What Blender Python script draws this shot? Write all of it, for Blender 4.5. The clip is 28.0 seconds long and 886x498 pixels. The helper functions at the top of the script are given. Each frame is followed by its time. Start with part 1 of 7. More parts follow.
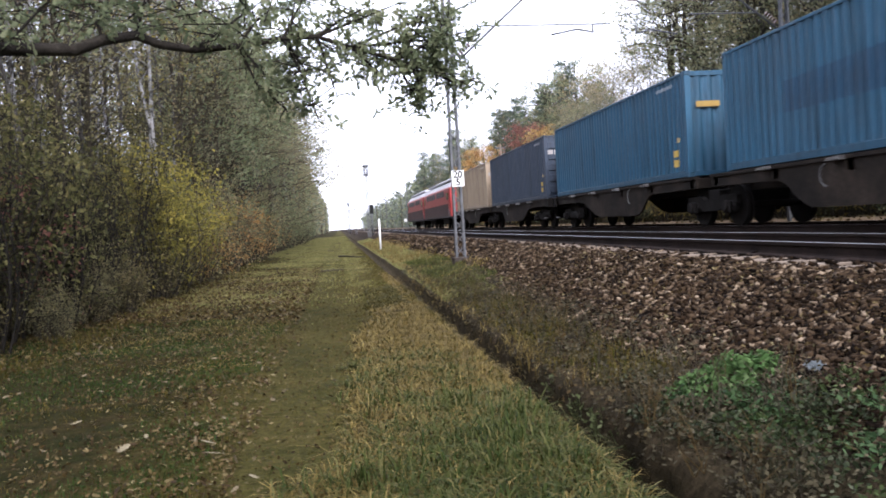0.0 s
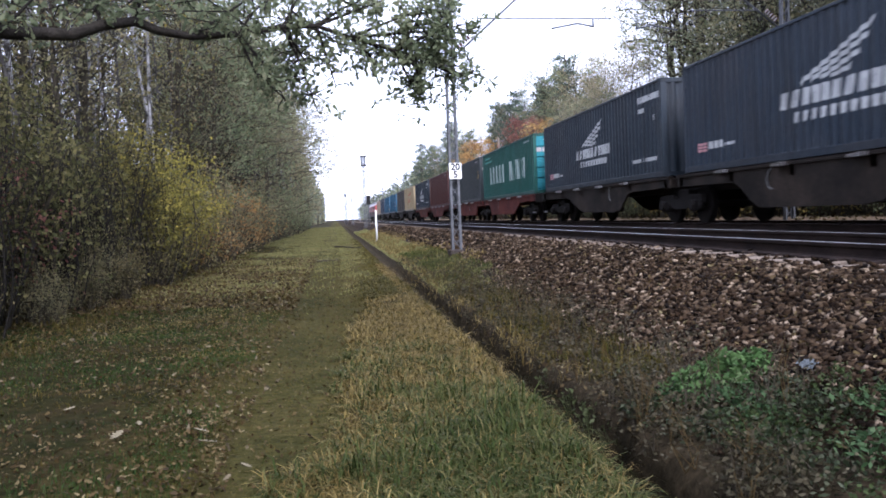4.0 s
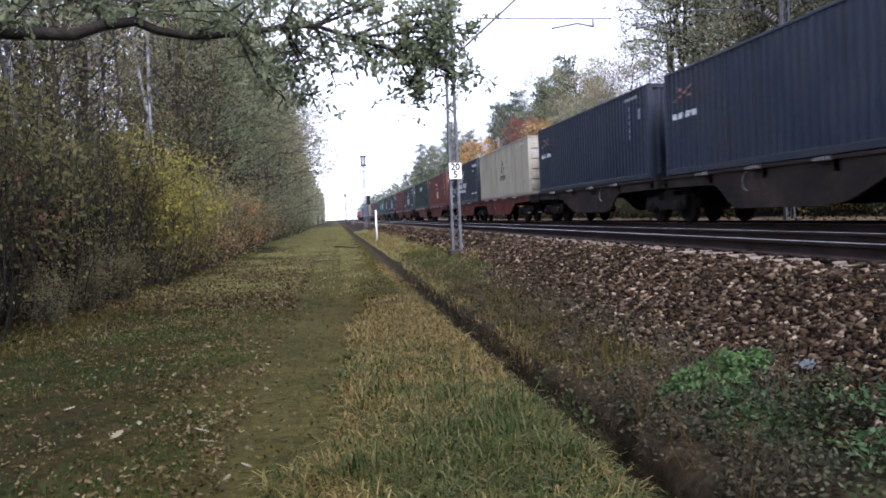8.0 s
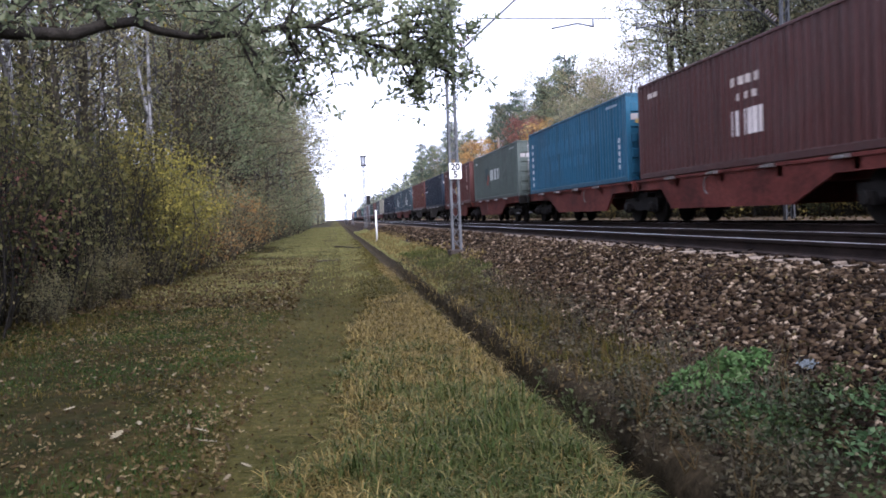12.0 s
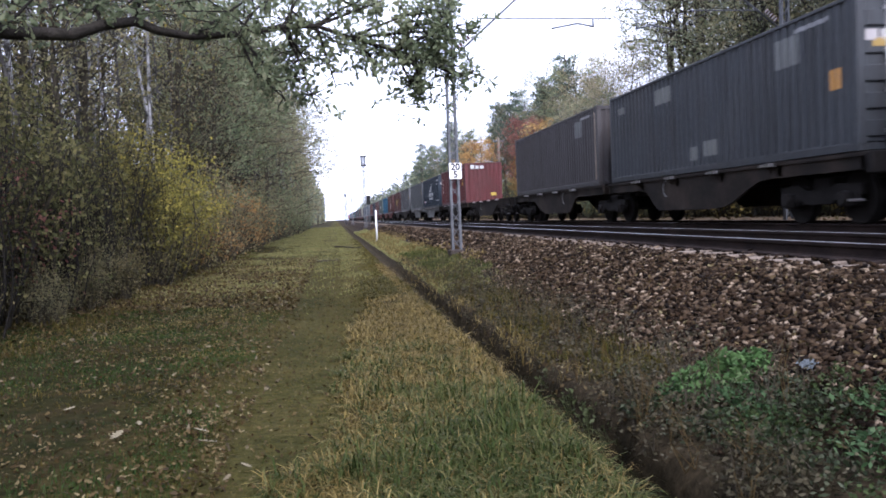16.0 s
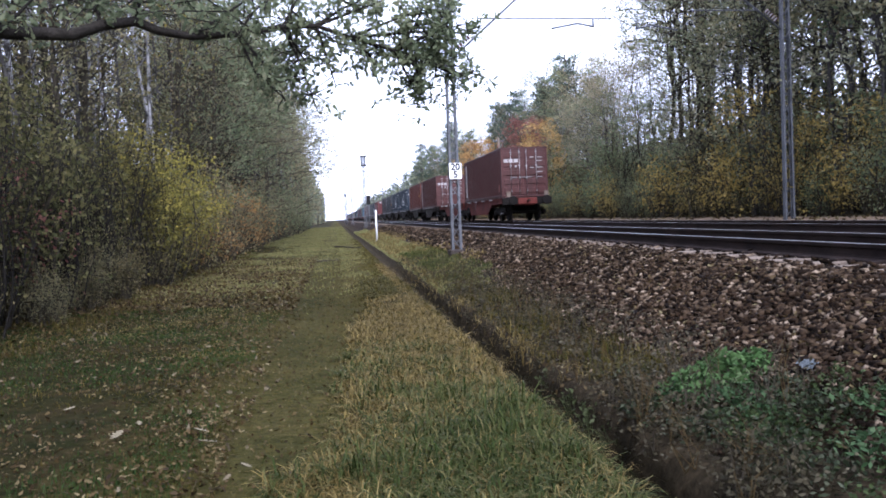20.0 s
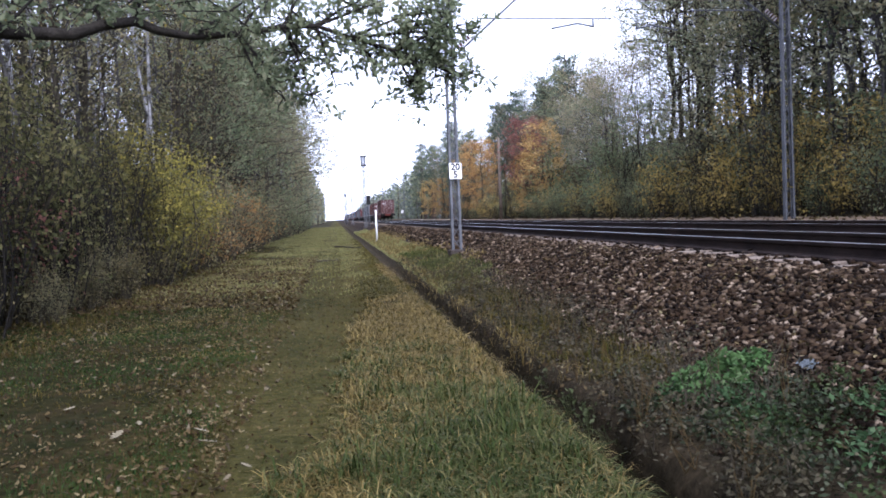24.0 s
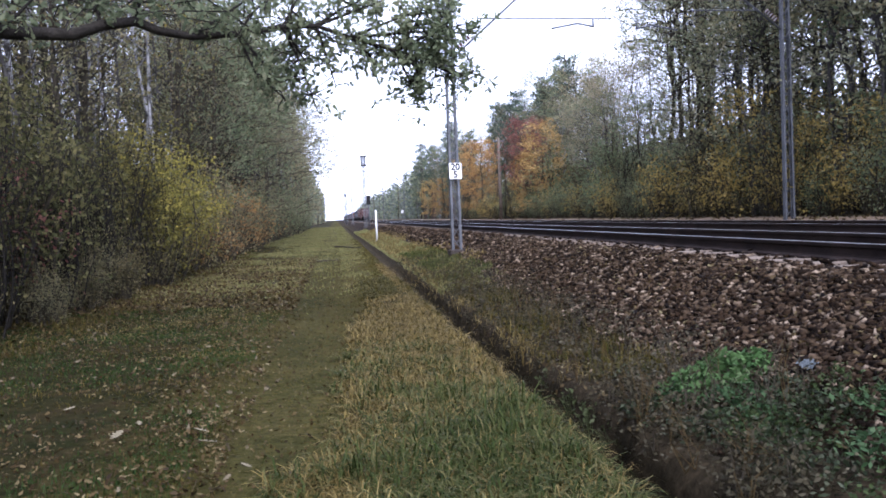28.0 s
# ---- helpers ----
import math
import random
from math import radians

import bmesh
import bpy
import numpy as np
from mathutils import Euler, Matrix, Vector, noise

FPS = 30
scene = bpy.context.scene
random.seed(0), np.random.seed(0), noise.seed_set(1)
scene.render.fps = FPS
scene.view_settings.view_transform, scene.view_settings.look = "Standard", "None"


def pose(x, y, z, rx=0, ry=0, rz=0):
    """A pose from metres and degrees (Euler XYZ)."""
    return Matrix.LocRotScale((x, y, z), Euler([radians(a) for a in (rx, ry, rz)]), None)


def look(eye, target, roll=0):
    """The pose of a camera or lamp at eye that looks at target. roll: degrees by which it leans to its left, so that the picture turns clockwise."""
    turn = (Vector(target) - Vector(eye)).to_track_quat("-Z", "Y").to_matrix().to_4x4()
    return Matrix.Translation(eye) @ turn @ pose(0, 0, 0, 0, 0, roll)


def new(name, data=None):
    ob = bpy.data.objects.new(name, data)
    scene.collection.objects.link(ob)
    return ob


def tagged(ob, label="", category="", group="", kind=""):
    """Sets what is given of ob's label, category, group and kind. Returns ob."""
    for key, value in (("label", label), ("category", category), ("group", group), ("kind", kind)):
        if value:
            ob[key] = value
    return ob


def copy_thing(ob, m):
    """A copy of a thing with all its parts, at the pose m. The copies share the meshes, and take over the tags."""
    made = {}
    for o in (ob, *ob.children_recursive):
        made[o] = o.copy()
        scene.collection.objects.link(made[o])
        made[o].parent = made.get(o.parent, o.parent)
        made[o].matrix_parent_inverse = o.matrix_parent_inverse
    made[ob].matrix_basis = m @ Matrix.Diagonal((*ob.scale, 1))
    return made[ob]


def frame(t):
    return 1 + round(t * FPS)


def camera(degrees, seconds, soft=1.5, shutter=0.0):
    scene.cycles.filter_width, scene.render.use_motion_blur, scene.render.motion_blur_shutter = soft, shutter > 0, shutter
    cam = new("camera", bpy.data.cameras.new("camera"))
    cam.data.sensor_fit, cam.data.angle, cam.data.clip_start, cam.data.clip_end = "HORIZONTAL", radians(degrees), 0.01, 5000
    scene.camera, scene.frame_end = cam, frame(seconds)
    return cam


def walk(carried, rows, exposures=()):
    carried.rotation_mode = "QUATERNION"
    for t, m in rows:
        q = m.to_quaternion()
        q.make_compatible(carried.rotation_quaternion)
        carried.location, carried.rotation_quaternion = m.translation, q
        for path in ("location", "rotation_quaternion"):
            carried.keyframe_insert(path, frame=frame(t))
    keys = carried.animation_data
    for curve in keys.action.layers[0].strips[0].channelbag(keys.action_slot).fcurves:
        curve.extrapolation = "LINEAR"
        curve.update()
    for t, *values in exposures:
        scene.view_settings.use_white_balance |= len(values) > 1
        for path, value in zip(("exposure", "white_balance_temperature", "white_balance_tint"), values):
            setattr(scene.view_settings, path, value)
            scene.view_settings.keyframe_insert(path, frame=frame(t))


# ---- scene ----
# ---------------------------------------------------------------- camera
EYE = Vector((0.0, 0.0, 1.5))


def aimed(yaw, pitch, roll):
    """Camera pose at EYE: yaw to the right of the track's direction, pitch up, roll, in degrees."""
    y, p = radians(yaw), radians(pitch)
    way = Vector((math.sin(y) * math.cos(p), math.cos(y) * math.cos(p), math.sin(p)))
    return look(EYE, EYE + way, roll)


cam = camera(56.35, 28.0, soft=1.75, shutter=0.14)
STILL = (7.31, -2.32, -2.409)
walk(cam, [(0.0, aimed(7.07, -1.77, -3.44)), (0.1, aimed(6.14, -1.88, -3.3)), (0.2, aimed(5.86, -1.95, -3.1)),
           (0.3, aimed(6.25, -2.02, -2.95)), (0.4, aimed(6.64, -2.05, -2.8)), (0.5, aimed(6.96, -2.08, -2.67)),
           (0.6, aimed(7.22, -2.2, -2.5)), (0.8, aimed(7.26, -2.28, -2.42)), (1.0, aimed(7.27, -2.3, -2.41)),
           (1.5, aimed(*STILL)), (28.0, aimed(*STILL))],
     exposures=[(0.0, 2.4, 6000, 19), (1.0, 2.37, 5850, 22), (2.0, 2.32, 5700, 22), (3.0, 2.3, 5530, 22), (7.0, 2.3, 5620, 23.5), (12.0, 2.3, 5620, 23.5), (16.0, 2.3, 5560, 22.5), (20.0, 2.28, 5400, 22.5), (28.0, 2.29, 5400, 23.5)])

# ---------------------------------------------------------------- light: thin bright overcast
SUN_UP, SUN_ROUND = radians(38), radians(174)
world = bpy.data.worlds.new("overcast_sky")
scene.world = world
world.use_nodes = True
wn, wl = world.node_tree.nodes, world.node_tree.links
sky = wn.new("ShaderNodeTexSky")
sky.sky_type = "NISHITA"
sky.sun_disc = False
sky.sun_elevation, sky.sun_rotation = SUN_UP, SUN_ROUND
sky.air_density, sky.dust_density, sky.ozone_density = 1.0, 1.0, 1.0
grey = wn.new("ShaderNodeHueSaturation")
grey.inputs["Saturation"].default_value = 0.16
grey.inputs["Value"].default_value = 1.0
wl.new(sky.outputs[0], grey.inputs["Color"])
cloud = wn.new("ShaderNodeMix")          # thin even cloud over the whole sky
cloud.data_type = "RGBA"
cloud.inputs[0].default_value = 0.8
cloud.inputs[7].default_value = (4.4, 4.65, 5.15, 1.0)
wl.new(grey.outputs[0], cloud.inputs[6])
wl.new(cloud.outputs[2], wn["Background"].inputs["Color"])
wn["Background"].inputs["Strength"].default_value = 0.098
sun = new("sun", bpy.data.lights.new("sun", "SUN"))
sun.data.energy, sun.data.angle, sun.data.color = 1.5, radians(35), (1.0, 0.96, 0.9)
sun.matrix_world = look((0, 0, 0), (-math.sin(SUN_ROUND) * math.cos(SUN_UP), -math.cos(SUN_ROUND) * math.cos(SUN_UP), -math.sin(SUN_UP)))

# ---------------------------------------------------------------- materials


def nodes_of(name):
    m = bpy.data.materials.new(name)
    m.use_nodes = True
    nt = m.node_tree
    return m, nt.nodes, nt.links, nt.nodes["Principled BSDF"]


def rgb(c):
    return (*c, 1.0) if len(c) == 3 else c


def ramp_of(n, colours):
    r = n.new("ShaderNodeValToRGB")
    els = r.color_ramp.elements
    while len(els) < len(colours):
        els.new(0.5)
    for i, c in enumerate(colours):
        els[i].position = i / max(1, len(colours) - 1)
        els[i].color = rgb(c)
    return r


def noise_of(n, l, scale, detail=4.0, rough=0.6, space="Object"):
    tc = n.new("ShaderNodeTexCoord")
    x = n.new("ShaderNodeTexNoise")
    x.inputs["Scale"].default_value, x.inputs["Detail"].default_value, x.inputs["Roughness"].default_value = scale, detail, rough
    l.new(tc.outputs[space], x.inputs["Vector"])
    return x


def mix_of(n, l, blend, fac, a, b):
    x = n.new("ShaderNodeMix")
    x.data_type, x.blend_type = "RGBA", blend
    for sock, v in ((x.inputs[0], fac), (x.inputs[6], a), (x.inputs[7], b)):
        if isinstance(v, bpy.types.NodeSocket):
            l.new(v, sock)
        else:
            sock.default_value = rgb(v) if isinstance(v, tuple) else v
    return x.outputs[2]


def spread(n, l, sock, lo, hi, a=0.0, b=1.0):
    x = n.new("ShaderNodeMapRange")
    x.inputs[1].default_value, x.inputs[2].default_value, x.inputs[3].default_value, x.inputs[4].default_value = lo, hi, a, b
    l.new(sock, x.inputs[0])
    return x.outputs[0]


def bump_of(n, l, bsdf, height, strength, dist=0.02):
    x = n.new("ShaderNodeBump")
    x.inputs["Strength"].default_value, x.inputs["Distance"].default_value = strength, dist
    l.new(height, x.inputs["Height"])
    l.new(x.outputs[0], bsdf.inputs["Normal"])


def surface(name, colours, scale, fine, rough=0.8, metal=0.0, bump=0.3, dist=0.01, contrast=(0.3, 0.7), grain=0.5, space="Object"):
    """Two-scale mottled surface: large patches over a row of colours, fine grain, bump."""
    m, n, l, b = nodes_of(name)
    big, small = noise_of(n, l, scale, 5, 0.6, space), noise_of(n, l, fine, 4, 0.7, space)
    r = ramp_of(n, colours)
    l.new(spread(n, l, big.outputs["Fac"], *contrast), r.inputs[0])
    g = spread(n, l, small.outputs["Fac"], 0.25, 0.75, 1.0 - grain, 1.0 + grain * 0.35)
    c = mix_of(n, l, "MULTIPLY", 1.0, r.outputs[0], g)
    l.new(c, b.inputs["Base Color"])
    b.inputs["Roughness"].default_value, b.inputs["Metallic"].default_value = rough, metal
    b.inputs["Specular IOR Level"].default_value = 0.5 if metal > 0.5 or rough < 0.5 else 0.12
    bump_of(n, l, b, small.outputs["Fac"], bump, dist)
    return m


def leaf_material(name, colours, through_light=0.45, patch=0.5, single=0.55):
    """Leaves: each island its own colour, patches across the crown, some light passes through."""
    m, n, l, b = nodes_of(name)
    geo, info = n.new("ShaderNodeNewGeometry"), n.new("ShaderNodeObjectInfo")
    big = noise_of(n, l, patch, 2, 0.5)
    a = n.new("ShaderNodeMath")
    a.operation = "MULTIPLY_ADD"
    l.new(geo.outputs["Random Per Island"], a.inputs[0])
    a.inputs[1].default_value = single
    l.new(spread(n, l, big.outputs["Fac"], 0.3, 0.7, 0.0, 1.0 - single), a.inputs[2])
    r = ramp_of(n, colours)
    shift = n.new("ShaderNodeMath")
    l.new(a.outputs[0], shift.inputs[0])
    l.new(spread(n, l, info.outputs["Random"], 0, 1, -0.14, 0.14), shift.inputs[1])
    l.new(shift.outputs[0], r.inputs[0])
    v = spread(n, l, info.outputs["Random"], 0, 1, 1.2, 0.78)
    c = mix_of(n, l, "MULTIPLY", 1.0, r.outputs[0], v)
    l.new(c, b.inputs["Base Color"])
    b.inputs["Roughness"].default_value = 0.6
    b.inputs["Specular IOR Level"].default_value = 0.08
    t = n.new("ShaderNodeBsdfTranslucent")
    l.new(c, t.inputs[0])
    mx = n.new("ShaderNodeMixShader")
    mx.inputs[0].default_value = through_light
    l.new(b.outputs[0], mx.inputs[1])
    l.new(t.outputs[0], mx.inputs[2])
    l.new(mx.outputs[0], n["Material Output"].inputs[0])
    return m


def paint_material(name, rust=0.35, rough=0.5, dirt=0.55):
    """Weathered paint that takes its hue from the object's colour."""
    m, n, l, b = nodes_of(name)
    info = n.new("ShaderNodeObjectInfo")
    big, small, blot = noise_of(n, l, 0.7, 5, 0.65), noise_of(n, l, 9.0, 6, 0.7), noise_of(n, l, 0.45, 6, 0.7)
    tc, mp, streak = n.new("ShaderNodeTexCoord"), n.new("ShaderNodeMapping"), n.new("ShaderNodeTexNoise")
    mp.inputs["Scale"].default_value = (3.0, 3.0, 0.22)
    streak.inputs["Scale"].default_value, streak.inputs["Detail"].default_value = 1.6, 5
    l.new(tc.outputs["Object"], mp.inputs[0])
    l.new(mp.outputs[0], streak.inputs["Vector"])
    pale = mix_of(n, l, "MIX", spread(n, l, big.outputs["Fac"], 0.4, 0.8, 0.0, 0.05), info.outputs["Color"], (0.25, 0.26, 0.27))
    dusty = mix_of(n, l, "MIX", spread(n, l, blot.outputs["Fac"], 0.45, 0.75, 0.0, 0.4), pale, (0.032, 0.024, 0.018))
    dirty = mix_of(n, l, "MULTIPLY", spread(n, l, streak.outputs["Fac"], 0.48, 0.75, 0.0, dirt), dusty, (0.3, 0.25, 0.2))
    spots = spread(n, l, small.outputs["Fac"], 0.66, 0.74, 0.0, rust)
    c = mix_of(n, l, "MIX", spots, dirty, (0.13, 0.06, 0.03))
    l.new(c, b.inputs["Base Color"])
    l.new(spread(n, l, small.outputs["Fac"], 0.3, 0.7, rough - 0.1, rough + 0.2), b.inputs["Roughness"])
    b.inputs["Specular IOR Level"].default_value = 0.3
    bump_of(n, l, b, small.outputs["Fac"], 0.12, 0.004)
    return m


def plain(name, c, rough=0.6, metal=0.0, var=0.25, scale=6.0):
    return surface(name, [tuple(v * (1 - var) for v in c), c], scale, scale * 9, rough, metal, 0.12, 0.004, grain=0.25)


def stone_material(name, joined, gain=1.0):
    """Ballast stones: each its own tone, mostly brown, some pale; dusty mottling."""
    m, n, l, b = nodes_of(name)
    src = n.new("ShaderNodeNewGeometry").outputs["Random Per Island"] if joined else n.new("ShaderNodeObjectInfo").outputs["Random"]
    r = ramp_of(n, [tuple(v * gain for v in c) for c in ((0.0055, 0.0034, 0.002), (0.0125, 0.0074, 0.004), (0.0205, 0.0122, 0.0064), (0.029, 0.0172, 0.009), (0.0385, 0.0232, 0.0122), (0.051, 0.0315, 0.0168), (0.068, 0.0435, 0.0238), (0.092, 0.061, 0.035), (0.155, 0.109, 0.068), (0.43, 0.33, 0.23))])
    l.new(src, r.inputs[0])
    small, big = noise_of(n, l, 30, 4, 0.7), noise_of(n, l, 0.8, 3, 0.5)
    c = mix_of(n, l, "MULTIPLY", 1.0, r.outputs[0], spread(n, l, small.outputs["Fac"], 0.3, 0.7, 0.6, 1.2))
    if joined:
        c = mix_of(n, l, "MULTIPLY", 1.0, c, spread(n, l, big.outputs["Fac"], 0.3, 0.7, 0.7, 1.15))
    l.new(c, b.inputs["Base Color"])
    b.inputs["Roughness"].default_value = 0.95
    b.inputs["Specular IOR Level"].default_value = 0.08
    bump_of(n, l, b, small.outputs["Fac"], 0.4, 0.006)
    return m


PAINT = paint_material("container_paint")
DECAL = paint_material("decal_paint", rust=0.5, rough=0.55, dirt=0.25)
WAGON_RED = surface("wagon_red_paint", [(0.0382, 0.0123, 0.00977), (0.111, 0.0272, 0.0208), (0.145, 0.0399, 0.0306)], 0.9, 14, 0.7, 0, 0.2, 0.005, grain=0.6)
WAGON_DARK = surface("wagon_brown_grime", [(0.008, 0.0065, 0.0053), (0.021, 0.0162, 0.0124), (0.043, 0.032, 0.024)], 0.9, 14, 0.8, 0, 0.25, 0.005, grain=0.5)
WAGON_GREY = surface("wagon_grey_paint", [(0.072, 0.068, 0.064), (0.16, 0.16, 0.152), (0.216, 0.208, 0.2)], 0.9, 14, 0.7, 0, 0.2, 0.005, grain=0.4)
GRIME = surface("bogie_grime", [(0.006, 0.0052, 0.0046), (0.017, 0.0145, 0.0125)], 2.0, 20, 0.85, 0.1, 0.3, 0.005)
STEEL = surface("worn_steel", [(0.2, 0.19, 0.19), (0.42, 0.41, 0.41)], 3.0, 40, 0.35, 0.9, 0.08, 0.002, grain=0.2)
WHITE_PAINT = plain("white_paint", (0.75, 0.75, 0.74), 0.5, 0, 0.12)
BLACK_PAINT = plain("black_paint", (0.02, 0.02, 0.02), 0.5)
RAIL_RUST = surface("rail_rust", [(0.0119, 0.00807, 0.0068), (0.0306, 0.0204, 0.0161)], 2.0, 30, 0.85, 0.1, 0.2, 0.003)
RAIL_HEAD = surface("rail_head", [(0.6, 0.6, 0.63), (0.8, 0.8, 0.82)], 3.0, 50, 0.36, 0.95, 0.05, 0.001, grain=0.15)
CONCRETE = surface("sleeper_concrete", [(0.0675, 0.0522, 0.0396), (0.153, 0.122, 0.0945), (0.216, 0.176, 0.14)], 1.6, 30, 0.9, 0, 0.3, 0.004, space="Object")
GALVANISED = surface("galvanised_steel", [(0.0672, 0.0694, 0.0739), (0.146, 0.151, 0.159)], 1.5, 25, 0.6, 0.15, 0.1, 0.003)
BARK_DARK = surface("dark_bark", [(0.0224, 0.0196, 0.0134), (0.056, 0.0472, 0.032), (0.08, 0.0704, 0.0493)], 2.5, 22, 0.95, 0, 0.9, 0.03)
# Bark with the backlit bough's darkness put into its colour; also on sapling stems.
BARK_SHADED = surface("shade_darkened_bark", [(0.009, 0.008, 0.007), (0.022, 0.019, 0.015), (0.038, 0.033, 0.026)], 2.5, 22, 0.9, 0, 0.9, 0.03)
BARK_PINE = surface("pine_bark", [(0.0446, 0.0341, 0.0287), (0.0879, 0.0627, 0.0501), (0.0692, 0.0608, 0.0545)], 1.2, 16, 0.95, 0, 0.9, 0.03)
BARK_BIRCH = surface("birch_bark", [(0.03, 0.028, 0.025), (0.2, 0.195, 0.185), (0.38, 0.37, 0.36)], 3.2, 18, 0.85, 0, 0.4, 0.01, contrast=(0.36, 0.6))
BARK_GREY = surface("grey_bark", [(0.0335, 0.0297, 0.0267), (0.0743, 0.0689, 0.0613), (0.101, 0.093, 0.0855)], 2.0, 20, 0.95, 0, 0.7, 0.02)
LEAF_OAK = leaf_material("oak_leaves", [(0.078, 0.1032, 0.0648), (0.15, 0.186, 0.1056), (0.252, 0.2736, 0.156), (0.336, 0.318, 0.186)], 0.58, 1.1, 0.3)
LEAF_GREEN = leaf_material("green_leaves", [(0.072, 0.096, 0.0528), (0.138, 0.168, 0.0888), (0.222, 0.24, 0.126), (0.312, 0.288, 0.156)], 0.58, 1.1, 0.3)
LEAF_BOUGH = leaf_material("near_oak_leaves", [(0.0595, 0.0765, 0.0408), (0.111, 0.132, 0.0723), (0.17, 0.183, 0.102), (0.23, 0.212, 0.128)], 0.5)
# Distant leaves, greyed and paled: the haze is put into their base colour.
LEAF_FAR_HAZED = leaf_material("haze_greyed_leaves", [(0.08, 0.09, 0.072), (0.13, 0.14, 0.112), (0.18, 0.185, 0.15)], 0.45, 0.12)
LEAF_OLIVE = leaf_material("olive_leaves", [(0.0844, 0.0844, 0.0476), (0.1667, 0.161, 0.0837), (0.2611, 0.2311, 0.1207), (0.3162, 0.23, 0.1323)], 0.58, 1.1, 0.3)
LEAF_YELLOW = leaf_material("yellow_leaves", [(0.066, 0.067, 0.02), (0.148, 0.134, 0.035), (0.268, 0.23, 0.05), (0.47, 0.37, 0.08)], 0.5, 1.6, 0.3)
LEAF_ORANGE = leaf_material("orange_leaves", [(0.14, 0.08, 0.032), (0.27, 0.15, 0.055), (0.38, 0.23, 0.08), (0.44, 0.31, 0.13)], 0.45, 1.1, 0.3)
LEAF_AMBER = leaf_material("amber_leaves", [(0.0802, 0.0735, 0.0265), (0.2145, 0.1672, 0.0541), (0.4147, 0.308, 0.0903), (0.5621, 0.4411, 0.1441)], 0.5, 1.6, 0.3)
LEAF_GOLD = leaf_material("golden_leaves", [(0.17, 0.105, 0.04), (0.32, 0.2, 0.07), (0.44, 0.31, 0.11), (0.5, 0.4, 0.18)], 0.4, 1.1, 0.3)
LEAF_RED = leaf_material("red_leaves", [(0.12, 0.055, 0.045), (0.21, 0.095, 0.075), (0.3, 0.155, 0.115)], 0.5, 1.1, 0.3)
LEAF_BROWN = leaf_material("brown_leaves", [(0.0411, 0.0382, 0.0173), (0.0896, 0.0782, 0.0344), (0.1451, 0.1202, 0.0552), (0.2394, 0.1956, 0.0967)], 0.45, 1.6, 0.3)
NEEDLES = leaf_material("pine_needles", [(0.0329, 0.0503, 0.0358), (0.0661, 0.0878, 0.0603), (0.105, 0.123, 0.0849)], 0.2, 1.1, 0.3)
LEAF_FRESH = leaf_material("bright_weed_leaves", [(0.018, 0.038, 0.012), (0.04, 0.08, 0.024), (0.078, 0.132, 0.044), (0.14, 0.19, 0.085)], 0.3, 3.0)
LEAF_HERB = leaf_material("fresh_herb_leaves", [(0.014, 0.029, 0.011), (0.03, 0.058, 0.022), (0.055, 0.092, 0.037), (0.1, 0.138, 0.07)], 0.3, 3.0)
LEAF_COVER = leaf_material("ground_cover_leaves", [(0.01, 0.014, 0.005), (0.019, 0.029, 0.0095), (0.034, 0.047, 0.016), (0.075, 0.088, 0.036)], 0.25, 1.6, 0.6)
LEAF_NETTLE = leaf_material("pale_nettle_leaves", [(0.026, 0.034, 0.013), (0.05, 0.06, 0.024), (0.095, 0.102, 0.05)], 0.3, 3.0)
LEAF_SHADE = leaf_material("shaded_oak_leaves", [(0.0745, 0.0811, 0.0529), (0.1366, 0.1420, 0.0846), (0.2236, 0.2074, 0.1248), (0.3105, 0.2570, 0.1534)], 0.58, 1.1, 0.35)
# Olive leaves of the right wood, paled so that their colour carries haze.
LEAF_PALE_HAZED = leaf_material("pale_olive_hazed_leaves", [(0.1365, 0.1495, 0.0936), (0.2405, 0.2509, 0.1534), (0.3575, 0.3445, 0.2054), (0.455, 0.39, 0.2145)], 0.68, 1.1, 0.35)
LEAF_DULL = leaf_material("dull_thicket_leaves", [(0.0342, 0.0384, 0.0160), (0.0732, 0.0756, 0.0297), (0.1403, 0.1296, 0.0506), (0.2806, 0.2340, 0.1012)], 0.5, 1.6, 0.45)
LEAF_TAN = leaf_material("pale_tan_leaves", [(0.13, 0.115, 0.075), (0.22, 0.19, 0.12), (0.31, 0.26, 0.165), (0.42, 0.35, 0.23)], 0.55, 1.1, 0.35)
LEAF_WEED = leaf_material("verge_weed_leaves", [(0.0105, 0.0105, 0.0055), (0.023, 0.0205, 0.0105), (0.043, 0.036, 0.0195), (0.09, 0.079, 0.047)], 0.2, 1.2, 0.7)
LEAF_DARK = leaf_material("dark_weed_leaves", [(0.008, 0.0119, 0.005), (0.0175, 0.0243, 0.0108), (0.033, 0.0425, 0.0205), (0.075, 0.082, 0.049)], 0.2, 1.2, 0.75)
GRASS = leaf_material("grass_blades", [(0.0171, 0.0193, 0.0031), (0.0390, 0.0364, 0.0065), (0.0654, 0.0512, 0.0109), (0.1166, 0.0876, 0.0226)], 0.3, 0.9, 0.85)
GRASS_GREEN = leaf_material("green_grass_blades", [(0.0147, 0.0276, 0.0055), (0.0322, 0.0488, 0.0106), (0.0607, 0.0718, 0.0184), (0.1518, 0.1362, 0.0515)], 0.4, 0.9, 0.8)
GRASS_MOSS = leaf_material("mossy_turf_blades", [(0.00972, 0.0205, 0.00432), (0.0216, 0.0389, 0.00821), (0.041, 0.0583, 0.0134)], 0.3, 0.9, 0.7)
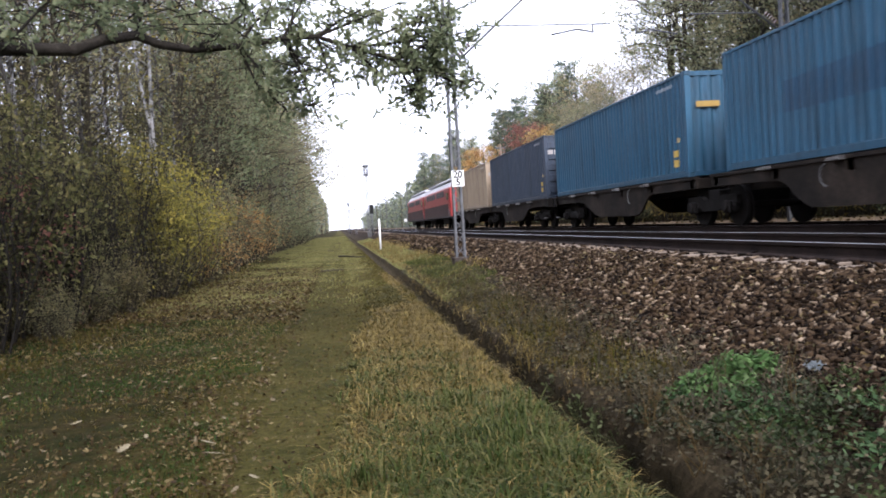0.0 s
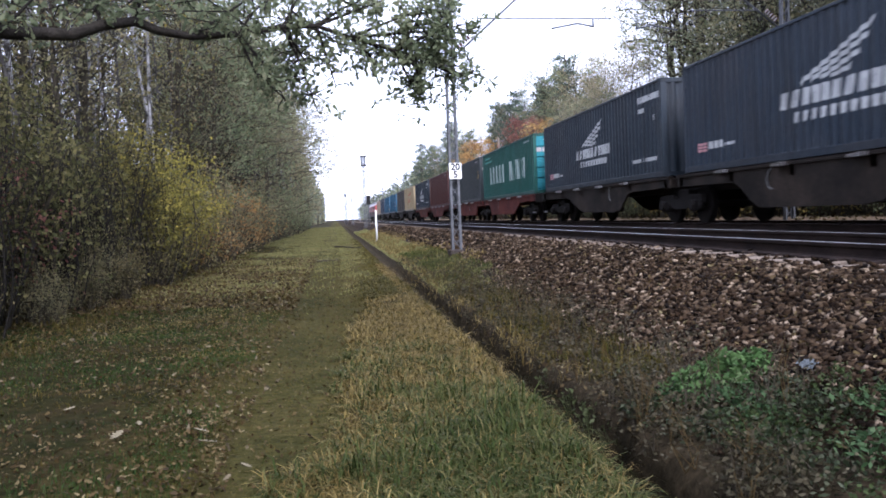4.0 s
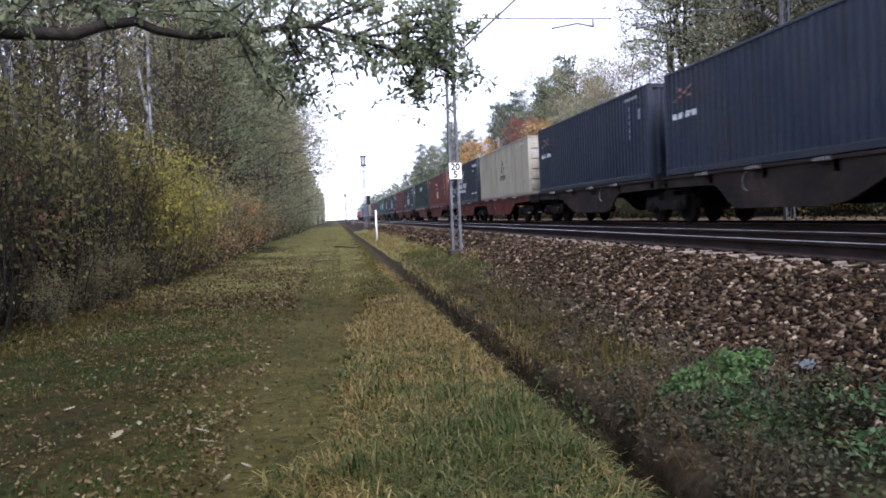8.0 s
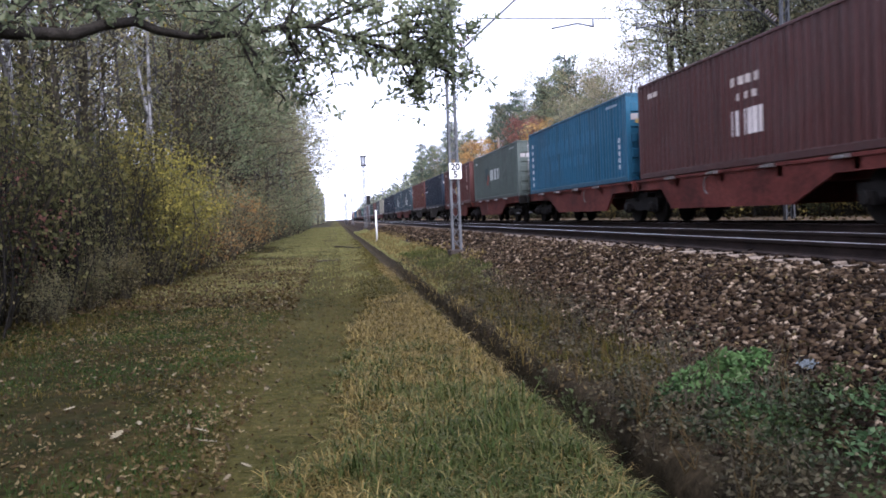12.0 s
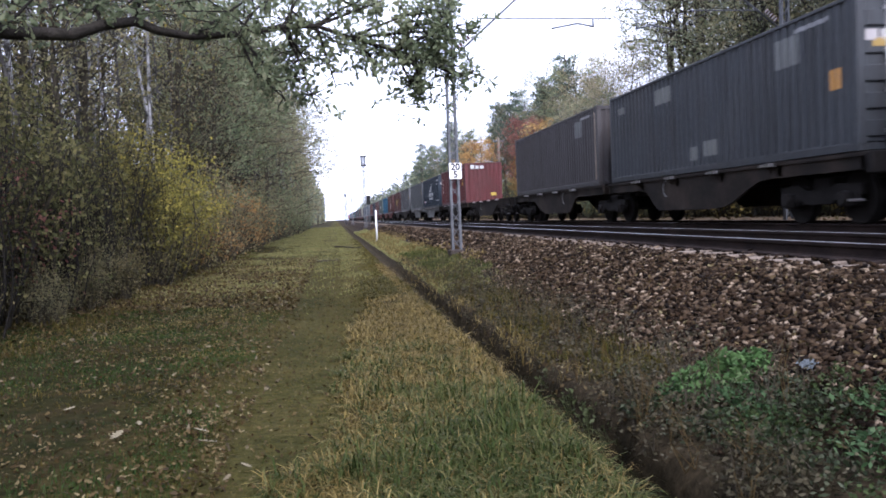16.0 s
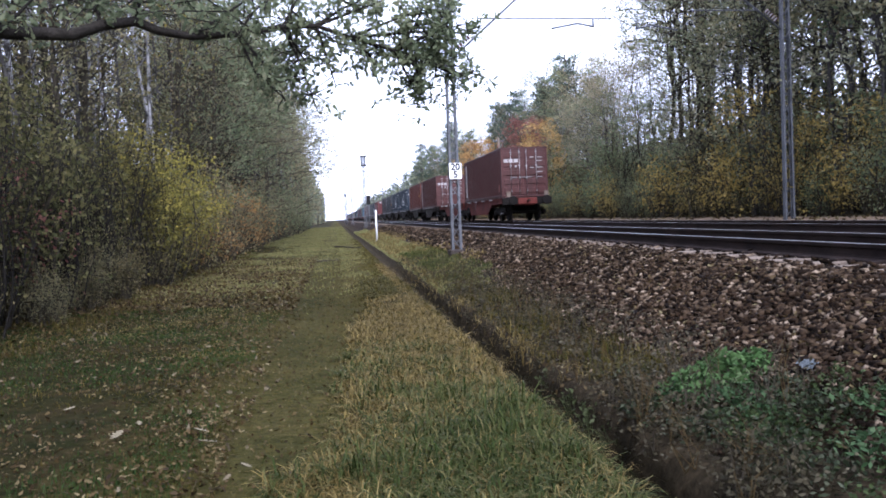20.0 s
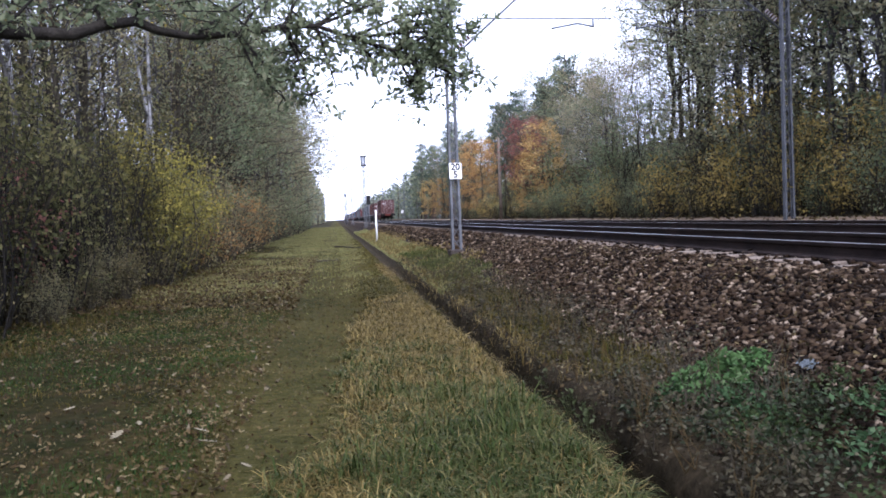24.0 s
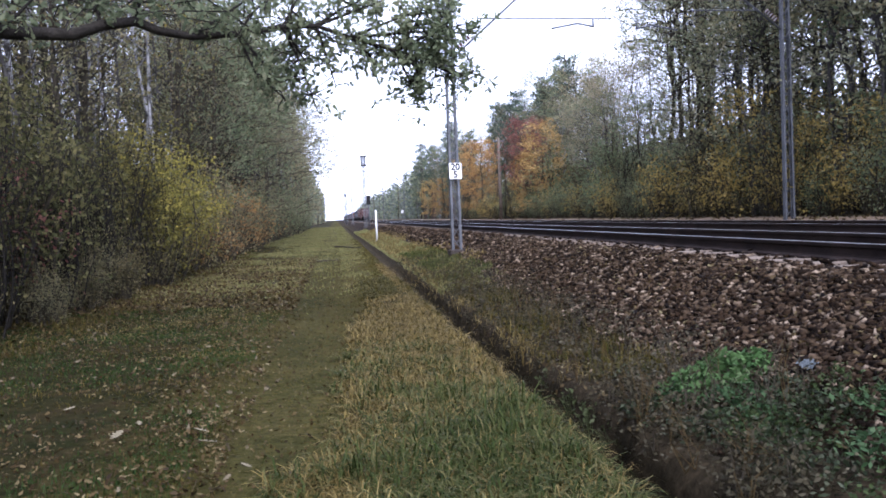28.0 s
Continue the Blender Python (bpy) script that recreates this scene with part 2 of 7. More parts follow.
# Pale turf; its tone also holds distance haze and grazing-angle brightness.
GRASS_PALE_HAZED = leaf_material("pale_hazed_grass", [(0.096, 0.102, 0.036), (0.1344, 0.1344, 0.0492), (0.1776, 0.1656, 0.0636), (0.222, 0.192, 0.0816)], 0.4, 0.5, 0.4)
GRASS_DRY = leaf_material("dry_grass_blades", [(0.0400, 0.0299, 0.0085), (0.0941, 0.0687, 0.0202), (0.1646, 0.1220, 0.0395), (0.2999, 0.2350, 0.0896)], 0.35, 0.9, 0.85)
LITTER = leaf_material("fallen_leaves", [(0.0096, 0.0062, 0.0023), (0.0194, 0.0121, 0.0046), (0.0317, 0.0201, 0.0074), (0.0484, 0.0317, 0.0119), (0.0722, 0.0502, 0.0198), (0.1012, 0.0774, 0.0352), (0.176, 0.1496, 0.0774)], 0.1, 1.5, 0.8)
STONE = stone_material("ballast_stone_loose", True, 0.58)
# Stones of the near track's bed: the same ballast at a lower gain.
STONE_BED = stone_material("darker_bed_ballast_stone", True, 0.45)


STONE_ONE = stone_material("ballast_stone", False, 0.58)


def ground_material():
    """One sheet: grass, trodden path, leaf-strewn verge, dark ditch, ballast bed, by distance from the track and noise."""
    m, n, l, b = nodes_of("ground_cover")
    tc, sep = n.new("ShaderNodeTexCoord"), n.new("ShaderNodeSeparateXYZ")
    l.new(tc.outputs["Object"], sep.inputs[0])
    wob, fine, mid = noise_of(n, l, 0.55, 4, 0.6), noise_of(n, l, 16, 5, 0.75), noise_of(n, l, 2.2, 5, 0.65)
    w = spread(n, l, wob.outputs["Fac"], 0.25, 0.75, -0.6, 0.6)
    add = n.new("ShaderNodeMath")
    l.new(sep.outputs["X"], add.inputs[0])
    l.new(w, add.inputs[1])
    x = add.outputs[0]
    turf = ramp_of(n, [(0.0078, 0.011, 0.0026), (0.0155, 0.0165, 0.0044), (0.026, 0.021, 0.007)])
    l.new(spread(n, l, mid.outputs["Fac"], 0.3, 0.7), turf.inputs[0])
    grass = ramp_of(n, [(0.022, 0.0205, 0.0046), (0.046, 0.039, 0.0094), (0.071, 0.053, 0.016)])
    l.new(spread(n, l, mid.outputs["Fac"], 0.3, 0.7), grass.inputs[0])
    soil = ramp_of(n, [(0.011, 0.009, 0.005), (0.026, 0.02, 0.011), (0.046, 0.034, 0.019)])
    l.new(spread(n, l, mid.outputs["Fac"], 0.3, 0.7), soil.inputs[0])
    bed = ramp_of(n, [(0.007, 0.005, 0.0035), (0.018, 0.012, 0.0085), (0.04, 0.028, 0.02)])
    l.new(spread(n, l, fine.outputs["Fac"], 0.3, 0.7), bed.inputs[0])
    leafy = mix_of(n, l, "MIX", spread(n, l, mid.outputs["Fac"], 0.4, 0.6, 0.15, 0.75), turf.outputs[0], (0.025, 0.0185, 0.0075))
    c = mix_of(n, l, "MIX", spread(n, l, x, -6.2, -4.6, 1.0, 0.0), leafy, soil.outputs[0])
    c = mix_of(n, l, "MIX", spread(n, l, x, -1.9, -0.6, 0.0, 1.0), c, grass.outputs[0])
    # trodden strip: worn, mossy and smooth, with soft uneven edges
    edge = n.new("ShaderNodeMath")
    l.new(sep.outputs["X"], edge.inputs[0])
    l.new(spread(n, l, mid.outputs["Fac"], 0.3, 0.7, -0.2, 0.2), edge.inputs[1])
    worn = n.new("ShaderNodeMath")
    worn.operation = "MULTIPLY"
    l.new(spread(n, l, edge.outputs[0], -1.25, -0.55, 0.0, 1.0), worn.inputs[0])
    l.new(spread(n, l, edge.outputs[0], -0.3, 0.3, 0.8, 0.0), worn.inputs[1])
    strip = ramp_of(n, [(0.027, 0.027, 0.008), (0.041, 0.0375, 0.0112), (0.055, 0.0465, 0.015)])
    l.new(spread(n, l, wob.outputs["Fac"], 0.3, 0.7), strip.inputs[0])
    c = mix_of(n, l, "MIX", worn.outputs[0], c, strip.outputs[0])
    c = mix_of(n, l, "MIX", spread(n, l, sep.outputs["X"], 1.3, 1.55, 0.0, 1.0), c, soil.outputs[0])
    c = mix_of(n, l, "MIX", spread(n, l, x, 2.3, 3.0, 0.0, 1.0), c, bed.outputs[0])
    c = mix_of(n, l, "MIX", spread(n, l, sep.outputs["X"], 11.9, 12.3, 0.0, 1.0), c, (0.19, 0.14, 0.095))
    c = mix_of(n, l, "MIX", spread(n, l, x, 13.4, 14.6, 0.0, 1.0), c, soil.outputs[0])
    l.new(mix_of(n, l, "MULTIPLY", 1.0, c, spread(n, l, fine.outputs["Fac"], 0.3, 0.7, 0.35, 1.5)), b.inputs["Base Color"])
    b.inputs["Roughness"].default_value = 0.97
    b.inputs["Specular IOR Level"].default_value = 0.04
    bump_of(n, l, b, fine.outputs["Fac"], 0.8, 0.04)
    return m


GROUND = ground_material()

# ---------------------------------------------------------------- building helpers
rnd = random.Random(7)


def mesh_of(name, verts, faces, mat=None, smooth=False):
    me = bpy.data.meshes.new(name)
    me.from_pydata([tuple(v) for v in verts], [], faces)
    if mat:
        me.materials.append(mat)
    if smooth:
        me.polygons.foreach_set("use_smooth", [True] * len(me.polygons))
    me.update()
    return me


def quads_mesh(name, pts, mat):
    """pts: an array n x k x 3 of n faces with k corners, each an island of its own."""
    n, k = pts.shape[:2]
    me = bpy.data.meshes.new(name)
    me.vertices.add(n * k)
    me.vertices.foreach_set("co", pts.reshape(-1).astype(np.float32))
    me.loops.add(n * k)
    me.loops.foreach_set("vertex_index", np.arange(n * k, dtype=np.int32))
    me.polygons.add(n)
    me.polygons.foreach_set("loop_start", np.arange(0, n * k, k, dtype=np.int32))
    me.materials.append(mat)
    me.update(calc_edges=True)
    return me


def bm_mesh(name, bm, mat=None):
    me = bpy.data.meshes.new(name)
    bm.normal_update()
    bm.to_mesh(me)
    bm.free()
    if mat:
        me.materials.append(mat)
    return me


def box(bm, x0, x1, y0, y1, z0, z1, bevel=0.0):
    vs = [bm.verts.new((x, y, z)) for x in (x0, x1) for y in (y0, y1) for z in (z0, z1)]
    fs = [bm.faces.new([vs[i] for i in q]) for q in ((0, 1, 3, 2), (4, 6, 7, 5), (0, 4, 5, 1), (2, 3, 7, 6), (0, 2, 6, 4), (1, 5, 7, 3))]
    if bevel:
        es = {e for f in fs for e in f.edges}
        bmesh.ops.bevel(bm, geom=list(es), offset=bevel, segments=1, affect="EDGES")


def box_mesh(name, x0, x1, y0, y1, z0, z1, mat, bevel=0.0):
    bm = bmesh.new()
    box(bm, x0, x1, y0, y1, z0, z1, bevel)
    return bm_mesh(name, bm, mat)


def tube(bm, a, b, r0, r1=None, n=8, cap=True):
    """A round bar from a to b."""
    a, b = Vector(a), Vector(b)
    q = (b - a).to_track_quat("Z", "Y")
    rings = []
    for p, r in ((a, r0), (b, r0 if r1 is None else r1)):
        rings.append([bm.verts.new(p + q @ Vector((r * math.cos(t), r * math.sin(t), 0))) for t in [2 * math.pi * i / n for i in range(n)]])
    for i in range(n):
        f = bm.faces.new((rings[0][i], rings[0][(i + 1) % n], rings[1][(i + 1) % n], rings[1][i]))
        f.smooth = True
    if cap:
        bm.faces.new(rings[0][::-1])
        bm.faces.new(rings[1])


def prism(bm, outline, x0, x1):
    """An outline of (y, z), drawn out along x."""
    a = [bm.verts.new((x0, y, z)) for y, z in outline]
    b = [bm.verts.new((x1, y, z)) for y, z in outline]
    n = len(outline)
    bm.faces.new(a[::-1])
    bm.faces.new(b)
    for i in range(n):
        bm.faces.new((a[i], a[(i + 1) % n], b[(i + 1) % n], b[i]))
    bmesh.ops.recalc_face_normals(bm, faces=bm.faces[:])


def part(name, me, parent, label="", at=None, colour=None):
    """Links a mesh as one object under a thing or a part."""
    if isinstance(me, bmesh.types.BMesh):
        me = bm_mesh(name, me)
    ob = new(name, me)
    ob.parent = parent
    if at is not None:
        ob.matrix_basis = at
    if label:
        ob["label"] = label
    if colour:
        ob.color = rgb(colour)
    return ob


def thing(name, label, category, group="", kind="", at=None, me=None):
    ob = tagged(new(name, me), label, category, group, kind)
    if at is not None:
        ob.matrix_basis = at
    return ob


RAIL = 1.05                 # top of the rails over the path
XA, XB = 5.90, 9.757        # middle of the near and of the far track

# ---------------------------------------------------------------- ground: one sheet to the horizon
PROFILE = [(-1500, 0.6), (-60, 0.5), (-25, 0.35), (-9, 0.2), (-5.5, 0.12), (-4.2, 0.05), (-2.5, 0.03), (-1.2, 0.02), (-0.7, -0.01),
           (0.0, -0.02), (0.5, 0.0), (1.0, 0.04), (1.38, 0.03), (1.45, -0.1), (1.5, -0.36), (1.76, -0.42), (1.81, -0.05), (1.86, 0.06), (1.98, 0.1), (2.3, 0.12), (2.75, 0.2),
           (3.2, 0.42), (3.7, 0.64), (4.15, 0.81), (4.35, 0.84), (4.6, 0.83), (7.2, 0.82), (7.8, 0.8), (8.4, 0.82), (11.1, 0.82), (11.4, 0.81),
           (12.1, 0.82), (12.8, 0.95), (13.6, 1.0), (15, 1.02), (18, 1.04), (30, 1.06), (60, 1.1), (1500, 1.2)]
PX, PZ = [p[0] for p in PROFILE], [p[1] for p in PROFILE]


def ground_z(x, y=0.0):
    bent = x + 0.045 * noise.noise(Vector((0.0, y * 1.1, 5.5))) + 0.03 * noise.noise(Vector((x, y * 3.7, 2.5))) if 1.15 < x < 2.2 else x
    z = float(np.interp(bent, PX, PZ))
    if 1.38 < x < 1.9 and y > 9.0 and z < 0.03:
        z += (0.03 - z) * 0.82 * min(1.0, (y - 9.0) / 20.0)
    rough = 0.05 if x < -1.5 or 1.8 < x < 2.8 else 0.02
    if x < 4.0 or x > 12.0:
        z += rough * noise.noise(Vector((x * 0.7, y * 0.5, 3.1))) + rough * 0.6 * noise.noise(Vector((x * 2.3, y * 1.9, 7.7)))
    return z


def build_ground():
    xs = [-1500, -300, -60, -25, -15, -11] + [round(-9 + 0.3 * i, 2) for i in range(33)]
    xs += [round(0.75 + 0.12 * i, 2) for i in range(36)] + [1.38, 1.45, 1.5, 1.56, 1.76, 1.81, 1.86, 1.93, 1.98] + [5.4, 6, 7.2, 7.8, 8.4, 9.5, 11.1, 11.4, 11.8, 12.3, 12.9, 13.6, 14.3, 15, 18, 22, 30, 60, 300, 1500]
    xs = sorted(set(xs))
    ys = [-400, -60, -20, -8, -3] + [round(0.4 * i, 2) for i in range(0, 60)] + [24 + 1.5 * i for i in range(40)] + [90, 105, 125, 150, 190, 250, 340, 480, 700, 1000, 1500, 3000]
    verts = [(x, y, ground_z(x, y)) for y in ys for x in xs]
    w = len(xs)
    faces = [(j * w + i, j * w + i + 1, (j + 1) * w + i + 1, (j + 1) * w + i) for j in range(len(ys) - 1) for i in range(w - 1)]
    me = mesh_of("ground", verts, faces, GROUND, smooth=True)
    return thing("ground", "grassy lineside path, ditch and ballast bank strewn with leaves", "ground", kind="structure", me=me)


ground = build_ground()

# ---------------------------------------------------------------- the two tracks


def rail_outline():
    half = [(0.075, 0.0), (0.075, 0.012), (0.02, 0.032), (0.011, 0.05), (0.011, 0.12), (0.036, 0.135), (0.036, 0.166), (0.03, 0.172)]
    return half + [(-a, z) for a, z in reversed(half)]


def rail_mesh(name, y0, y1):
    out = rail_outline()
    n = len(out)
    verts = [(a, y, z) for y in (y0, y1) for a, z in out]
    faces = [(i, (i + 1) % n, n + (i + 1) % n, n + i) for i in range(n)] + [tuple(range(n)), tuple(range(2 * n - 1, n - 1, -1))]
    me = mesh_of(name, verts, faces, RAIL_RUST)
    me.materials.append(RAIL_HEAD)
    for f in me.polygons:
        if f.center.z > 0.169 and abs(f.center.y - (y0 + y1) / 2) < 1:
            f.material_index = 1
    return me


def sleeper_mesh():
    """Concrete sleeper, 2.6 m, sunk in the middle."""
    prof = [(-1.3, 0.17), (-1.25, 0.2), (-0.5, 0.205), (-0.25, 0.17), (0.25, 0.17), (0.5, 0.205), (1.25, 0.2), (1.3, 0.17)]
    verts, faces = [], []
    for x, z in prof:
        verts += [(x, -0.13, 0), (x, -0.095, z - 0.012), (x, -0.08, z), (x, 0.08, z), (x, 0.095, z - 0.012), (x, 0.13, 0)]
    for i in range(len(prof) - 1):
        for k in range(5):
            a = i * 6 + k
            faces.append((a, a + 6, a + 7, a + 1))
    faces += [(5, 4, 3, 2, 1, 0), tuple(len(verts) - 6 + k for k in range(6))]
    return mesh_of("sleeper", verts, faces, CONCRETE)


SLEEPER = sleeper_mesh()
CLIP = box_mesh("rail_clip", -0.16, 0.16, -0.06, 0.06, 0, 0.035, RAIL_RUST, 0.01)


def build_track(x, label, singly):
    tr = thing("railway_track", label, "railway track", "tracks", "structure", pose(x, 0, RAIL))
    rail = rail_mesh("rail", -60, 1600)
    for s in (-1, 1):
        part("rail", rail, tr, "steel rail with a shiny worn head", pose(s * 0.7535, 0, -0.172))
    for i in range(singly):
        s = part("sleeper", SLEEPER, tr, at=pose(rnd.uniform(-0.015, 0.015), 1.2 + 0.6 * i, -0.38))
        if i < 24:
            for k in (-1, 1):
                part("rail_clip", CLIP, s, at=pose(k * 0.7535, 0, 0.195))
    m = np.array([v.co[:] for v in SLEEPER.vertices])
    fs = [tuple(p.vertices) for p in SLEEPER.polygons]
    verts, faces = [], []
    for y in [-0.6 * i + 0.6 for i in range(60)] + [1.2 + 0.6 * (singly + i) for i in range(320)]:
        o = len(verts)
        verts += (m + np.array([0, y, -0.38])).tolist()
        faces += [tuple(o + i for i in f) for f in fs]
    tagged(part("distant_sleepers", mesh_of("distant_sleepers", verts, faces, CONCRETE), tr), kind="stuff")
    return tr


track_near = build_track(XA, "near empty railway track with shiny rails on concrete sleepers", 150)
track_far = build_track(XB, "far railway track with dark rails on concrete sleepers", 60)

# ---------------------------------------------------------------- overhead line masts


FOOT = surface("dirty_foundation", [(0.022, 0.018, 0.015), (0.055, 0.045, 0.038)], 2.5, 20, 0.9, 0, 0.3, 0.005)


def lattice_mast(name, label, at, height, turned=0.0, base_w=0.31, top_w=0.22, flange=0.06):
    """Two channel legs with zigzag lacing on a concrete foot."""
    mast = thing(name, label, "mast", "overhead line masts", at=at @ pose(0, 0, 0, 0, 0, turned))
    for s in (-1, 1):
        bm = bmesh.new()
        vs = []
        for z, w in ((0, base_w), (height, top_w)):
            x = s * w / 2
            for dx, dy in ((0, -0.07), (0, 0.07), (-s * flange, 0.07), (-s * 0.012, 0.058), (-s * 0.012, -0.058), (-s * flange, -0.07)):
                vs.append(bm.verts.new((x + dx, dy, z)))
        for i in range(6):
            bm.faces.new((vs[i], vs[(i + 1) % 6], vs[6 + (i + 1) % 6], vs[6 + i]))
        bm.faces.new(vs[6:])
        bmesh.ops.recalc_face_normals(bm, faces=bm.faces[:])
        part("leg", bm_mesh("leg", bm, GALVANISED), mast)
    n = int(height / 0.34)
    for side in (-0.066, 0.066):
        for i in range(n):
            z0, z1 = height * i / n, height * (i + 1) / n
            w0, w1 = np.interp([z0, z1], [0, height], [base_w / 2, top_w / 2])
            s = 1 if (i % 2) == (side > 0) else -1
            bm = bmesh.new()
            tube(bm, (s * w0, side, z0), (-s * w1, side, z1), 0.012, n=4)
            part("lacing_bar", bm_mesh("lacing_bar", bm, GALVANISED), mast)
    part("concrete_foot", box_mesh("concrete_foot", -0.22, 0.22, -0.18, 0.18, -0.5, 0.02, FOOT, 0.02), mast, "dirty foundation block")
    return mast


def cantilever(mast, reach, z_wire, side=1, tube_end=1.75, tube_up=0.28, lift=0.0):
    """Bracket arm: slanting tube, level registration tube, steady arm, insulators. side: 1 towards +x."""
    bm = bmesh.new()
    tube(bm, (side * 0.12, 0, z_wire - 0.75 + lift), (side * (reach + 0.1), 0, z_wire + 1.75 + lift), 0.03)
    part("bracket_tube", bm_mesh("bracket_tube", bm, GALVANISED), mast)
    bm = bmesh.new()
    tube(bm, (side * 0.15, 0, z_wire + 1.75 + lift), (side * (reach + 0.15), 0, z_wire + 1.75 + lift), 0.022)
    part("top_tie", bm_mesh("top_tie", bm, GALVANISED), mast)
    bm = bmesh.new()
    tube(bm, (side * 0.85, 0, z_wire + tube_up), (side * (reach + tube_end), 0, z_wire + tube_up + 0.02), 0.019)
    part("registration_tube", bm_mesh("registration_tube", bm, GALVANISED), mast)
    bm = bmesh.new()
    tube(bm, (side * (reach + 1.2), 0, z_wire + 0.3), (side * (reach + 1.2), 0, z_wire + 0.06), 0.026)
    tube(bm, (side * (reach + 1.2), 0, z_wire + 0.08), (side * (reach + 0.75), 0, z_wire + 0.16), 0.026)
    tube(bm, (side * (reach + 0.75), 0, z_wire + 0.16), (side * reach, 0, z_wire + 0.02), 0.026)
    part("steady_arm", bm_mesh("steady_arm", bm, GALVANISED), mast)
    for z, low in ((z_wire - 0.65 + lift, True), (z_wire + 1.75 + lift, False)):
        bm = bmesh.new()
        for k in range(5):
            x = side * (0.25 + 0.07 * k)
            zz = z + (0.17 if low else 0.0) + (0.06 * k if low else 0)
            tube(bm, (x, 0, zz), (x + side * 0.03, 0, zz + (0.02 if low else 0)), 0.07, n=8)
        part("insulator", bm_mesh("insulator", bm, plain_brown), mast, "ribbed brown porcelain insulator")


plain_brown = plain("insulator_porcelain", (0.07, 0.035, 0.025), 0.3)
WIRE_Z = RAIL + 5.4
mast_near = lattice_mast("lattice_mast", "grey lattice steel mast with bracket arm beside the near track", pose(3.2, 22.0, 0.55), 8.6, 4, 0.28)
cantilever(mast_near, XA - 3.2 + 0.2, WIRE_Z - 0.55)


def text_mesh(body, size, mat):
    cu = bpy.data.curves.new("number", "FONT")
    cu.body, cu.size, cu.align_x, cu.align_y, cu.extrude, cu.offset = body, size, "CENTER", "CENTER", 0.002, 0.007
    ob = bpy.data.objects.new("number", cu)
    me = bpy.data.meshes.new_from_object(ob)
    bpy.data.objects.remove(ob)
    me.materials.clear()
    me.materials.append(mat)
    return me


def kilometre_sign(mast):
    face = part("kilometre_board", box_mesh("kilometre_board", -0.168, 0.168, -0.008, 0.008, -0.213, 0.213, WHITE_PAINT, 0.004), mast,
                "white board with the black numbers 20 and 5", pose(0.02, -0.11, 2.12))
    part("number_upper", text_mesh("20", 0.25, BLACK_PAINT), face, "black number 20", pose(0, -0.0115, 0.1, 90, 0, 0))
    part("number_lower", text_mesh("5", 0.25, BLACK_PAINT), face, "black number 5", pose(0, -0.0115, -0.1, 90, 0, 0))
    for s in (-1, 1):
        part("sign_bracket", box_mesh("sign_bracket", -0.12, 0.12, 0.008, 0.06, -0.02, 0.02, GALVANISED), face, at=pose(0, 0, s * 0.14))


kilometre_sign(mast_near)
m2 = lattice_mast("lattice_mast", "tall lattice steel mast far along the near track", pose(3.2, 89.0, 0.5), 7.6, flange=0.09)
cantilever(m2, XA - 3.2, WIRE_Z - 0.5)
for y in (156, 223, 290):
    m3 = copy_thing(m2, pose(3.2, y, 0.5))
    m3["label"] = "lattice steel mast small in the distance"
bm = bmesh.new()
for s in (-1, 1):
    box(bm, s * 0.2 - 0.06, s * 0.2 + 0.06, -0.06, 0.06, 6.65, 7.65)
for z in (6.65, 7.65):
    box(bm, -0.34, 0.34, -0.08, 0.08, z - 0.09, z + 0.09)
part("head_frame", bm_mesh("head_frame", bm, BLACK_PAINT), m2, "dark steel frame at the mast's head")
right_mast = lattice_mast("lattice_mast", "grey steel mast before the trees beyond the far track", pose(13.1, 22.6, 0.93), 8.6, 90, 0.3, 0.24)
right_mast.matrix_basis = pose(13.1, 22.6, 0.93)
cantilever(right_mast, 13.0 - XB, WIRE_Z - 0.93, -1, -0.4, 0.55, 0.75)
for y in (89, 156, 223, 290):
    m3 = copy_thing(right_mast, pose(13.0, y, 0.93))
    m3["label"] = "grey steel mast beyond the far track, in the distance"


def wire(name, label, x, z, sag=0.0, r=0.008):
    verts, faces = [], []
    ys = [22.0 - 67 + 67 / 8 * i for i in range(8 * 7 + 1)]
    for y in ys:
        u = ((y - 22.0) % 67) / 67
        zz = z - sag * 4 * u * (1 - u)
        for k in range(4):
            a = math.pi / 2 * k
            verts.append((x + r * math.cos(a), y, zz + r * math.sin(a)))
    for j in range(len(ys) - 1):
        for k in range(4):
            faces.append((j * 4 + k, j * 4 + (k + 1) % 4, j * 4 + 4 + (k + 1) % 4, j * 4 + 4 + k))
    return thing(name, label, "wire", "overhead wires", me=mesh_of(name, verts, faces, GALVANISED))


for x in (XA, XB):
    wire("contact_wire", "thin copper contact wire over the track", x, WIRE_Z)
    wire("carrier_wire", "thin sagging carrier wire over the track", x, WIRE_Z + 1.6, 0.9, 0.006)

# concrete pole, white post, signals
bm = bmesh.new()
tube(bm, (0, 0, -0.4), (0, 0, 6.7), 0.15, 0.1, 10)
pole = thing("concrete_pole", "pale round concrete pole before the autumn trees", "pole", at=pose(13.5, 66.8, 0.98))
part("shaft", bm_mesh("shaft", bm, CONCRETE), pole)
part("crossbar", box_mesh("crossbar", -0.45, 0.45, -0.05, 0.05, 6.35, 6.45, GALVANISED), pole)
post = thing("marker_post", "slim white marker post in the verge", "post", at=pose(2.4, 49.5, 0.2))
bm = bmesh.new()
tube(bm, (0, 0, -0.2), (0, 0, 1.75), 0.05, 0.05, 10)
part("shaft", bm_mesh("shaft", bm, WHITE_PAINT), post)
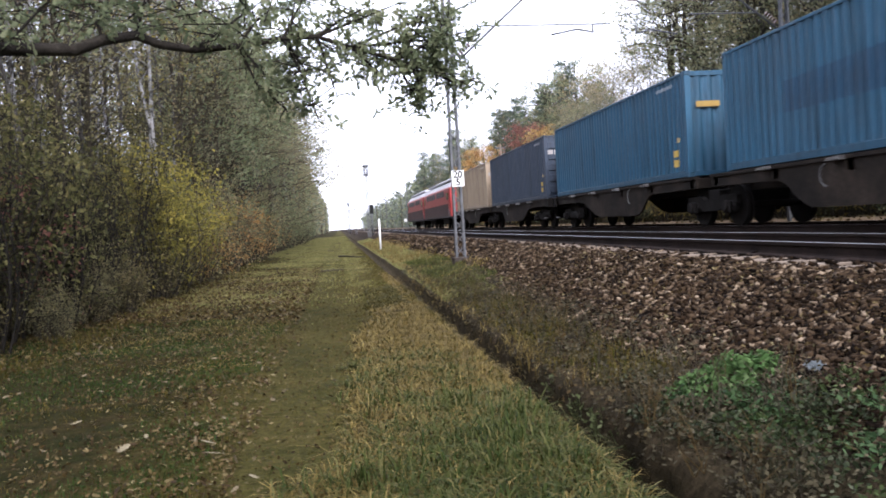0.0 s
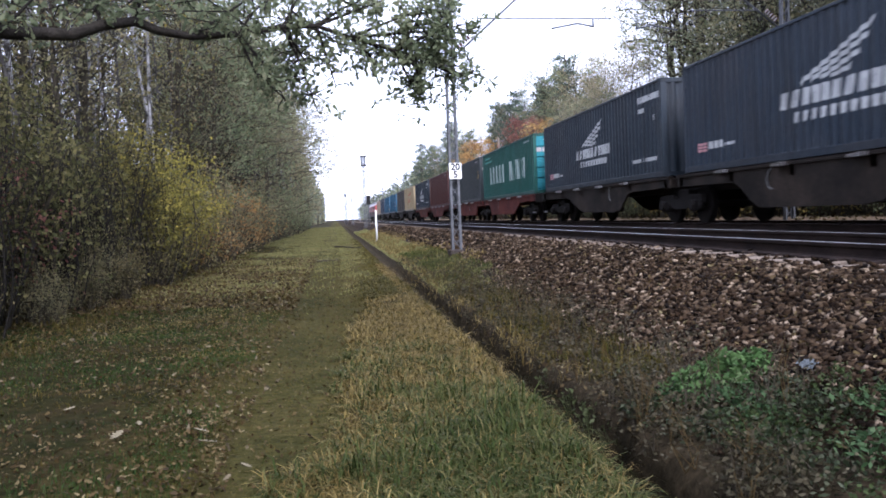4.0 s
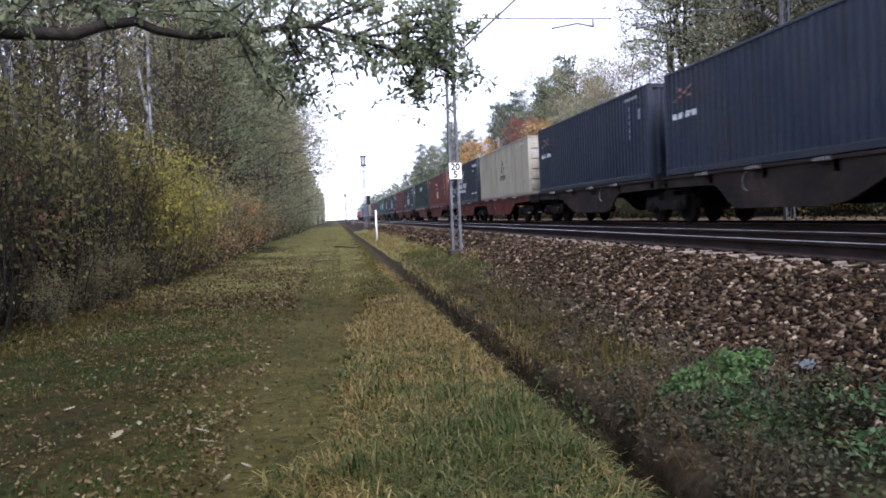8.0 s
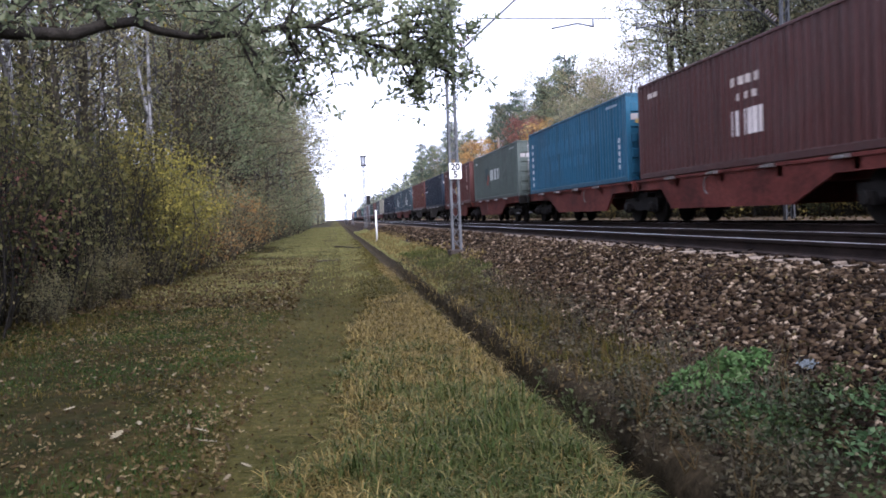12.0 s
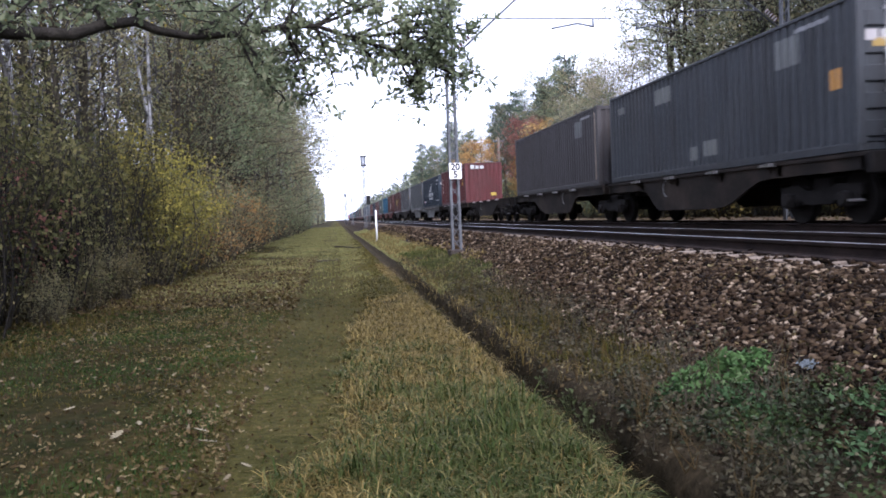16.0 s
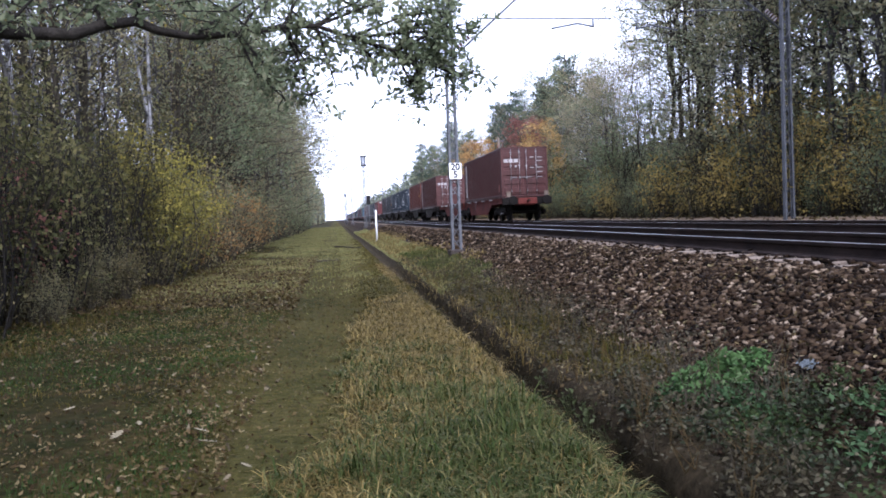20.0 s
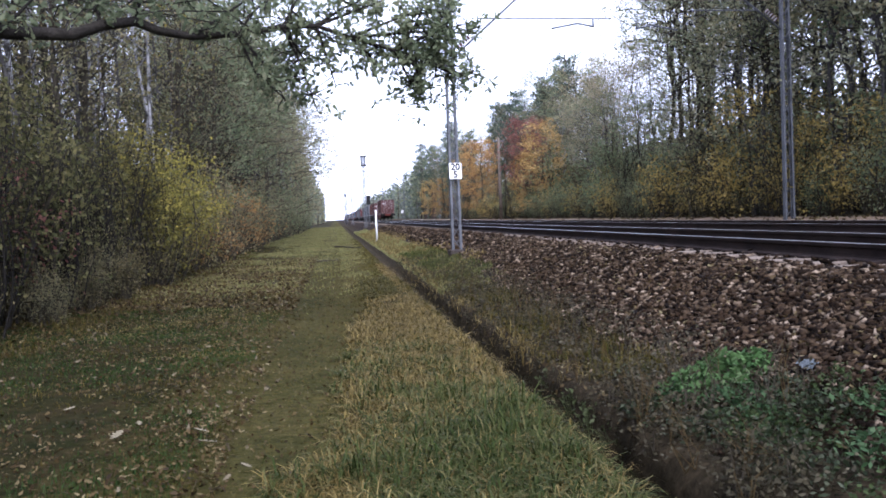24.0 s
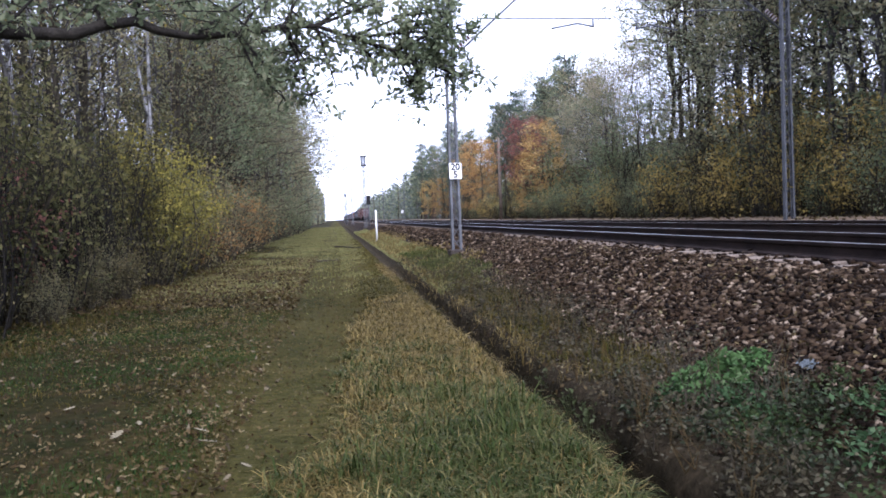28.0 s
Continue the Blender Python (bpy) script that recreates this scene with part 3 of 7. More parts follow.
part("cap", box_mesh("cap", -0.055, 0.055, -0.055, 0.055, 1.75, 1.79, WHITE_PAINT, 0.01), post)


def signal(at, height, label):
    s = thing("railway_signal", label, "signal", "signals", at=at)
    bm = bmesh.new()
    tube(bm, (0, 0, -0.2), (0, 0, height), 0.08, 0.07, 8)
    part("shaft", bm_mesh("shaft", bm, GALVANISED), s)
    head = part("signal_head", box_mesh("signal_head", -0.22, 0.22, -0.06, 0.06, -0.5, 0.5, BLACK_PAINT, 0.05), s, "black signal head", pose(0, -0.14, height - 0.3))
    for k in (-1, 0, 1):
        bm = bmesh.new()
        tube(bm, (0, -0.2, 0.32 * k), (0, -0.05, 0.32 * k), 0.09, 0.09, 10)
        part("lamp_hood", bm_mesh("lamp_hood", bm, BLACK_PAINT), head)
    bm = bmesh.new()
    for k in (-0.16, 0.16):
        tube(bm, (k, 0.12, 0.1), (k, 0.12, height - 0.5), 0.015, n=5)
    for i in range(int((height - 0.7) / 0.3)):
        tube(bm, (-0.16, 0.12, 0.3 + 0.3 * i), (0.16, 0.12, 0.3 + 0.3 * i), 0.01, n=4)
    part("ladder", bm_mesh("ladder", bm, GALVANISED), s)
    return s


signal(pose(3.7, 92, 0.55), 3.3, "black-headed signal on a grey post by the near track")
signal(pose(2.6, 205, 0.4), 7.4, "tall signal far along the line")
board = thing("small_white_board", "small white board on a stake before the far trees", "board", at=pose(13.3, 165, 0.9))
part("stake", box_mesh("stake", -0.04, 0.04, -0.04, 0.04, -0.3, 1.7, GALVANISED), board)
part("plate", box_mesh("plate", -0.25, 0.25, -0.06, -0.045, 1.4, 2.0, WHITE_PAINT, 0.01), board)

# ---------------------------------------------------------------- containers
HALF, WID, TALL = 6.096, 1.219, 2.591
PITCH, DEEP = 0.278, 0.042


def corrugation(y):
    """Depth of the pressed steel side at y: 0 proud, DEEP sunk."""
    u = (y / PITCH) % 1.0
    return float(np.interp(u, [0, 0.25, 0.5, 0.75, 1.0], [0, 0, DEEP, DEEP, 0]))


def knots(y0, y1):
    k = [y0, y1]
    i = math.floor(y0 / PITCH) - 1
    while i * PITCH < y1 + PITCH:
        k += [(i + f) * PITCH for f in (0, 0.25, 0.5, 0.75) if y0 < (i + f) * PITCH < y1]
        i += 1
    return sorted(k)


def pressed_wall(name, half, z0, z1, out):
    """Corrugated wall facing -x, its proud faces at x = -out."""
    ks = knots(-half, half)
    verts = [(-out + corrugation(y) + t, y, z) for t in (0.0, 0.003) for z in (z0, z1) for y in ks]
    n = len(ks)
    faces = []
    for i in range(n - 1):
        faces.append((i + 1, i, n + i, n + i + 1))
        faces.append((2 * n + i, 2 * n + i + 1, 3 * n + i + 1, 3 * n + i))
    return mesh_of(name, verts, faces, PAINT)


def door_mesh():
    """One door leaf, 1.13 m wide, with four pressed horizontal panels, facing -y at y=0, hinge at x=0."""
    bm = bmesh.new()
    box(bm, 0.0, 1.13, 0.0, 0.05, 0.16, 2.47)
    for i in range(5):
        z = 0.24 + 0.45 * i
        box(bm, 0.06, 1.07, -0.045, 0.004, z, z + 0.27, 0.015)
    return bm_mesh("door", bm, PAINT)


def rod_mesh():
    bm = bmesh.new()
    tube(bm, (0, 0, 0.12), (0, 0, 2.5), 0.014, n=6)
    box(bm, -0.03, 0.3, -0.02, 0.005, 1.02, 1.06)
    for z in (0.3, 0.95, 1.6, 2.3):
        box(bm, -0.045, 0.045, -0.01, 0.04, z, z + 0.06)
    return bm_mesh("lock_rod", bm, STEEL)


SIDE = pressed_wall("side_wall", HALF - 0.15, 0.15, TALL - 0.06, WID - 0.012)
ENDW = pressed_wall("end_wall", WID - 0.11, 0.12, TALL - 0.08, HALF - 0.03)
DOOR, ROD = door_mesh(), rod_mesh()
POST = box_mesh("corner_post", -0.08, 0.08, -0.08, 0.08, 0.11, TALL - 0.11, PAINT, 0.012)
CASTING = box_mesh("corner_casting", -0.089, 0.089, -0.089, 0.089, 0, 0.118, PAINT, 0.012)
TOPRAIL = box_mesh("top_rail", -0.03, 0.03, -HALF + 0.17, HALF - 0.17, TALL - 0.075, TALL - 0.012, PAINT, 0.008)
LOWRAIL = box_mesh("bottom_rail", -0.03, 0.03, -HALF + 0.17, HALF - 0.17, 0.012, 0.16, PAINT, 0.008)
ROOF = box_mesh("roof", -WID + 0.07, WID - 0.07, -HALF + 0.07, HALF - 0.07, TALL - 0.05, TALL - 0.02, PAINT, 0.004)
FLOOR = box_mesh("underside", -WID + 0.07, WID - 0.07, -HALF + 0.07, HALF - 0.07, 0.03, 0.12, PAINT, 0.004)
CROSSRAIL = box_mesh("end_rail", -WID + 0.17, WID - 0.17, -0.03, 0.03, 0.0, 0.12, PAINT, 0.008)


def decal_mesh(name, polys):
    """Painted shapes on the side that faces -x: lists of (y, z) outlines with 4 corners; they follow the corrugation."""
    verts, faces = [], []
    for (a0, b0), (a1, b1), (a2, b2), (a3, b3) in polys:      # bottom left, bottom right, top right, top left
        n = max(2, int(abs(a1 - a0) / PITCH * 8) + 2)
        base = len(verts)
        for i in range(n):
            f = i / (n - 1)
            for y, z in ((a0 + (a1 - a0) * f, b0 + (b1 - b0) * f), (a3 + (a2 - a3) * f, b3 + (b2 - b3) * f)):
                verts.append((-WID + 0.012 - 0.004 + corrugation(y), y, z))
        for i in range(n - 1):
            faces.append((base + 2 * i, base + 2 * i + 1, base + 2 * i + 3, base + 2 * i + 2))
    return mesh_of(name, verts, faces, DECAL)


def rect(a0, a1, b0, b1):
    return ((a0, b0), (a1, b0), (a1, b1), (a0, b1))


def bars(a0, a1, b0, b1, n, gap=0.28, lean=0.0):
    """A row of n plain upright bars in place of lettering."""
    w = (a1 - a0) / n
    out = []
    for i in range(n):
        s = a0 + w * i
        e = s + w * (1 - gap)
        out.append(((s, b0), (e, b0), (e + lean, b1), (s + lean, b1)))
    return out


def column(a0, a1, b0, b1, n, gap=0.3):
    h = (b1 - b0) / n
    return [rect(a0, a1, b0 + h * i, b0 + h * (i + 1 - gap)) for i in range(n)]


def hollow(a0, a1, b0, b1, w):
    """A plain frame of four bars."""
    return [rect(a0, a0 + w, b0, b1), rect(a1 - w, a1, b0, b1), rect(a0 + w, a1 - w, b0, b0 + w), rect(a0 + w, a1 - w, b1 - w, b1)]


# On the side that the camera sees, y falls from the train's head to its tail: s metres behind the front is y = HALF - s.
def shift(polys):
    """Outlines given as (metres behind the front, height) turned to the container's own y."""
    return [tuple((HALF - a, b) for a, b in (q[1], q[0], q[3], q[2])) for q in polys]


def wing_logo():
    """Slanting feathers of a plain wing over two rows of bars."""
    out = [((5.05 + 0.33 * i, 1.33), (7.2 - 0.2 * i, 2.02 - 0.21 * i), (7.24 - 0.2 * i, 2.12 - 0.21 * i), (5.05 + 0.33 * i, 1.42 - 0.01 * i)) for i in range(4)]
    return out + bars(4.4, 8.05, 0.97, 1.28, 11, 0.24, 0.05) + bars(4.8, 7.65, 0.68, 0.87, 10, 0.35, 0.03)


WHITE_C, YELLOW_C, RED_C = (0.4, 0.41, 0.4), (0.42, 0.3, 0.05), (0.3, 0.04, 0.03)
DECALS = {}


def marking(kind, colour, shapes):
    """Adds painted shapes of one colour to a kind of marking; each shape becomes a part."""
    DECALS.setdefault(kind, []).append((colour, [decal_mesh("painted_bar", shift([q])) for q in shapes]))


for kind in ("carrier", "carrier_patched"):
    marking(kind, WHITE_C, wing_logo() + bars(10.38, 12.0, 2.12, 2.28, 8, 0.1) + bars(10.37, 10.9, 1.84, 1.96, 3, 0.15) + [rect(11.55, 11.66, 1.55, 1.7)]
            + bars(9.97, 11.77, 0.48, 0.58, 8, 0.3) + bars(1.25, 2.0, 0.5, 0.66, 3, 0.15) + bars(2.0, 2.55, 0.52, 0.58, 3, 0.2))
    marking(kind, (0.4, 0.2, 0.2), column(0.67, 1.15, 0.46, 0.68, 3, 0.25))
marking("carrier_patched", (0.055, 0.075, 0.09), [rect(9.97, 11.9, 0.17, 0.45)])
marking("cream_red", RED_C, [((4.9, 1.68), (8.1, 1.8), (8.15, 2.02), (4.96, 1.76))] + bars(4.4, 7.7, 0.9, 1.52, 6, 0.45, 0.2))
marking("cream_red", (0.3, 0.2, 0.14), bars(5.6, 7.0, 0.57, 0.67, 5, 0.4))
marking("cream_red", (0.2, 0.18, 0.15), column(10.4, 10.5, 1.1, 2.2, 7))
marking("column_white", (0.5, 0.4, 0.3), [q for b in (0.68, 1.1, 1.52, 1.94) for q in hollow(0.4, 0.76, b, b + 0.34, 0.085)])
marking("column_white", (0.4, 0.33, 0.28), column(10.9, 11.0, 1.3, 2.2, 6))
marking("plain_grey", (0.3, 0.31, 0.3), [rect(0.55, 1.1, 0.2, 0.62)] + bars(0.9, 1.6, 2.05, 2.25, 4, 0.2))
marking("plain_grey", (0.3, 0.2, 0.07), [rect(11.3, 11.5, 1.35, 1.6), rect(11.3, 11.5, 1.7, 1.8)])
marking("teal_words", (0.42, 0.5, 0.47), bars(2.1, 5.85, 0.8, 1.72, 9, 0.6, 0.05) + bars(7.1, 10.5, 0.8, 1.72, 10, 0.6, 0.05))
marking("teal_words", (0.1, 0.3, 0.26), [rect(0.6, 2.6, 2.02, 2.1), rect(0.6, 2.1, 2.22, 2.3)])
marking("green_words", (0.5, 0.53, 0.52), bars(5.1, 7.6, 1.74, 2.1, 7, 0.35, 0.05))
marking("green_words", (0.32, 0.36, 0.34), column(10.6, 10.75, 1.4, 2.3, 6))
for kind, tone in (("red_block", (0.6, 0.54, 0.5)), ("red_block_yellow", (0.55, 0.4, 0.14))):
    marking(kind, tone, bars(5.35, 5.8, 0.66, 1.2, 2, 0.35) + bars(5.9, 6.75, 0.66, 1.2, 4, 0.3))
    marking(kind, (0.5, 0.43, 0.38), bars(5.35, 6.75, 1.72, 1.9, 4, 0.4) + bars(5.6, 6.6, 1.4, 1.55, 3, 0.45) + bars(0.6, 1.4, 2.15, 2.28, 5, 0.2))
    marking(kind, (0.45, 0.38, 0.34), column(10.75, 10.9, 1.35, 2.25, 4) + [rect(10.6, 11.0, 0.85, 1.15)])
marking("pale_mark", (0.02, 0.022, 0.022), [((6.2, 1.62), (6.5, 1.6), (6.4, 1.86), (6.32, 1.86)), ((5.87, 1.3), (6.15, 1.28), (6.12, 1.6), (5.97, 1.6)), ((6.55, 1.25), (6.8, 1.23), (6.7, 1.55), (6.52, 1.56))]
        + bars(5.63, 7.02, 0.88, 1.14, 5, 0.25, 0.03))
marking("pale_mark", (0.2, 0.22, 0.18), bars(0.72, 1.9, 0.29, 0.37, 5, 0.3) + [rect(10.6, 11.6, 0.6, 0.66)])
marking("blue_star", (0.4, 0.2, 0.14), [((0.51, 1.82), (0.72, 1.8), (1.66, 2.12), (1.5, 2.14)), ((0.6, 2.14), (1.5, 1.84), (1.66, 1.86), (0.74, 2.18))])
marking("blue_star", (0.55, 0.57, 0.6), bars(0.43, 1.86, 1.38, 1.52, 4, 0.25, 0.05))
marking("blue_star", (0.2, 0.22, 0.28), column(10.6, 10.7, 1.2, 2.2, 5) + [rect(11.4, 11.5, 1.7, 2.0)])
marking("faded_blue", (0.012, 0.05, 0.095), [((2.4, 0.95), (8.8, 0.95), (8.8, 1.75), (2.4, 1.55)), ((6.6, 0.25), (8.8, 0.25), (8.8, 0.95), (6.6, 0.95)), ((10.0, 1.9), (11.8, 1.9), (11.8, 2.4), (10.0, 2.4))])
marking("faded_blue", (0.4, 0.18, 0.08), [rect(11.3, 11.7, 1.15, 1.45), rect(11.3, 11.7, 0.85, 1.0)])
marking("plain_blue", (0.5, 0.34, 0.08), [rect(11.3, 11.65, 0.55, 0.72), rect(11.3, 11.65, 0.3, 0.48)])
marking("plain_blue", (0.4, 0.3, 0.15), [rect(11.45, 11.7, 0.9, 1.02)])
marking("dark_grey", (0.2, 0.2, 0.2), bars(0.55, 1.2, 2.1, 2.3, 3, 0.3) + [rect(2.1, 2.3, 0.25, 0.6)] + column(10.7, 10.8, 1.2, 2.2, 6))
marking("dark_grey", (0.35, 0.18, 0.06), [rect(10.9, 11.3, 1.0, 1.3)])
marking("grey_emblem", (0.42, 0.44, 0.43), bars(5.1, 6.0, 1.03, 1.6, 3, 0.35) + bars(6.2, 6.95, 1.03, 1.6, 2, 0.4) + bars(7.2, 7.85, 1.03, 1.6, 2, 0.45))
marking("grey_emblem", (0.2, 0.06, 0.045), [rect(4.1, 4.6, 0.82, 1.05), rect(4.3, 4.75, 1.05, 1.35)])
marking("grey_emblem", (0.03, 0.05, 0.055), [rect(3.8, 4.65, 1.5, 1.75), rect(3.85, 4.2, 1.05, 1.5)])
marking("grey_emblem", (0.42, 0.44, 0.43), bars(0.6, 1.3, 2.1, 2.25, 4, 0.2))
marking("bright_blue", (0.02, 0.1, 0.17), bars(2.0, 9.5, 1.4, 1.85, 12, 0.5) + bars(3.0, 8.5, 0.8, 1.15, 9, 0.5))
marking("bright_blue", (0.4, 0.42, 0.44), column(0.5, 0.8, 0.3, 2.2, 7, 0.45) + column(11.4, 11.6, 0.4, 1.4, 5, 0.3))
marking("yellow_mark", (0.55, 0.45, 0.05), [((6.75, 1.5), (7.3, 1.42), (7.4, 1.72), (7.0, 1.74)), ((6.5, 1.3), (7.0, 1.22), (7.1, 1.66), (6.55, 1.67)), ((6.29, 0.88), (6.85, 0.84), (7.0, 1.2), (6.5, 1.26)), ((6.25, 0.8), (6.7, 0.76), (6.8, 0.82), (6.27, 0.86))])
marking("yellow_mark", (0.45, 0.38, 0.12), bars(4.75, 6.15, 1.2, 1.48, 4, 0.3) + bars(4.9, 6.15, 0.98, 1.1, 5, 0.35))
marking("yellow_mark", (0.45, 0.42, 0.36), bars(5.25, 7.04, 0.6, 0.67, 8, 0.2))
marking("column_right", (0.55, 0.5, 0.46), column(0.7, 0.95, 0.95, 2.2, 4, 0.35) + column(10.95, 11.05, 1.3, 2.3, 6))
marking("column_right", (0.5, 0.33, 0.06), [rect(10.55, 10.95, 1.2, 1.4), rect(10.6, 10.85, 1.5, 1.62)])
marking("column_panel", (0.45, 0.43, 0.41), [rect(0.55, 0.88, 0.3, 2.34)])
PANEL_DARK = decal_mesh("panel_bar", shift([rect(0.63, 0.8, 0.0, 0.22)]))
marking("column_panel", (0.22, 0.1, 0.08), [rect(11.17, 11.5, 0.33, 0.71), rect(10.9, 11.0, 1.4, 2.2)])
marking("olive_plain", (0.12, 0.125, 0.115), [rect(3.6, 4.6, 1.9, 2.3), rect(5.6, 6.1, 0.3, 0.62), rect(6.4, 7.1, 0.35, 0.7)] + bars(0.6, 1.2, 2.0, 2.2, 3, 0.2))
marking("olive_plain", (0.4, 0.2, 0.05), [rect(11.4, 11.7, 1.1, 1.45)])
for kind in ("olive_plain", "olive_edge"):
    marking(kind, (0.11, 0.115, 0.11), [rect(9.6, 10.5, 1.75, 2.3)])
marking("olive_edge", (0.3, 0.235, 0.17), [rect(11.75, 11.95, 0.2, 2.4)])
marking("cream_plain", (0.2, 0.16, 0.12), bars(10.5, 11.5, 2.1, 2.25, 5, 0.3))
NUMBER_PATCH = decal_mesh("number_patch", shift([rect(10.3, 11.4, 2.31, 2.39)]))


def end_bars_mesh(rows):
    """Markings on the rear end, facing -y, one mesh each."""
    y = -HALF - 0.02
    return [mesh_of("door_bar", [(x0, y, z0), (x1, y, z0), (x1, y, z1), (x0, y, z1)], [(0, 1, 2, 3)], DECAL) for x0, x1, z0, z1 in rows]


DOOR_MARKS = end_bars_mesh([(-1.08, -0.86, 1.8, 1.98), (-0.81, -0.6, 1.8, 1.98), (-0.55, -0.33, 1.8, 1.98), (0.3, 0.5, 2.02, 2.08), (0.64, 0.95, 2.02, 2.07), (0.66, 0.95, 1.84, 1.89), (0.3, 0.5, 1.5, 1.55), (0.64, 0.95, 1.5, 1.55), (0.64, 0.95, 1.27, 1.32), (-0.5, -0.4, 1.56, 1.66)])
DOOR_YELLOW = end_bars_mesh([(-0.95, -0.35, 1.7, 1.84)])
END_TEX = end_bars_mesh([(-0.85, -0.6, 2.2, 2.45), (-0.52, -0.3, 2.2, 2.4), (-0.22, 0.02, 2.2, 2.4)])
END_PLATE = end_bars_mesh([(0.45, 0.8, 0.42, 0.62)])


def container(colour, decal, label, at, doors=True, yellow=False, tint=None):
    """A forty-foot steel box; its origin in the middle of its underside, its front towards +y."""
    c = thing("shipping_container", label, "shipping container", "containers on the train", at=at)
    dark = tuple(v * 0.8 for v in colour)
    part("side_wall", SIDE, c, at=pose(0, 0, 0), colour=colour)
    part("side_wall", SIDE, c, at=pose(0, 0, 0, 0, 0, 180), colour=colour)
    part("end_wall", ENDW, c, at=pose(0, 0, 0, 0, 0, -90), colour=colour)
    part("roof", ROOF, c, colour=dark)
    part("underside", FLOOR, c, colour=(0.05, 0.045, 0.04))
    for x in (-1, 1):
        part("top_rail", TOPRAIL, c, at=pose(x * (WID - 0.032), 0, 0), colour=colour)
        part("bottom_rail", LOWRAIL, c, at=pose(x * (WID - 0.03), 0, 0), colour=dark)
        for y in (-1, 1):
            part("corner_post", POST, c, at=pose(x * (WID - 0.08), y * (HALF - 0.08), 0), colour=colour)
            for z in (0, TALL - 0.118):
                part("corner_casting", CASTING, c, at=pose(x * (WID - 0.089), y * (HALF - 0.089), z), colour=dark)
    for y in (-1, 1):
        part("end_rail", CROSSRAIL, c, at=pose(0, y * (HALF - 0.05), 0.02), colour=dark)
        part("end_rail", CROSSRAIL, c, at=pose(0, y * (HALF - 0.05), TALL - 0.13), colour=dark)
    if doors:
        for x, turn in ((-1, 0), (1, 0)):
            d = part("door", DOOR, c, at=pose(-1.135 if x < 0 else 0.005, -HALF + 0.03, 0), colour=tint or colour)
            for k in ((0.43, 0.87) if x < 0 else (0.1, 0.61)):
                part("lock_rod", ROD, d, "galvanised lock rod with handle", pose(k, -0.065, 0))
        for me in DOOR_MARKS:
            part("door_bar", me, c, colour=(0.32, 0.3, 0.29))
    else:
        part("end_wall", ENDW, c, at=pose(0, 0, 0, 0, 0, 90), colour=colour)
    if yellow:
        for me in DOOR_YELLOW:
            part("height_tag", me, c, "yellow height tag", colour=(0.26, 0.17, 0.04))
    for col, shapes in DECALS[decal]:
        for me in shapes:
            part("painted_bar", me, c, colour=col)
    if decal == "column_panel":
        for z in (0.42, 0.86, 1.3, 1.74, 2.06):
            part("panel_bar", PANEL_DARK, c, "dark bar on the white panel", pose(-0.014, 0, z), (0.04, 0.025, 0.022))
    if not decal.startswith("carrier") and decal != "column_panel":
        part("number_patch", NUMBER_PATCH, c, "small pale number strip", colour=tuple(min(1, v * 0.6 + 0.2) for v in colour))
    return c


# ---------------------------------------------------------------- wagons
def wheel_mesh():
    bm = bmesh.new()
    tube(bm, (-0.07, 0, 0), (0.065, 0, 0), 0.46, 0.46, 24)
    tube(bm, (0.05, 0, 0), (0.08, 0, 0), 0.49, 0.48, 24)
    tube(bm, (-0.11, 0, 0), (-0.06, 0, 0), 0.13, 0.13, 12)
    return bm_mesh("wheel", bm, GRIME)


def bogie_side_mesh():
    bm = bmesh.new()
    prism(bm, [(-1.25, 0.52), (-1.25, 0.7), (-0.55, 0.72), (-0.35, 0.62), (0.35, 0.62), (0.55, 0.72), (1.25, 0.7), (1.25, 0.52), (0.65, 0.5), (0.4, 0.36), (-0.4, 0.36), (-0.65, 0.5)], -0.06, 0.06)
    return bm_mesh("bogie_side_beam", bm, GRIME)


def axlebox_mesh():
    bm = bmesh.new()
    box(bm, -0.12, 0.12, -0.16, 0.16, 0.3, 0.58, 0.03)
    tube(bm, (-0.18, 0, 0.46), (-0.1, 0, 0.46), 0.12, 0.13, 12)
    for k in (-0.24, 0.24):
        tube(bm, (0, k, 0.34), (0, k, 0.56), 0.075, n=10)
    return bm_mesh("axlebox", bm, GRIME)


WHEEL, BEAM, AXLEBOX = wheel_mesh(), bogie_side_mesh(), axlebox_mesh()
BOLSTER = box_mesh("bolster", -0.95, 0.95, -0.3, 0.3, 0.45, 0.86, GRIME, 0.03)
bm = bmesh.new()
tube(bm, (-0.9, 0, 0.46), (0.9, 0, 0.46), 0.085, n=10)
AXLE = bm_mesh("axle", bm, GRIME)


def bogie(parent, y):
    b = part("bogie", BOLSTER, parent, "dark two-axle bogie", pose(0, y, 0))
    for s in (-1, 1):
        part("bogie_side_beam", BEAM, b, at=pose(s * 0.98, 0, 0))
        for k in (-0.9, 0.9):
            part("wheel", WHEEL, b, "steel wheel with a flange", at=pose(s * 0.755, k, 0.46, 0, 0, 0 if s < 0 else 180))
            part("axlebox", AXLEBOX, b, at=pose(s * 1.0, k, 0, 0, 0, 0 if s < 0 else 180))
    for k in (-0.9, 0.9):
        part("axle", AXLE, b, at=pose(0, k, 0))


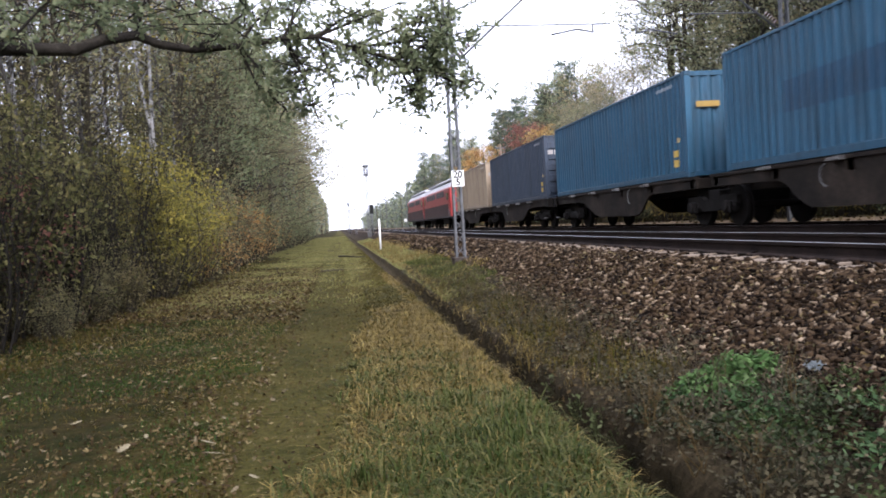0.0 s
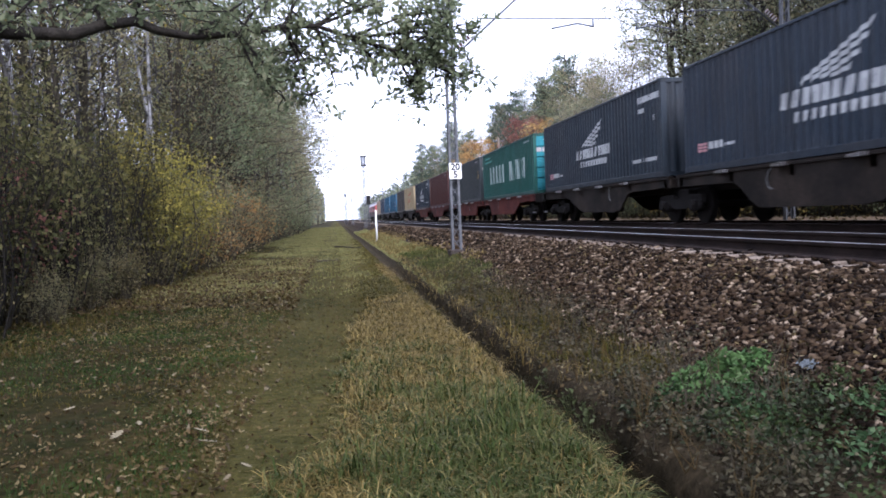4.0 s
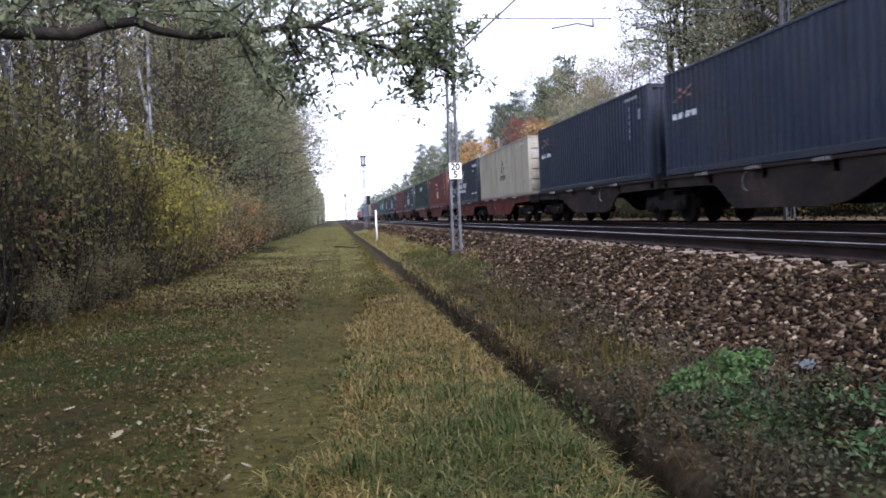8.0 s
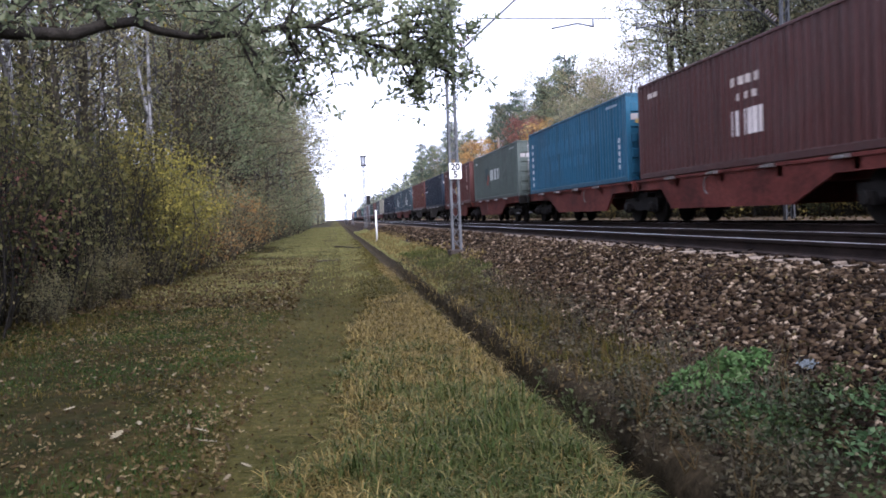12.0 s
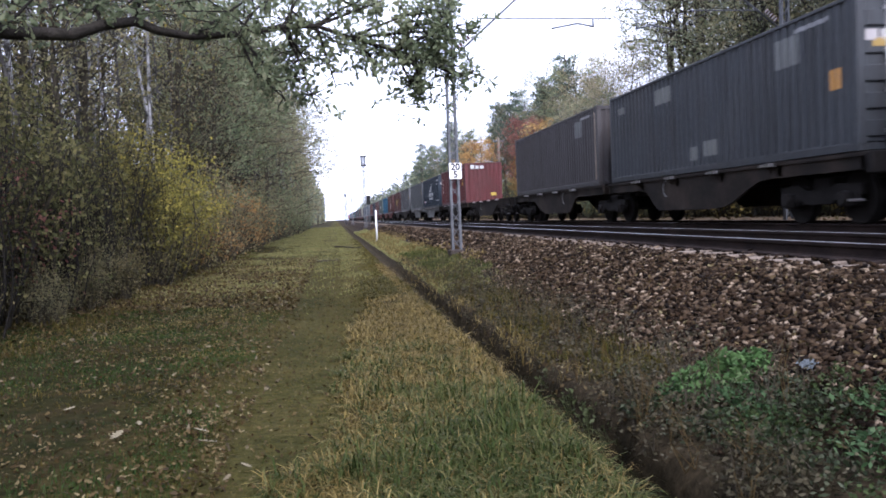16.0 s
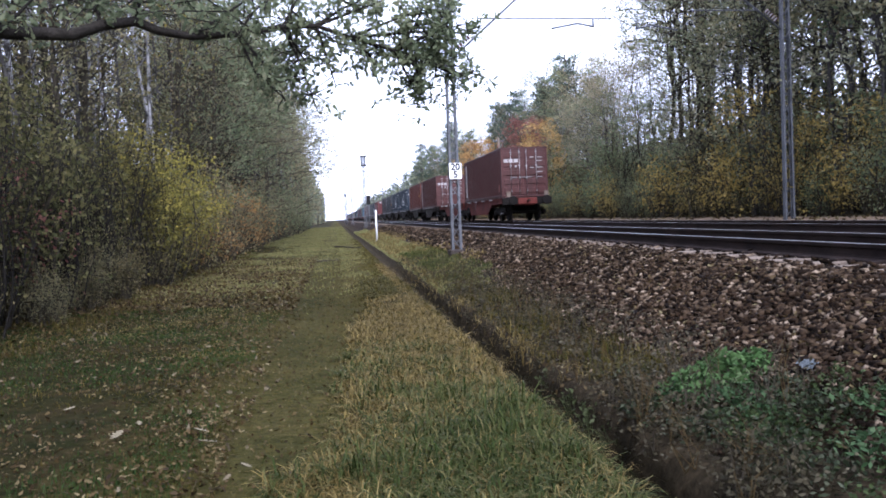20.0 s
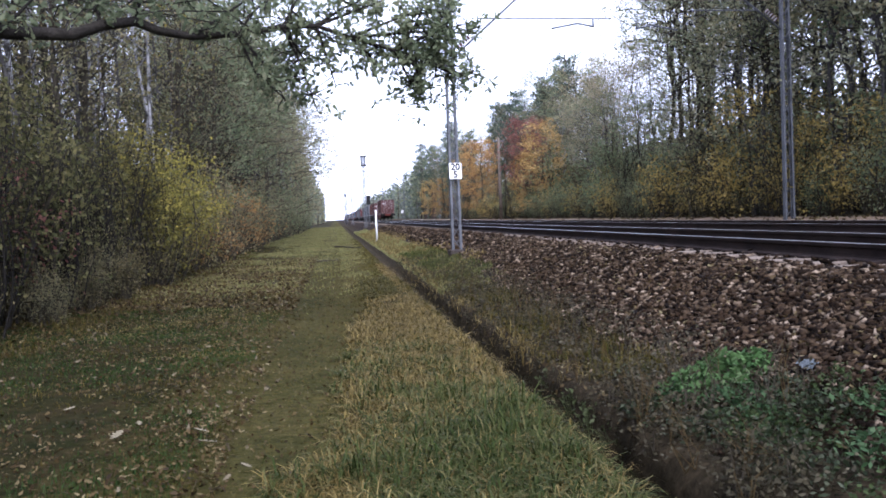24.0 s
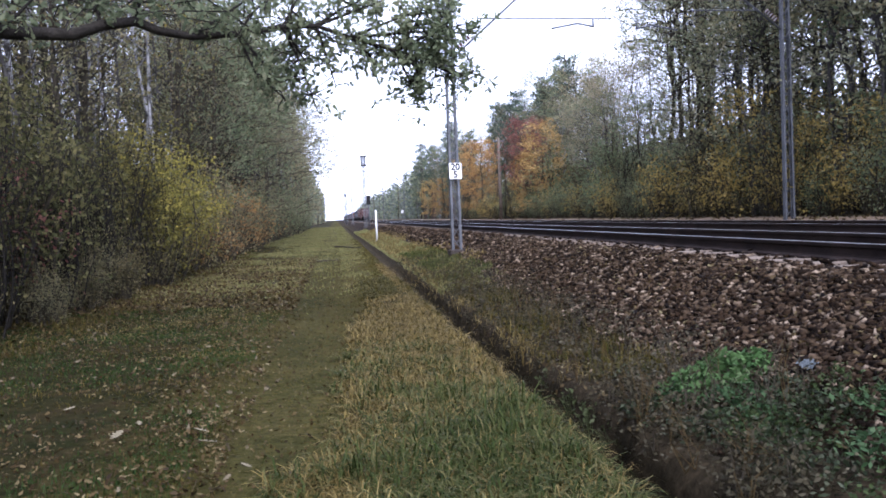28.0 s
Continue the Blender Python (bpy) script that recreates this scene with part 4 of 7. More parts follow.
def sill_mesh(front_outer, mat, slopes):
    """Side sill of one wagon body of 12.9 m: deep in the middle, shallow over the bogies."""
    a, b, c, d, low = slopes
    pts = [(6.45, 0.92), (a, 0.9), (b, low), (c, low), (d, 0.9), (-6.45, 0.92), (-6.45, 1.2), (6.45, 1.2)]
    if mat is not WAGON_RED:      # rounded arches over the bogies
        arc = [(k / 6, 0.5 - 0.5 * math.cos(math.pi * k / 6)) for k in range(7)]
        pts = [pts[0]] + [(a + (b - a) * u, 0.9 + (low - 0.9) * v) for u, v in arc] + [(c + (d - c) * u, low + (0.9 - low) * v) for u, v in arc] + pts[5:]
    if not front_outer:
        pts = [(-y, z) for y, z in pts][::-1]
    bm = bmesh.new()
    prism(bm, pts, -0.03, 0.03)
    top = [(6.45, 1.14), (-6.45, 1.14), (-6.45, 1.205), (6.45, 1.205)]
    prism(bm, top, -0.07, 0.05)
    lowf = [(b, low - 0.02), (c, low - 0.02), (c, low + 0.02), (b, low + 0.02)]
    if not front_outer:
        lowf = [(-y, z) for y, z in lowf]
    prism(bm, lowf, -0.06, 0.06)
    return bm_mesh("side_sill", bm, mat)


WAGON_STYLES = {}
for key, mat, slopes in (("red", WAGON_RED, (3.0, 1.65, -4.05, -4.65, 0.4)), ("dark", WAGON_DARK, (3.2, 1.0, -2.4, -3.6, 0.36)), ("grey", WAGON_GREY, (3.2, 1.2, -2.8, -3.9, 0.36))):
    bm = bmesh.new()
    box(bm, -0.35, 0.35, -6.4, 6.4, 0.8, 1.15)
    spine = bm_mesh("centre_sill", bm, mat)
    WAGON_STYLES[key] = (mat, sill_mesh(True, mat, slopes), sill_mesh(False, mat, slopes), spine,
                         box_mesh("cross_member", -1.2, 1.2, -0.1, 0.1, 0.92, 1.17, mat, 0.01),
                         box_mesh("headstock", -0.5, 0.5, -0.15, 0.15, 0.86, 1.19, mat, 0.02))


def buffer_mesh():
    bm = bmesh.new()
    tube(bm, (0, 0, 0), (0, 0.35, 0), 0.11, 0.1, 12)
    tube(bm, (0, 0.35, 0), (0, 0.55, 0), 0.075, 0.075, 12)
    tube(bm, (0, 0.55, 0), (0, 0.6, 0), 0.24, 0.22, 16)
    return bm_mesh("buffer", bm, GRIME)


def spigot_mesh():
    bm = bmesh.new()
    prism(bm, [(-0.2, 0.0), (0.2, 0.0), (0.14, 0.05), (-0.2, 0.07)], -0.12, 0.1)
    return bm_mesh("container_pad", bm, STEEL)


def handbrake_mesh():
    """A half ring of round bar, in one sweep."""
    verts, faces = [], []
    for i in range(11):
        t = math.pi * (i / 10 - 0.5)
        for k in range(5):
            u = 2 * math.pi * k / 5
            r = 0.2 + 0.014 * math.cos(u)
            verts.append((0.014 * math.sin(u), r * math.cos(t), r * math.sin(t)))
    for i in range(10):
        faces += [(i * 5 + k, i * 5 + (k + 1) % 5, i * 5 + 5 + (k + 1) % 5, i * 5 + 5 + k) for k in range(5)]
    return mesh_of("handwheel", verts, faces + [(4, 3, 2, 1, 0), (50, 51, 52, 53, 54)], WAGON_GREY, smooth=True)


END_BEAM = box_mesh("end_beam", -1.28, 1.28, -0.1, 0.1, 0.84, 1.2, GRIME, 0.02)
BUFFER, SPIGOT, HANDWHEEL = buffer_mesh(), spigot_mesh(), handbrake_mesh()
STEP = box_mesh("step", -0.03, 0.03, -0.2, 0.2, 0.4, 0.44, STEEL, 0.005)
HOOK = box_mesh("coupling_hook", -0.05, 0.05, -0.35, 0.35, 0.98, 1.08, GRIME, 0.02)


def wagon(style, label, at, gap):
    """Two articulated bodies over three bogies; gap: between the two container seats."""
    mat, sill_a, sill_b, spine, cross, head = WAGON_STYLES[style]
    w = thing("container_wagon", label, "container wagon", "wagons of the train", at=at)
    off = HALF + gap / 2
    for k, sill in ((1, sill_a), (-1, sill_b)):
        for s in (-1, 1):
            part("side_sill", sill, w, at=pose(s * 1.17, k * off, 0))
        part("centre_sill", spine, w, at=pose(0, k * off, 0))
        for y in (-6.2, -3.6, -1.2, 1.2, 3.6, 6.2):
            part("cross_member", cross, w, at=pose(0, k * off + y, 0))
            for s in (-1, 1):
                if abs(y) in (1.2, 3.6):
                    part("container_pad", SPIGOT, w, "pale folding container pad", pose(s * 1.25, k * off + y + 0.3, 1.13))
        part("handwheel", HANDWHEEL, w, "pale curved handle", pose(-1.215, k * (off - 1.9), 0.9))
        end = k * (off + 6.45)
        part("headstock", head, w, at=pose(0, end, 0))
        part("end_beam", END_BEAM, w, at=pose(0, end - k * 0.02, 0))
        part("coupling_hook", HOOK, w, at=pose(0, end + k * 0.3, 0))
        part("step", STEP, w, at=pose(-1.25, end - k * 0.4, 0))
        for s in (-1, 1):
            part("buffer", BUFFER, w, at=pose(s * 0.875, end + k * 0.1, 1.05, 0, 0, 0 if k > 0 else 180))
    for y in (off + 4.6, 0.0, -off - 4.6):
        bogie(w, y)
    return w


# ---------------------------------------------------------------- the train
def run(t):
    """Metres that the train has gone at t seconds."""
    return 28.05 * t + 0.0105 * (t - 10) ** 2


MOVING = []
RED_A, RED_B, RED_BRIGHT = (0.128, 0.035, 0.028), (0.165, 0.046, 0.037), (0.215, 0.062, 0.044)
NAVY, NAVY_GREY, TEALISH = (0.031, 0.052, 0.08), (0.036, 0.056, 0.077), (0.055, 0.102, 0.135)
STYLE_WORDS = {"red": "faded red articulated container wagon with deep side sills", "dark": "grimy dark brown articulated container wagon",
               "grey": "light grey articulated container wagon"}
SEAT = 1.2137


def box_on(front, colour, kind, doors, tags, label):
    """A container whose front end stands at that y at 0 s."""
    colour = tuple(v * 0.41 for v in colour)
    y = front - HALF
    ob = container(colour, kind, label, pose(XB, y, RAIL + SEAT), doors, tags, tint=(0.015, 0.17, 0.2) if kind == "teal_words" else None)
    MOVING.append((ob, XB, y, RAIL + SEAT))
    return ob, front


def coupled(style, gap, first, second):
    """The wagon under one or two containers."""
    f1 = first[1] if first else second[1] + 2 * HALF + gap
    mid = f1 - 2 * HALF - gap / 2
    words = STYLE_WORDS[style] + ("" if first and second else ", one half empty")
    w = wagon(style, words, pose(XB, mid, RAIL), gap)
    MOVING.append((w, XB, mid, RAIL))
    return w, first, second


# wagon style, gap, then for each container: front at 0 s, colour, marking, doors to the rear, yellow tags, words
# first three wagons: container colours are raised to carry the distance haze
coupled("dark", 1.3, box_on(57.95, (0.72, 0.56, 0.39), "cream_plain", True, False, "cream corrugated shipping container"),
        box_on(44.35, (0.085, 0.12, 0.18), "plain_blue", True, False, "dull blue corrugated shipping container with ribbed doors"))
coupled("dark", 1.5, box_on(30.45, (0.045, 0.18, 0.31), "plain_blue", False, True, "sky blue shipping container with yellow corner tags"),
        box_on(16.25, (0.05, 0.2, 0.34), "faded_blue", True, True, "blue shipping container with dark repainted patches"))
coupled("dark", 1.3, box_on(1.65, (0.105, 0.094, 0.088), "dark_grey", False, False, "dark grey weathered shipping container"),
        box_on(-10.93, (0.74, 0.58, 0.33), "cream_red", True, False, "cream shipping container with a slanted red marking"))
coupled("red", 1.37, box_on(-24.87, NAVY, "carrier", True, False, "navy shipping container with a white wing marking"),
        box_on(-38.22, RED_A, "column_white", True, False, "maroon shipping container with a column of pale marks"))
coupled("red", 1.1, box_on(-52.34, (0.075, 0.09, 0.095), "plain_grey", True, False, "slate grey weathered shipping container"),
        box_on(-65.58, (0.018, 0.16, 0.125), "teal_words", True, False, "teal green shipping container with pale bar lettering"))
coupled("dark", 1.2, box_on(-79.65, NAVY_GREY, "carrier", False, False, "dark navy shipping container with a white wing marking"),
        box_on(-93.2, NAVY, "carrier", True, True, "dark navy shipping container with yellow door tags"))
coupled("red", 0.9, box_on(-108.0, RED_B, "column_white", False, False, "dark red shipping container with pale column marks"),
        box_on(-121.44, NAVY_GREY, "carrier", True, True, "navy grey shipping container with a white wing marking"))
coupled("red", 0.9, box_on(-136.2, (0.028, 0.074, 0.062), "green_words", False, False, "dark green shipping container with white bar lettering"),
        box_on(-149.29, RED_BRIGHT, "red_block", True, False, "rust red shipping container with stacked white bars"))
coupled("red", 1.2, box_on(-163.09, NAVY_GREY, "carrier", False, False, "navy shipping container with a large white wing"),
        box_on(-176.49, (0.7, 0.66, 0.5), "pale_mark", True, False, "pale cream white shipping container with a dark mark"))
coupled("dark", 1.15, box_on(-190.58, (0.0115, 0.029, 0.062), "blue_star", False, False, "deep blue shipping container with an orange cross mark"),
        box_on(-203.92, (0.0115, 0.029, 0.062), "blue_star", True, False, "deep blue shipping container with orange mark and barred doors"))
coupled("red", 1.18, box_on(-217.73, TEALISH, "carrier", False, False, "teal blue shipping container with a white wing marking"),
        box_on(-231.1, TEALISH, "carrier", True, True, "teal blue shipping container with yellow door tags"))
coupled("dark", 1.04, box_on(-245.45, RED_BRIGHT, "column_right", False, False, "red shipping container with a pale side column"),
        box_on(-258.67, (0.0115, 0.029, 0.062), "blue_star", True, False, "dark blue shipping container with an orange cross mark"))
coupled("red", 1.7, box_on(-272.63, RED_B, "red_block_yellow", False, False, "brick red shipping container with yellow bars"),
        box_on(-286.53, (0.158, 0.205, 0.18), "grey_emblem", True, False, "pale grey green shipping container with white bars and an emblem"))
coupled("red", 1.0, box_on(-301.08, (0.02, 0.19, 0.33), "bright_blue", True, True, "bright blue shipping container with faint bar lettering"),
        box_on(-314.27, RED_A, "red_block", True, False, "maroon shipping container with pale stacked bars"))
coupled("dark", 0.95, box_on(-328.45, RED_A, "yellow_mark", False, False, "maroon shipping container with a yellow mark"),
        box_on(-341.56, (0.15, 0.155, 0.16), "plain_grey", True, False, "grey shipping container with faint marks"))
coupled("grey", 1.07, box_on(-356.02, (0.16, 0.17, 0.175), "plain_grey", True, False, "pale grey shipping container"),
        box_on(-369.28, NAVY, "carrier", True, True, "navy shipping container with wing marking and yellow tags"))
half_empty = coupled("dark", 1.3, box_on(-383.39, (0.2, 0.045, 0.045), "column_right", False, False, "red shipping container with white bars on its plain end"),
        None)
coupled("dark", 1.29, box_on(-410.92, (0.1, 0.09, 0.09), "olive_edge", False, False, "dark brown grey shipping container with a pale rear edge"),
        box_on(-424.4, (0.072, 0.08, 0.088), "olive_plain", True, True, "dark grey green shipping container with patches"))
coupled("dark", 0.87, box_on(-438.71, NAVY, "carrier", False, False, "navy shipping container with a white wing marking"),
        box_on(-451.77, NAVY, "carrier_patched", True, True, "navy shipping container with wing marking and yellow door tags"))
coupled("dark", 1.22, box_on(-467.07, RED_BRIGHT, "column_right", False, False, "brown red shipping container with small pale columns"),
        box_on(-480.48, RED_A, "column_panel", True, False, "maroon shipping container with a white panel and marked doors"))
last = coupled("red", 1.4, None,
        box_on(-508.05, RED_A, "column_panel", True, False, "maroon shipping container at the train's tail"))
for me in END_TEX:
    part("end_bar", me, half_empty[1][0], "white bar", colour=WHITE_C)
part("end_plate", END_PLATE[0], half_empty[1][0], "yellow plate", colour=YELLOW_C)

# last vehicle: red tail boards on the rear wagon
tail = last[0]
for s in (-1, 1):
    part("tail_board", box_mesh("tail_board", -0.11, 0.11, -0.012, 0.012, -0.13, 0.13, CONCRETE, 0.004), tail, "white tail board", pose(s * 0.98, -HALF * 2 - 1.38 + 0.15, 1.38))


# ---------------------------------------------------------------- two electric locomotives
LOCO_RED = plain("locomotive_red", (0.34, 0.035, 0.032), 0.45, 0, 0.25, 0.8)
LOCO_DULL = plain("locomotive_dull_red", (0.075, 0.042, 0.04), 0.6, 0, 0.3, 0.8)
LOCO_GREY = plain("locomotive_grey", (0.1, 0.1, 0.105), 0.6)
LOCO_ROOF = plain("locomotive_roof", (0.4, 0.4, 0.42), 0.6)
GLASS = plain("dark_window_glass", (0.01, 0.012, 0.014), 0.1)


def loco_body():
    prof = [(-1.48, 0.95), (-1.5, 1.2), (-1.5, 3.02), (-1.46, 3.14), (-1.02, 3.6), (1.02, 3.6), (1.46, 3.14), (1.5, 3.02), (1.5, 1.2), (1.48, 0.95)]
    rows = [(-9.25, 0.93, 0.9), (-9.1, 0.97, 0.95), (-8.5, 1, 1), (8.5, 1, 1), (9.1, 0.97, 0.95), (9.25, 0.93, 0.9)]
    verts, faces, n = [], [], len(prof)
    for y, kx, kz in rows:
        for x, z in prof:
            zz = z if z < 2.3 else 2.3 + (z - 2.3) * (0.35 + 0.65 * kz if kz < 1 else 1)
            verts.append((x * kx, y, zz))
    for j in range(len(rows) - 1):
        for i in range(n):
            faces.append((j * n + i, (j + 1) * n + i, (j + 1) * n + (i + 1) % n, j * n + (i + 1) % n))
    faces += [tuple(range(n))[::-1], tuple(range(len(verts) - n, len(verts)))]
    me = mesh_of("body", verts, faces, LOCO_RED)
    me.materials.append(LOCO_ROOF)
    for f in me.polygons:
        if f.center.z > 3.2 and abs(f.normal.z) > 0.3:
            f.material_index = 1
    return me


LBODY = loco_body()


def locomotive(at):
    lo = thing("electric_locomotive", "red electric locomotive with a pale grey roof", "locomotive", "locomotives", at=at)
    part("body", LBODY, lo)
    part("underframe", box_mesh("underframe", -1.505, 1.505, -9.0, 9.0, 0.85, 1.4, LOCO_GREY, 0.05), lo, "grey underframe")
    part("roof_deck", box_mesh("roof_deck", -1.1, 1.1, -7.6, 7.6, 3.66, 3.82, LOCO_ROOF, 0.05), lo, "pale grey roof deck")
    for y0, y1 in ((-4.5, -2.2), (-0.8, 1.6), (2.6, 4.4)):
        part("roof_box", box_mesh("roof_box", -0.7, 0.7, y0, y1, 3.8, 4.02, LOCO_ROOF, 0.06), lo)
    for k in (-1, 1):
        bm = bmesh.new()
        for x in (-0.5, 0.5):
            tube(bm, (x, k * 6.0, 3.85), (x * 0.8, k * 7.2, 4.15), 0.03, n=6)
            tube(bm, (x * 0.8, k * 7.2, 4.15), (x, k * 5.9, 4.3), 0.025, n=6)
        tube(bm, (-0.8, k * 5.9, 4.32), (0.8, k * 5.9, 4.32), 0.03, n=6)
        part("pantograph", bm_mesh("pantograph", bm, GALVANISED), lo, "folded pantograph")
        part("windscreen", box_mesh("windscreen", -1.1, 1.1, -0.03, 0.03, 2.35, 2.85, GLASS, 0.02), lo, at=pose(0, k * 9.2, 0))
        part("bogie_frame", box_mesh("bogie_frame", -1.2, 1.2, k * 4.6 - 1.9, k * 4.6 + 1.9, 0.4, 0.8, GRIME, 0.06), lo)
        for s in (-1, 1):
            part("buffer", BUFFER, lo, at=pose(s * 0.875, k * 9.2, 1.05, 0, 0, 0 if k > 0 else 180))
            part("cab_window", box_mesh("cab_window", -0.02, 0.02, -0.45, 0.45, 2.2, 2.75, GLASS, 0.01), lo, at=pose(s * 1.5, k * 8.2, 0))
            for d in (-1.3, 1.3):
                part("wheel", WHEEL, lo, at=pose(s * 0.755, k * 4.6 + d, 0.46, 0, 0, 0 if s < 0 else 180))
    for s in (-1, 1):
        for y in (-5.6, -3.9, -2.2, 0.4, 2.1, 3.8, 5.5):
            part("vent_grille", box_mesh("vent_grille", -0.015, 0.015, -0.7, 0.7, 2.5, 2.95, LOCO_GREY, 0.008), lo, at=pose(s * 1.505, y, 0))
        part("lower_panel", box_mesh("lower_panel", -0.012, 0.012, -8.6, 8.6, 0.96, 1.9, LOCO_DULL), lo, "dull grey brown lower panel", pose(s * 1.51, 0, 0))
    return lo


for y in (69.3, 88.5):
    MOVING.append((locomotive(pose(XB, y, RAIL)), XB, y, RAIL))

# ---------------------------------------------------------------- plants: stems and leaves


def stems_mesh(name, lines, mat):
    """Tapered round stems: lists of (points, radii, sides)."""
    verts, faces = [], []
    for pts, radii, n in lines:
        base = len(verts)
        for j, p in enumerate(pts):
            p = Vector(p)
            d = (Vector(pts[min(j + 1, len(pts) - 1)]) - Vector(pts[max(j - 1, 0)])).normalized()
            a = d.orthogonal().normalized()
            b = d.cross(a)
            for k in range(n):
                t = 2 * math.pi * k / n
                verts.append(p + (a * math.cos(t) + b * math.sin(t)) * radii[j])
        for j in range(len(pts) - 1):
            for k in range(n):
                faces.append((base + j * n + k, base + j * n + (k + 1) % n, base + (j + 1) * n + (k + 1) % n, base + (j + 1) * n + k))
    return mesh_of(name, verts, faces, mat, smooth=True)


def leaves_mesh(name, centres, size, mat, rs, flat=0.0, narrow=0.5, lobes=False, stalked=False):
    """One leaf an island: a pointed blade round each centre, of its own tilt; stalked: its base at the centre."""
    n = len(centres)
    d = rs.normal(size=(n, 3))
    d[:, 2] = d[:, 2] * (1 - flat) - 0.25 * (1 - flat)
    d /= np.linalg.norm(d, axis=1)[:, None]
    e = rs.normal(size=(n, 3))
    if flat:
        e[:, 2] *= 1 - flat
    e = np.cross(d, e)
    e = np.cross(e, d) if flat else e
    e -= d * (e * d).sum(1)[:, None]
    e /= np.linalg.norm(e, axis=1)[:, None] + 1e-9
    s = (size * rs.uniform(0.65, 1.3, n))[:, None]
    c = np.asarray(centres) + (d * s * 0.6 if stalked else 0.0)
    if lobes:
        f = [(-0.5, 0.0), (-0.3, 0.08), (-0.2, 0.19), (-0.08, 0.1), (0.08, 0.29), (0.18, 0.14), (0.32, 0.25), (0.5, 0.06),
             (0.5, -0.06), (0.32, -0.25), (0.18, -0.14), (0.08, -0.29), (-0.08, -0.1), (-0.2, -0.19), (-0.3, -0.08)]
    else:
        f = [(-0.5, 0.0), (-0.08, narrow * 0.5), (0.5, 0.0), (-0.08, -narrow * 0.5)]
    pts = np.stack([c + d * s * a + e * s * b for a, b in f], axis=1)
    return quads_mesh(name, pts, mat)


def bent_line(a, b, k, wob, rs):
    """k + 1 points from a to b with some wobble."""
    a, b = np.array(a, float), np.array(b, float)
    L = np.linalg.norm(b - a)
    out = [a + (b - a) * i / k + (rs.normal(size=3) * wob * L * (0 if i in (0,) else 1)) for i in range(k + 1)]
    return [tuple(p) for p in out]


def make_tree(seed, height, r0, first, branches, reach, rise, per_tip, size, bark, leaf, name, label, category="tree", spread_=0.45, lean=0.02, twigs=3, fork=0, droop=0.0, thick=1.0):
    """A tapered, slightly crooked trunk with limbs and twigs, and a crown of single leaves round the twigs."""
    rs = np.random.RandomState(seed)
    top = (rs.normal() * lean * height, rs.normal() * lean * height, height)
    trunk = bent_line((0, 0, -0.25), top, 9, 0.008, rs)
    radii = [r0 * (1 - 0.9 * (i / 9) ** 0.9) for i in range(10)]
    radii[0] *= 1.35
    lines, tips = [(trunk, radii, 7)], []
    T = np.array(trunk)
    heads = [T]
    for k in range(fork):
        i = 3 + k
        end = T[9] + np.array([rs.normal() * 1.2, rs.normal() * 1.2, -0.5 - k * 0.5])
        f = bent_line(tuple(T[i]), tuple(end), 6, 0.015, rs)
        lines.append((f, [radii[i] * 0.7 * (1 - 0.85 * j / 6) for j in range(7)], 6))
        heads.append(np.array(f))
    for b in range(branches):
        H = heads[b % len(heads)]
        u = first + (1 - first) * (b + rs.uniform(0, 0.9)) / branches
        pos = u * (len(H) - 1)
        i = min(int(pos), len(H) - 2)
        o = H[i] + (H[i + 1] - H[i]) * (pos - i)
        az = b * 2.4 + rs.uniform(-0.5, 0.5)
        L = reach * (0.45 + 0.75 * math.sin(math.pi * min(1, max(0.08, (u - first) / (1 - first) * 0.85 + 0.15)))) * rs.uniform(0.65, 1.15)
        up = rise * rs.uniform(0.6, 1.3)
        end = o + np.array([math.cos(az) * L, math.sin(az) * L, L * up])
        br = bent_line(tuple(o), tuple(end), 4, 0.05, rs)
        rb = max(0.012, r0 * 0.34 * (1 - 0.7 * u)) * thick
        lines.append((br, [rb * (1 - 0.8 * j / 4) for j in range(5)], 4))
        B = np.array(br)
        for t in range(twigs):
            v = rs.uniform(0.35, 0.95) * 4
            j = min(int(v), 3)
            q = B[j] + (B[j + 1] - B[j]) * (v - j)
            w = rs.normal(size=3) * np.array([1, 1, 0.6]) * L * 0.26 + (end - o) * 0.12 - np.array([0, 0, droop * L])
            lines.append(([tuple(q), tuple(q + w * 0.5 + rs.normal(size=3) * 0.03), tuple(q + w)], [rb * 0.35, rb * 0.22, 0.004], 3))
            tips += [q + w, q + w * 0.6]
        tips.append(end)
    tips = np.array(tips)
    cs = np.repeat(tips, per_tip, axis=0)
    cs = cs + rs.normal(size=cs.shape) * spread_ * np.array([1, 1, 0.75])
    cs = cs[cs[:, 2] > 0.1]
    ob = thing(name, label, category, "trees and shrubs")
    part("trunk", stems_mesh("trunk", lines, bark), ob)
    part("crown", leaves_mesh("crown", cs, size, leaf, rs), ob)
    return ob


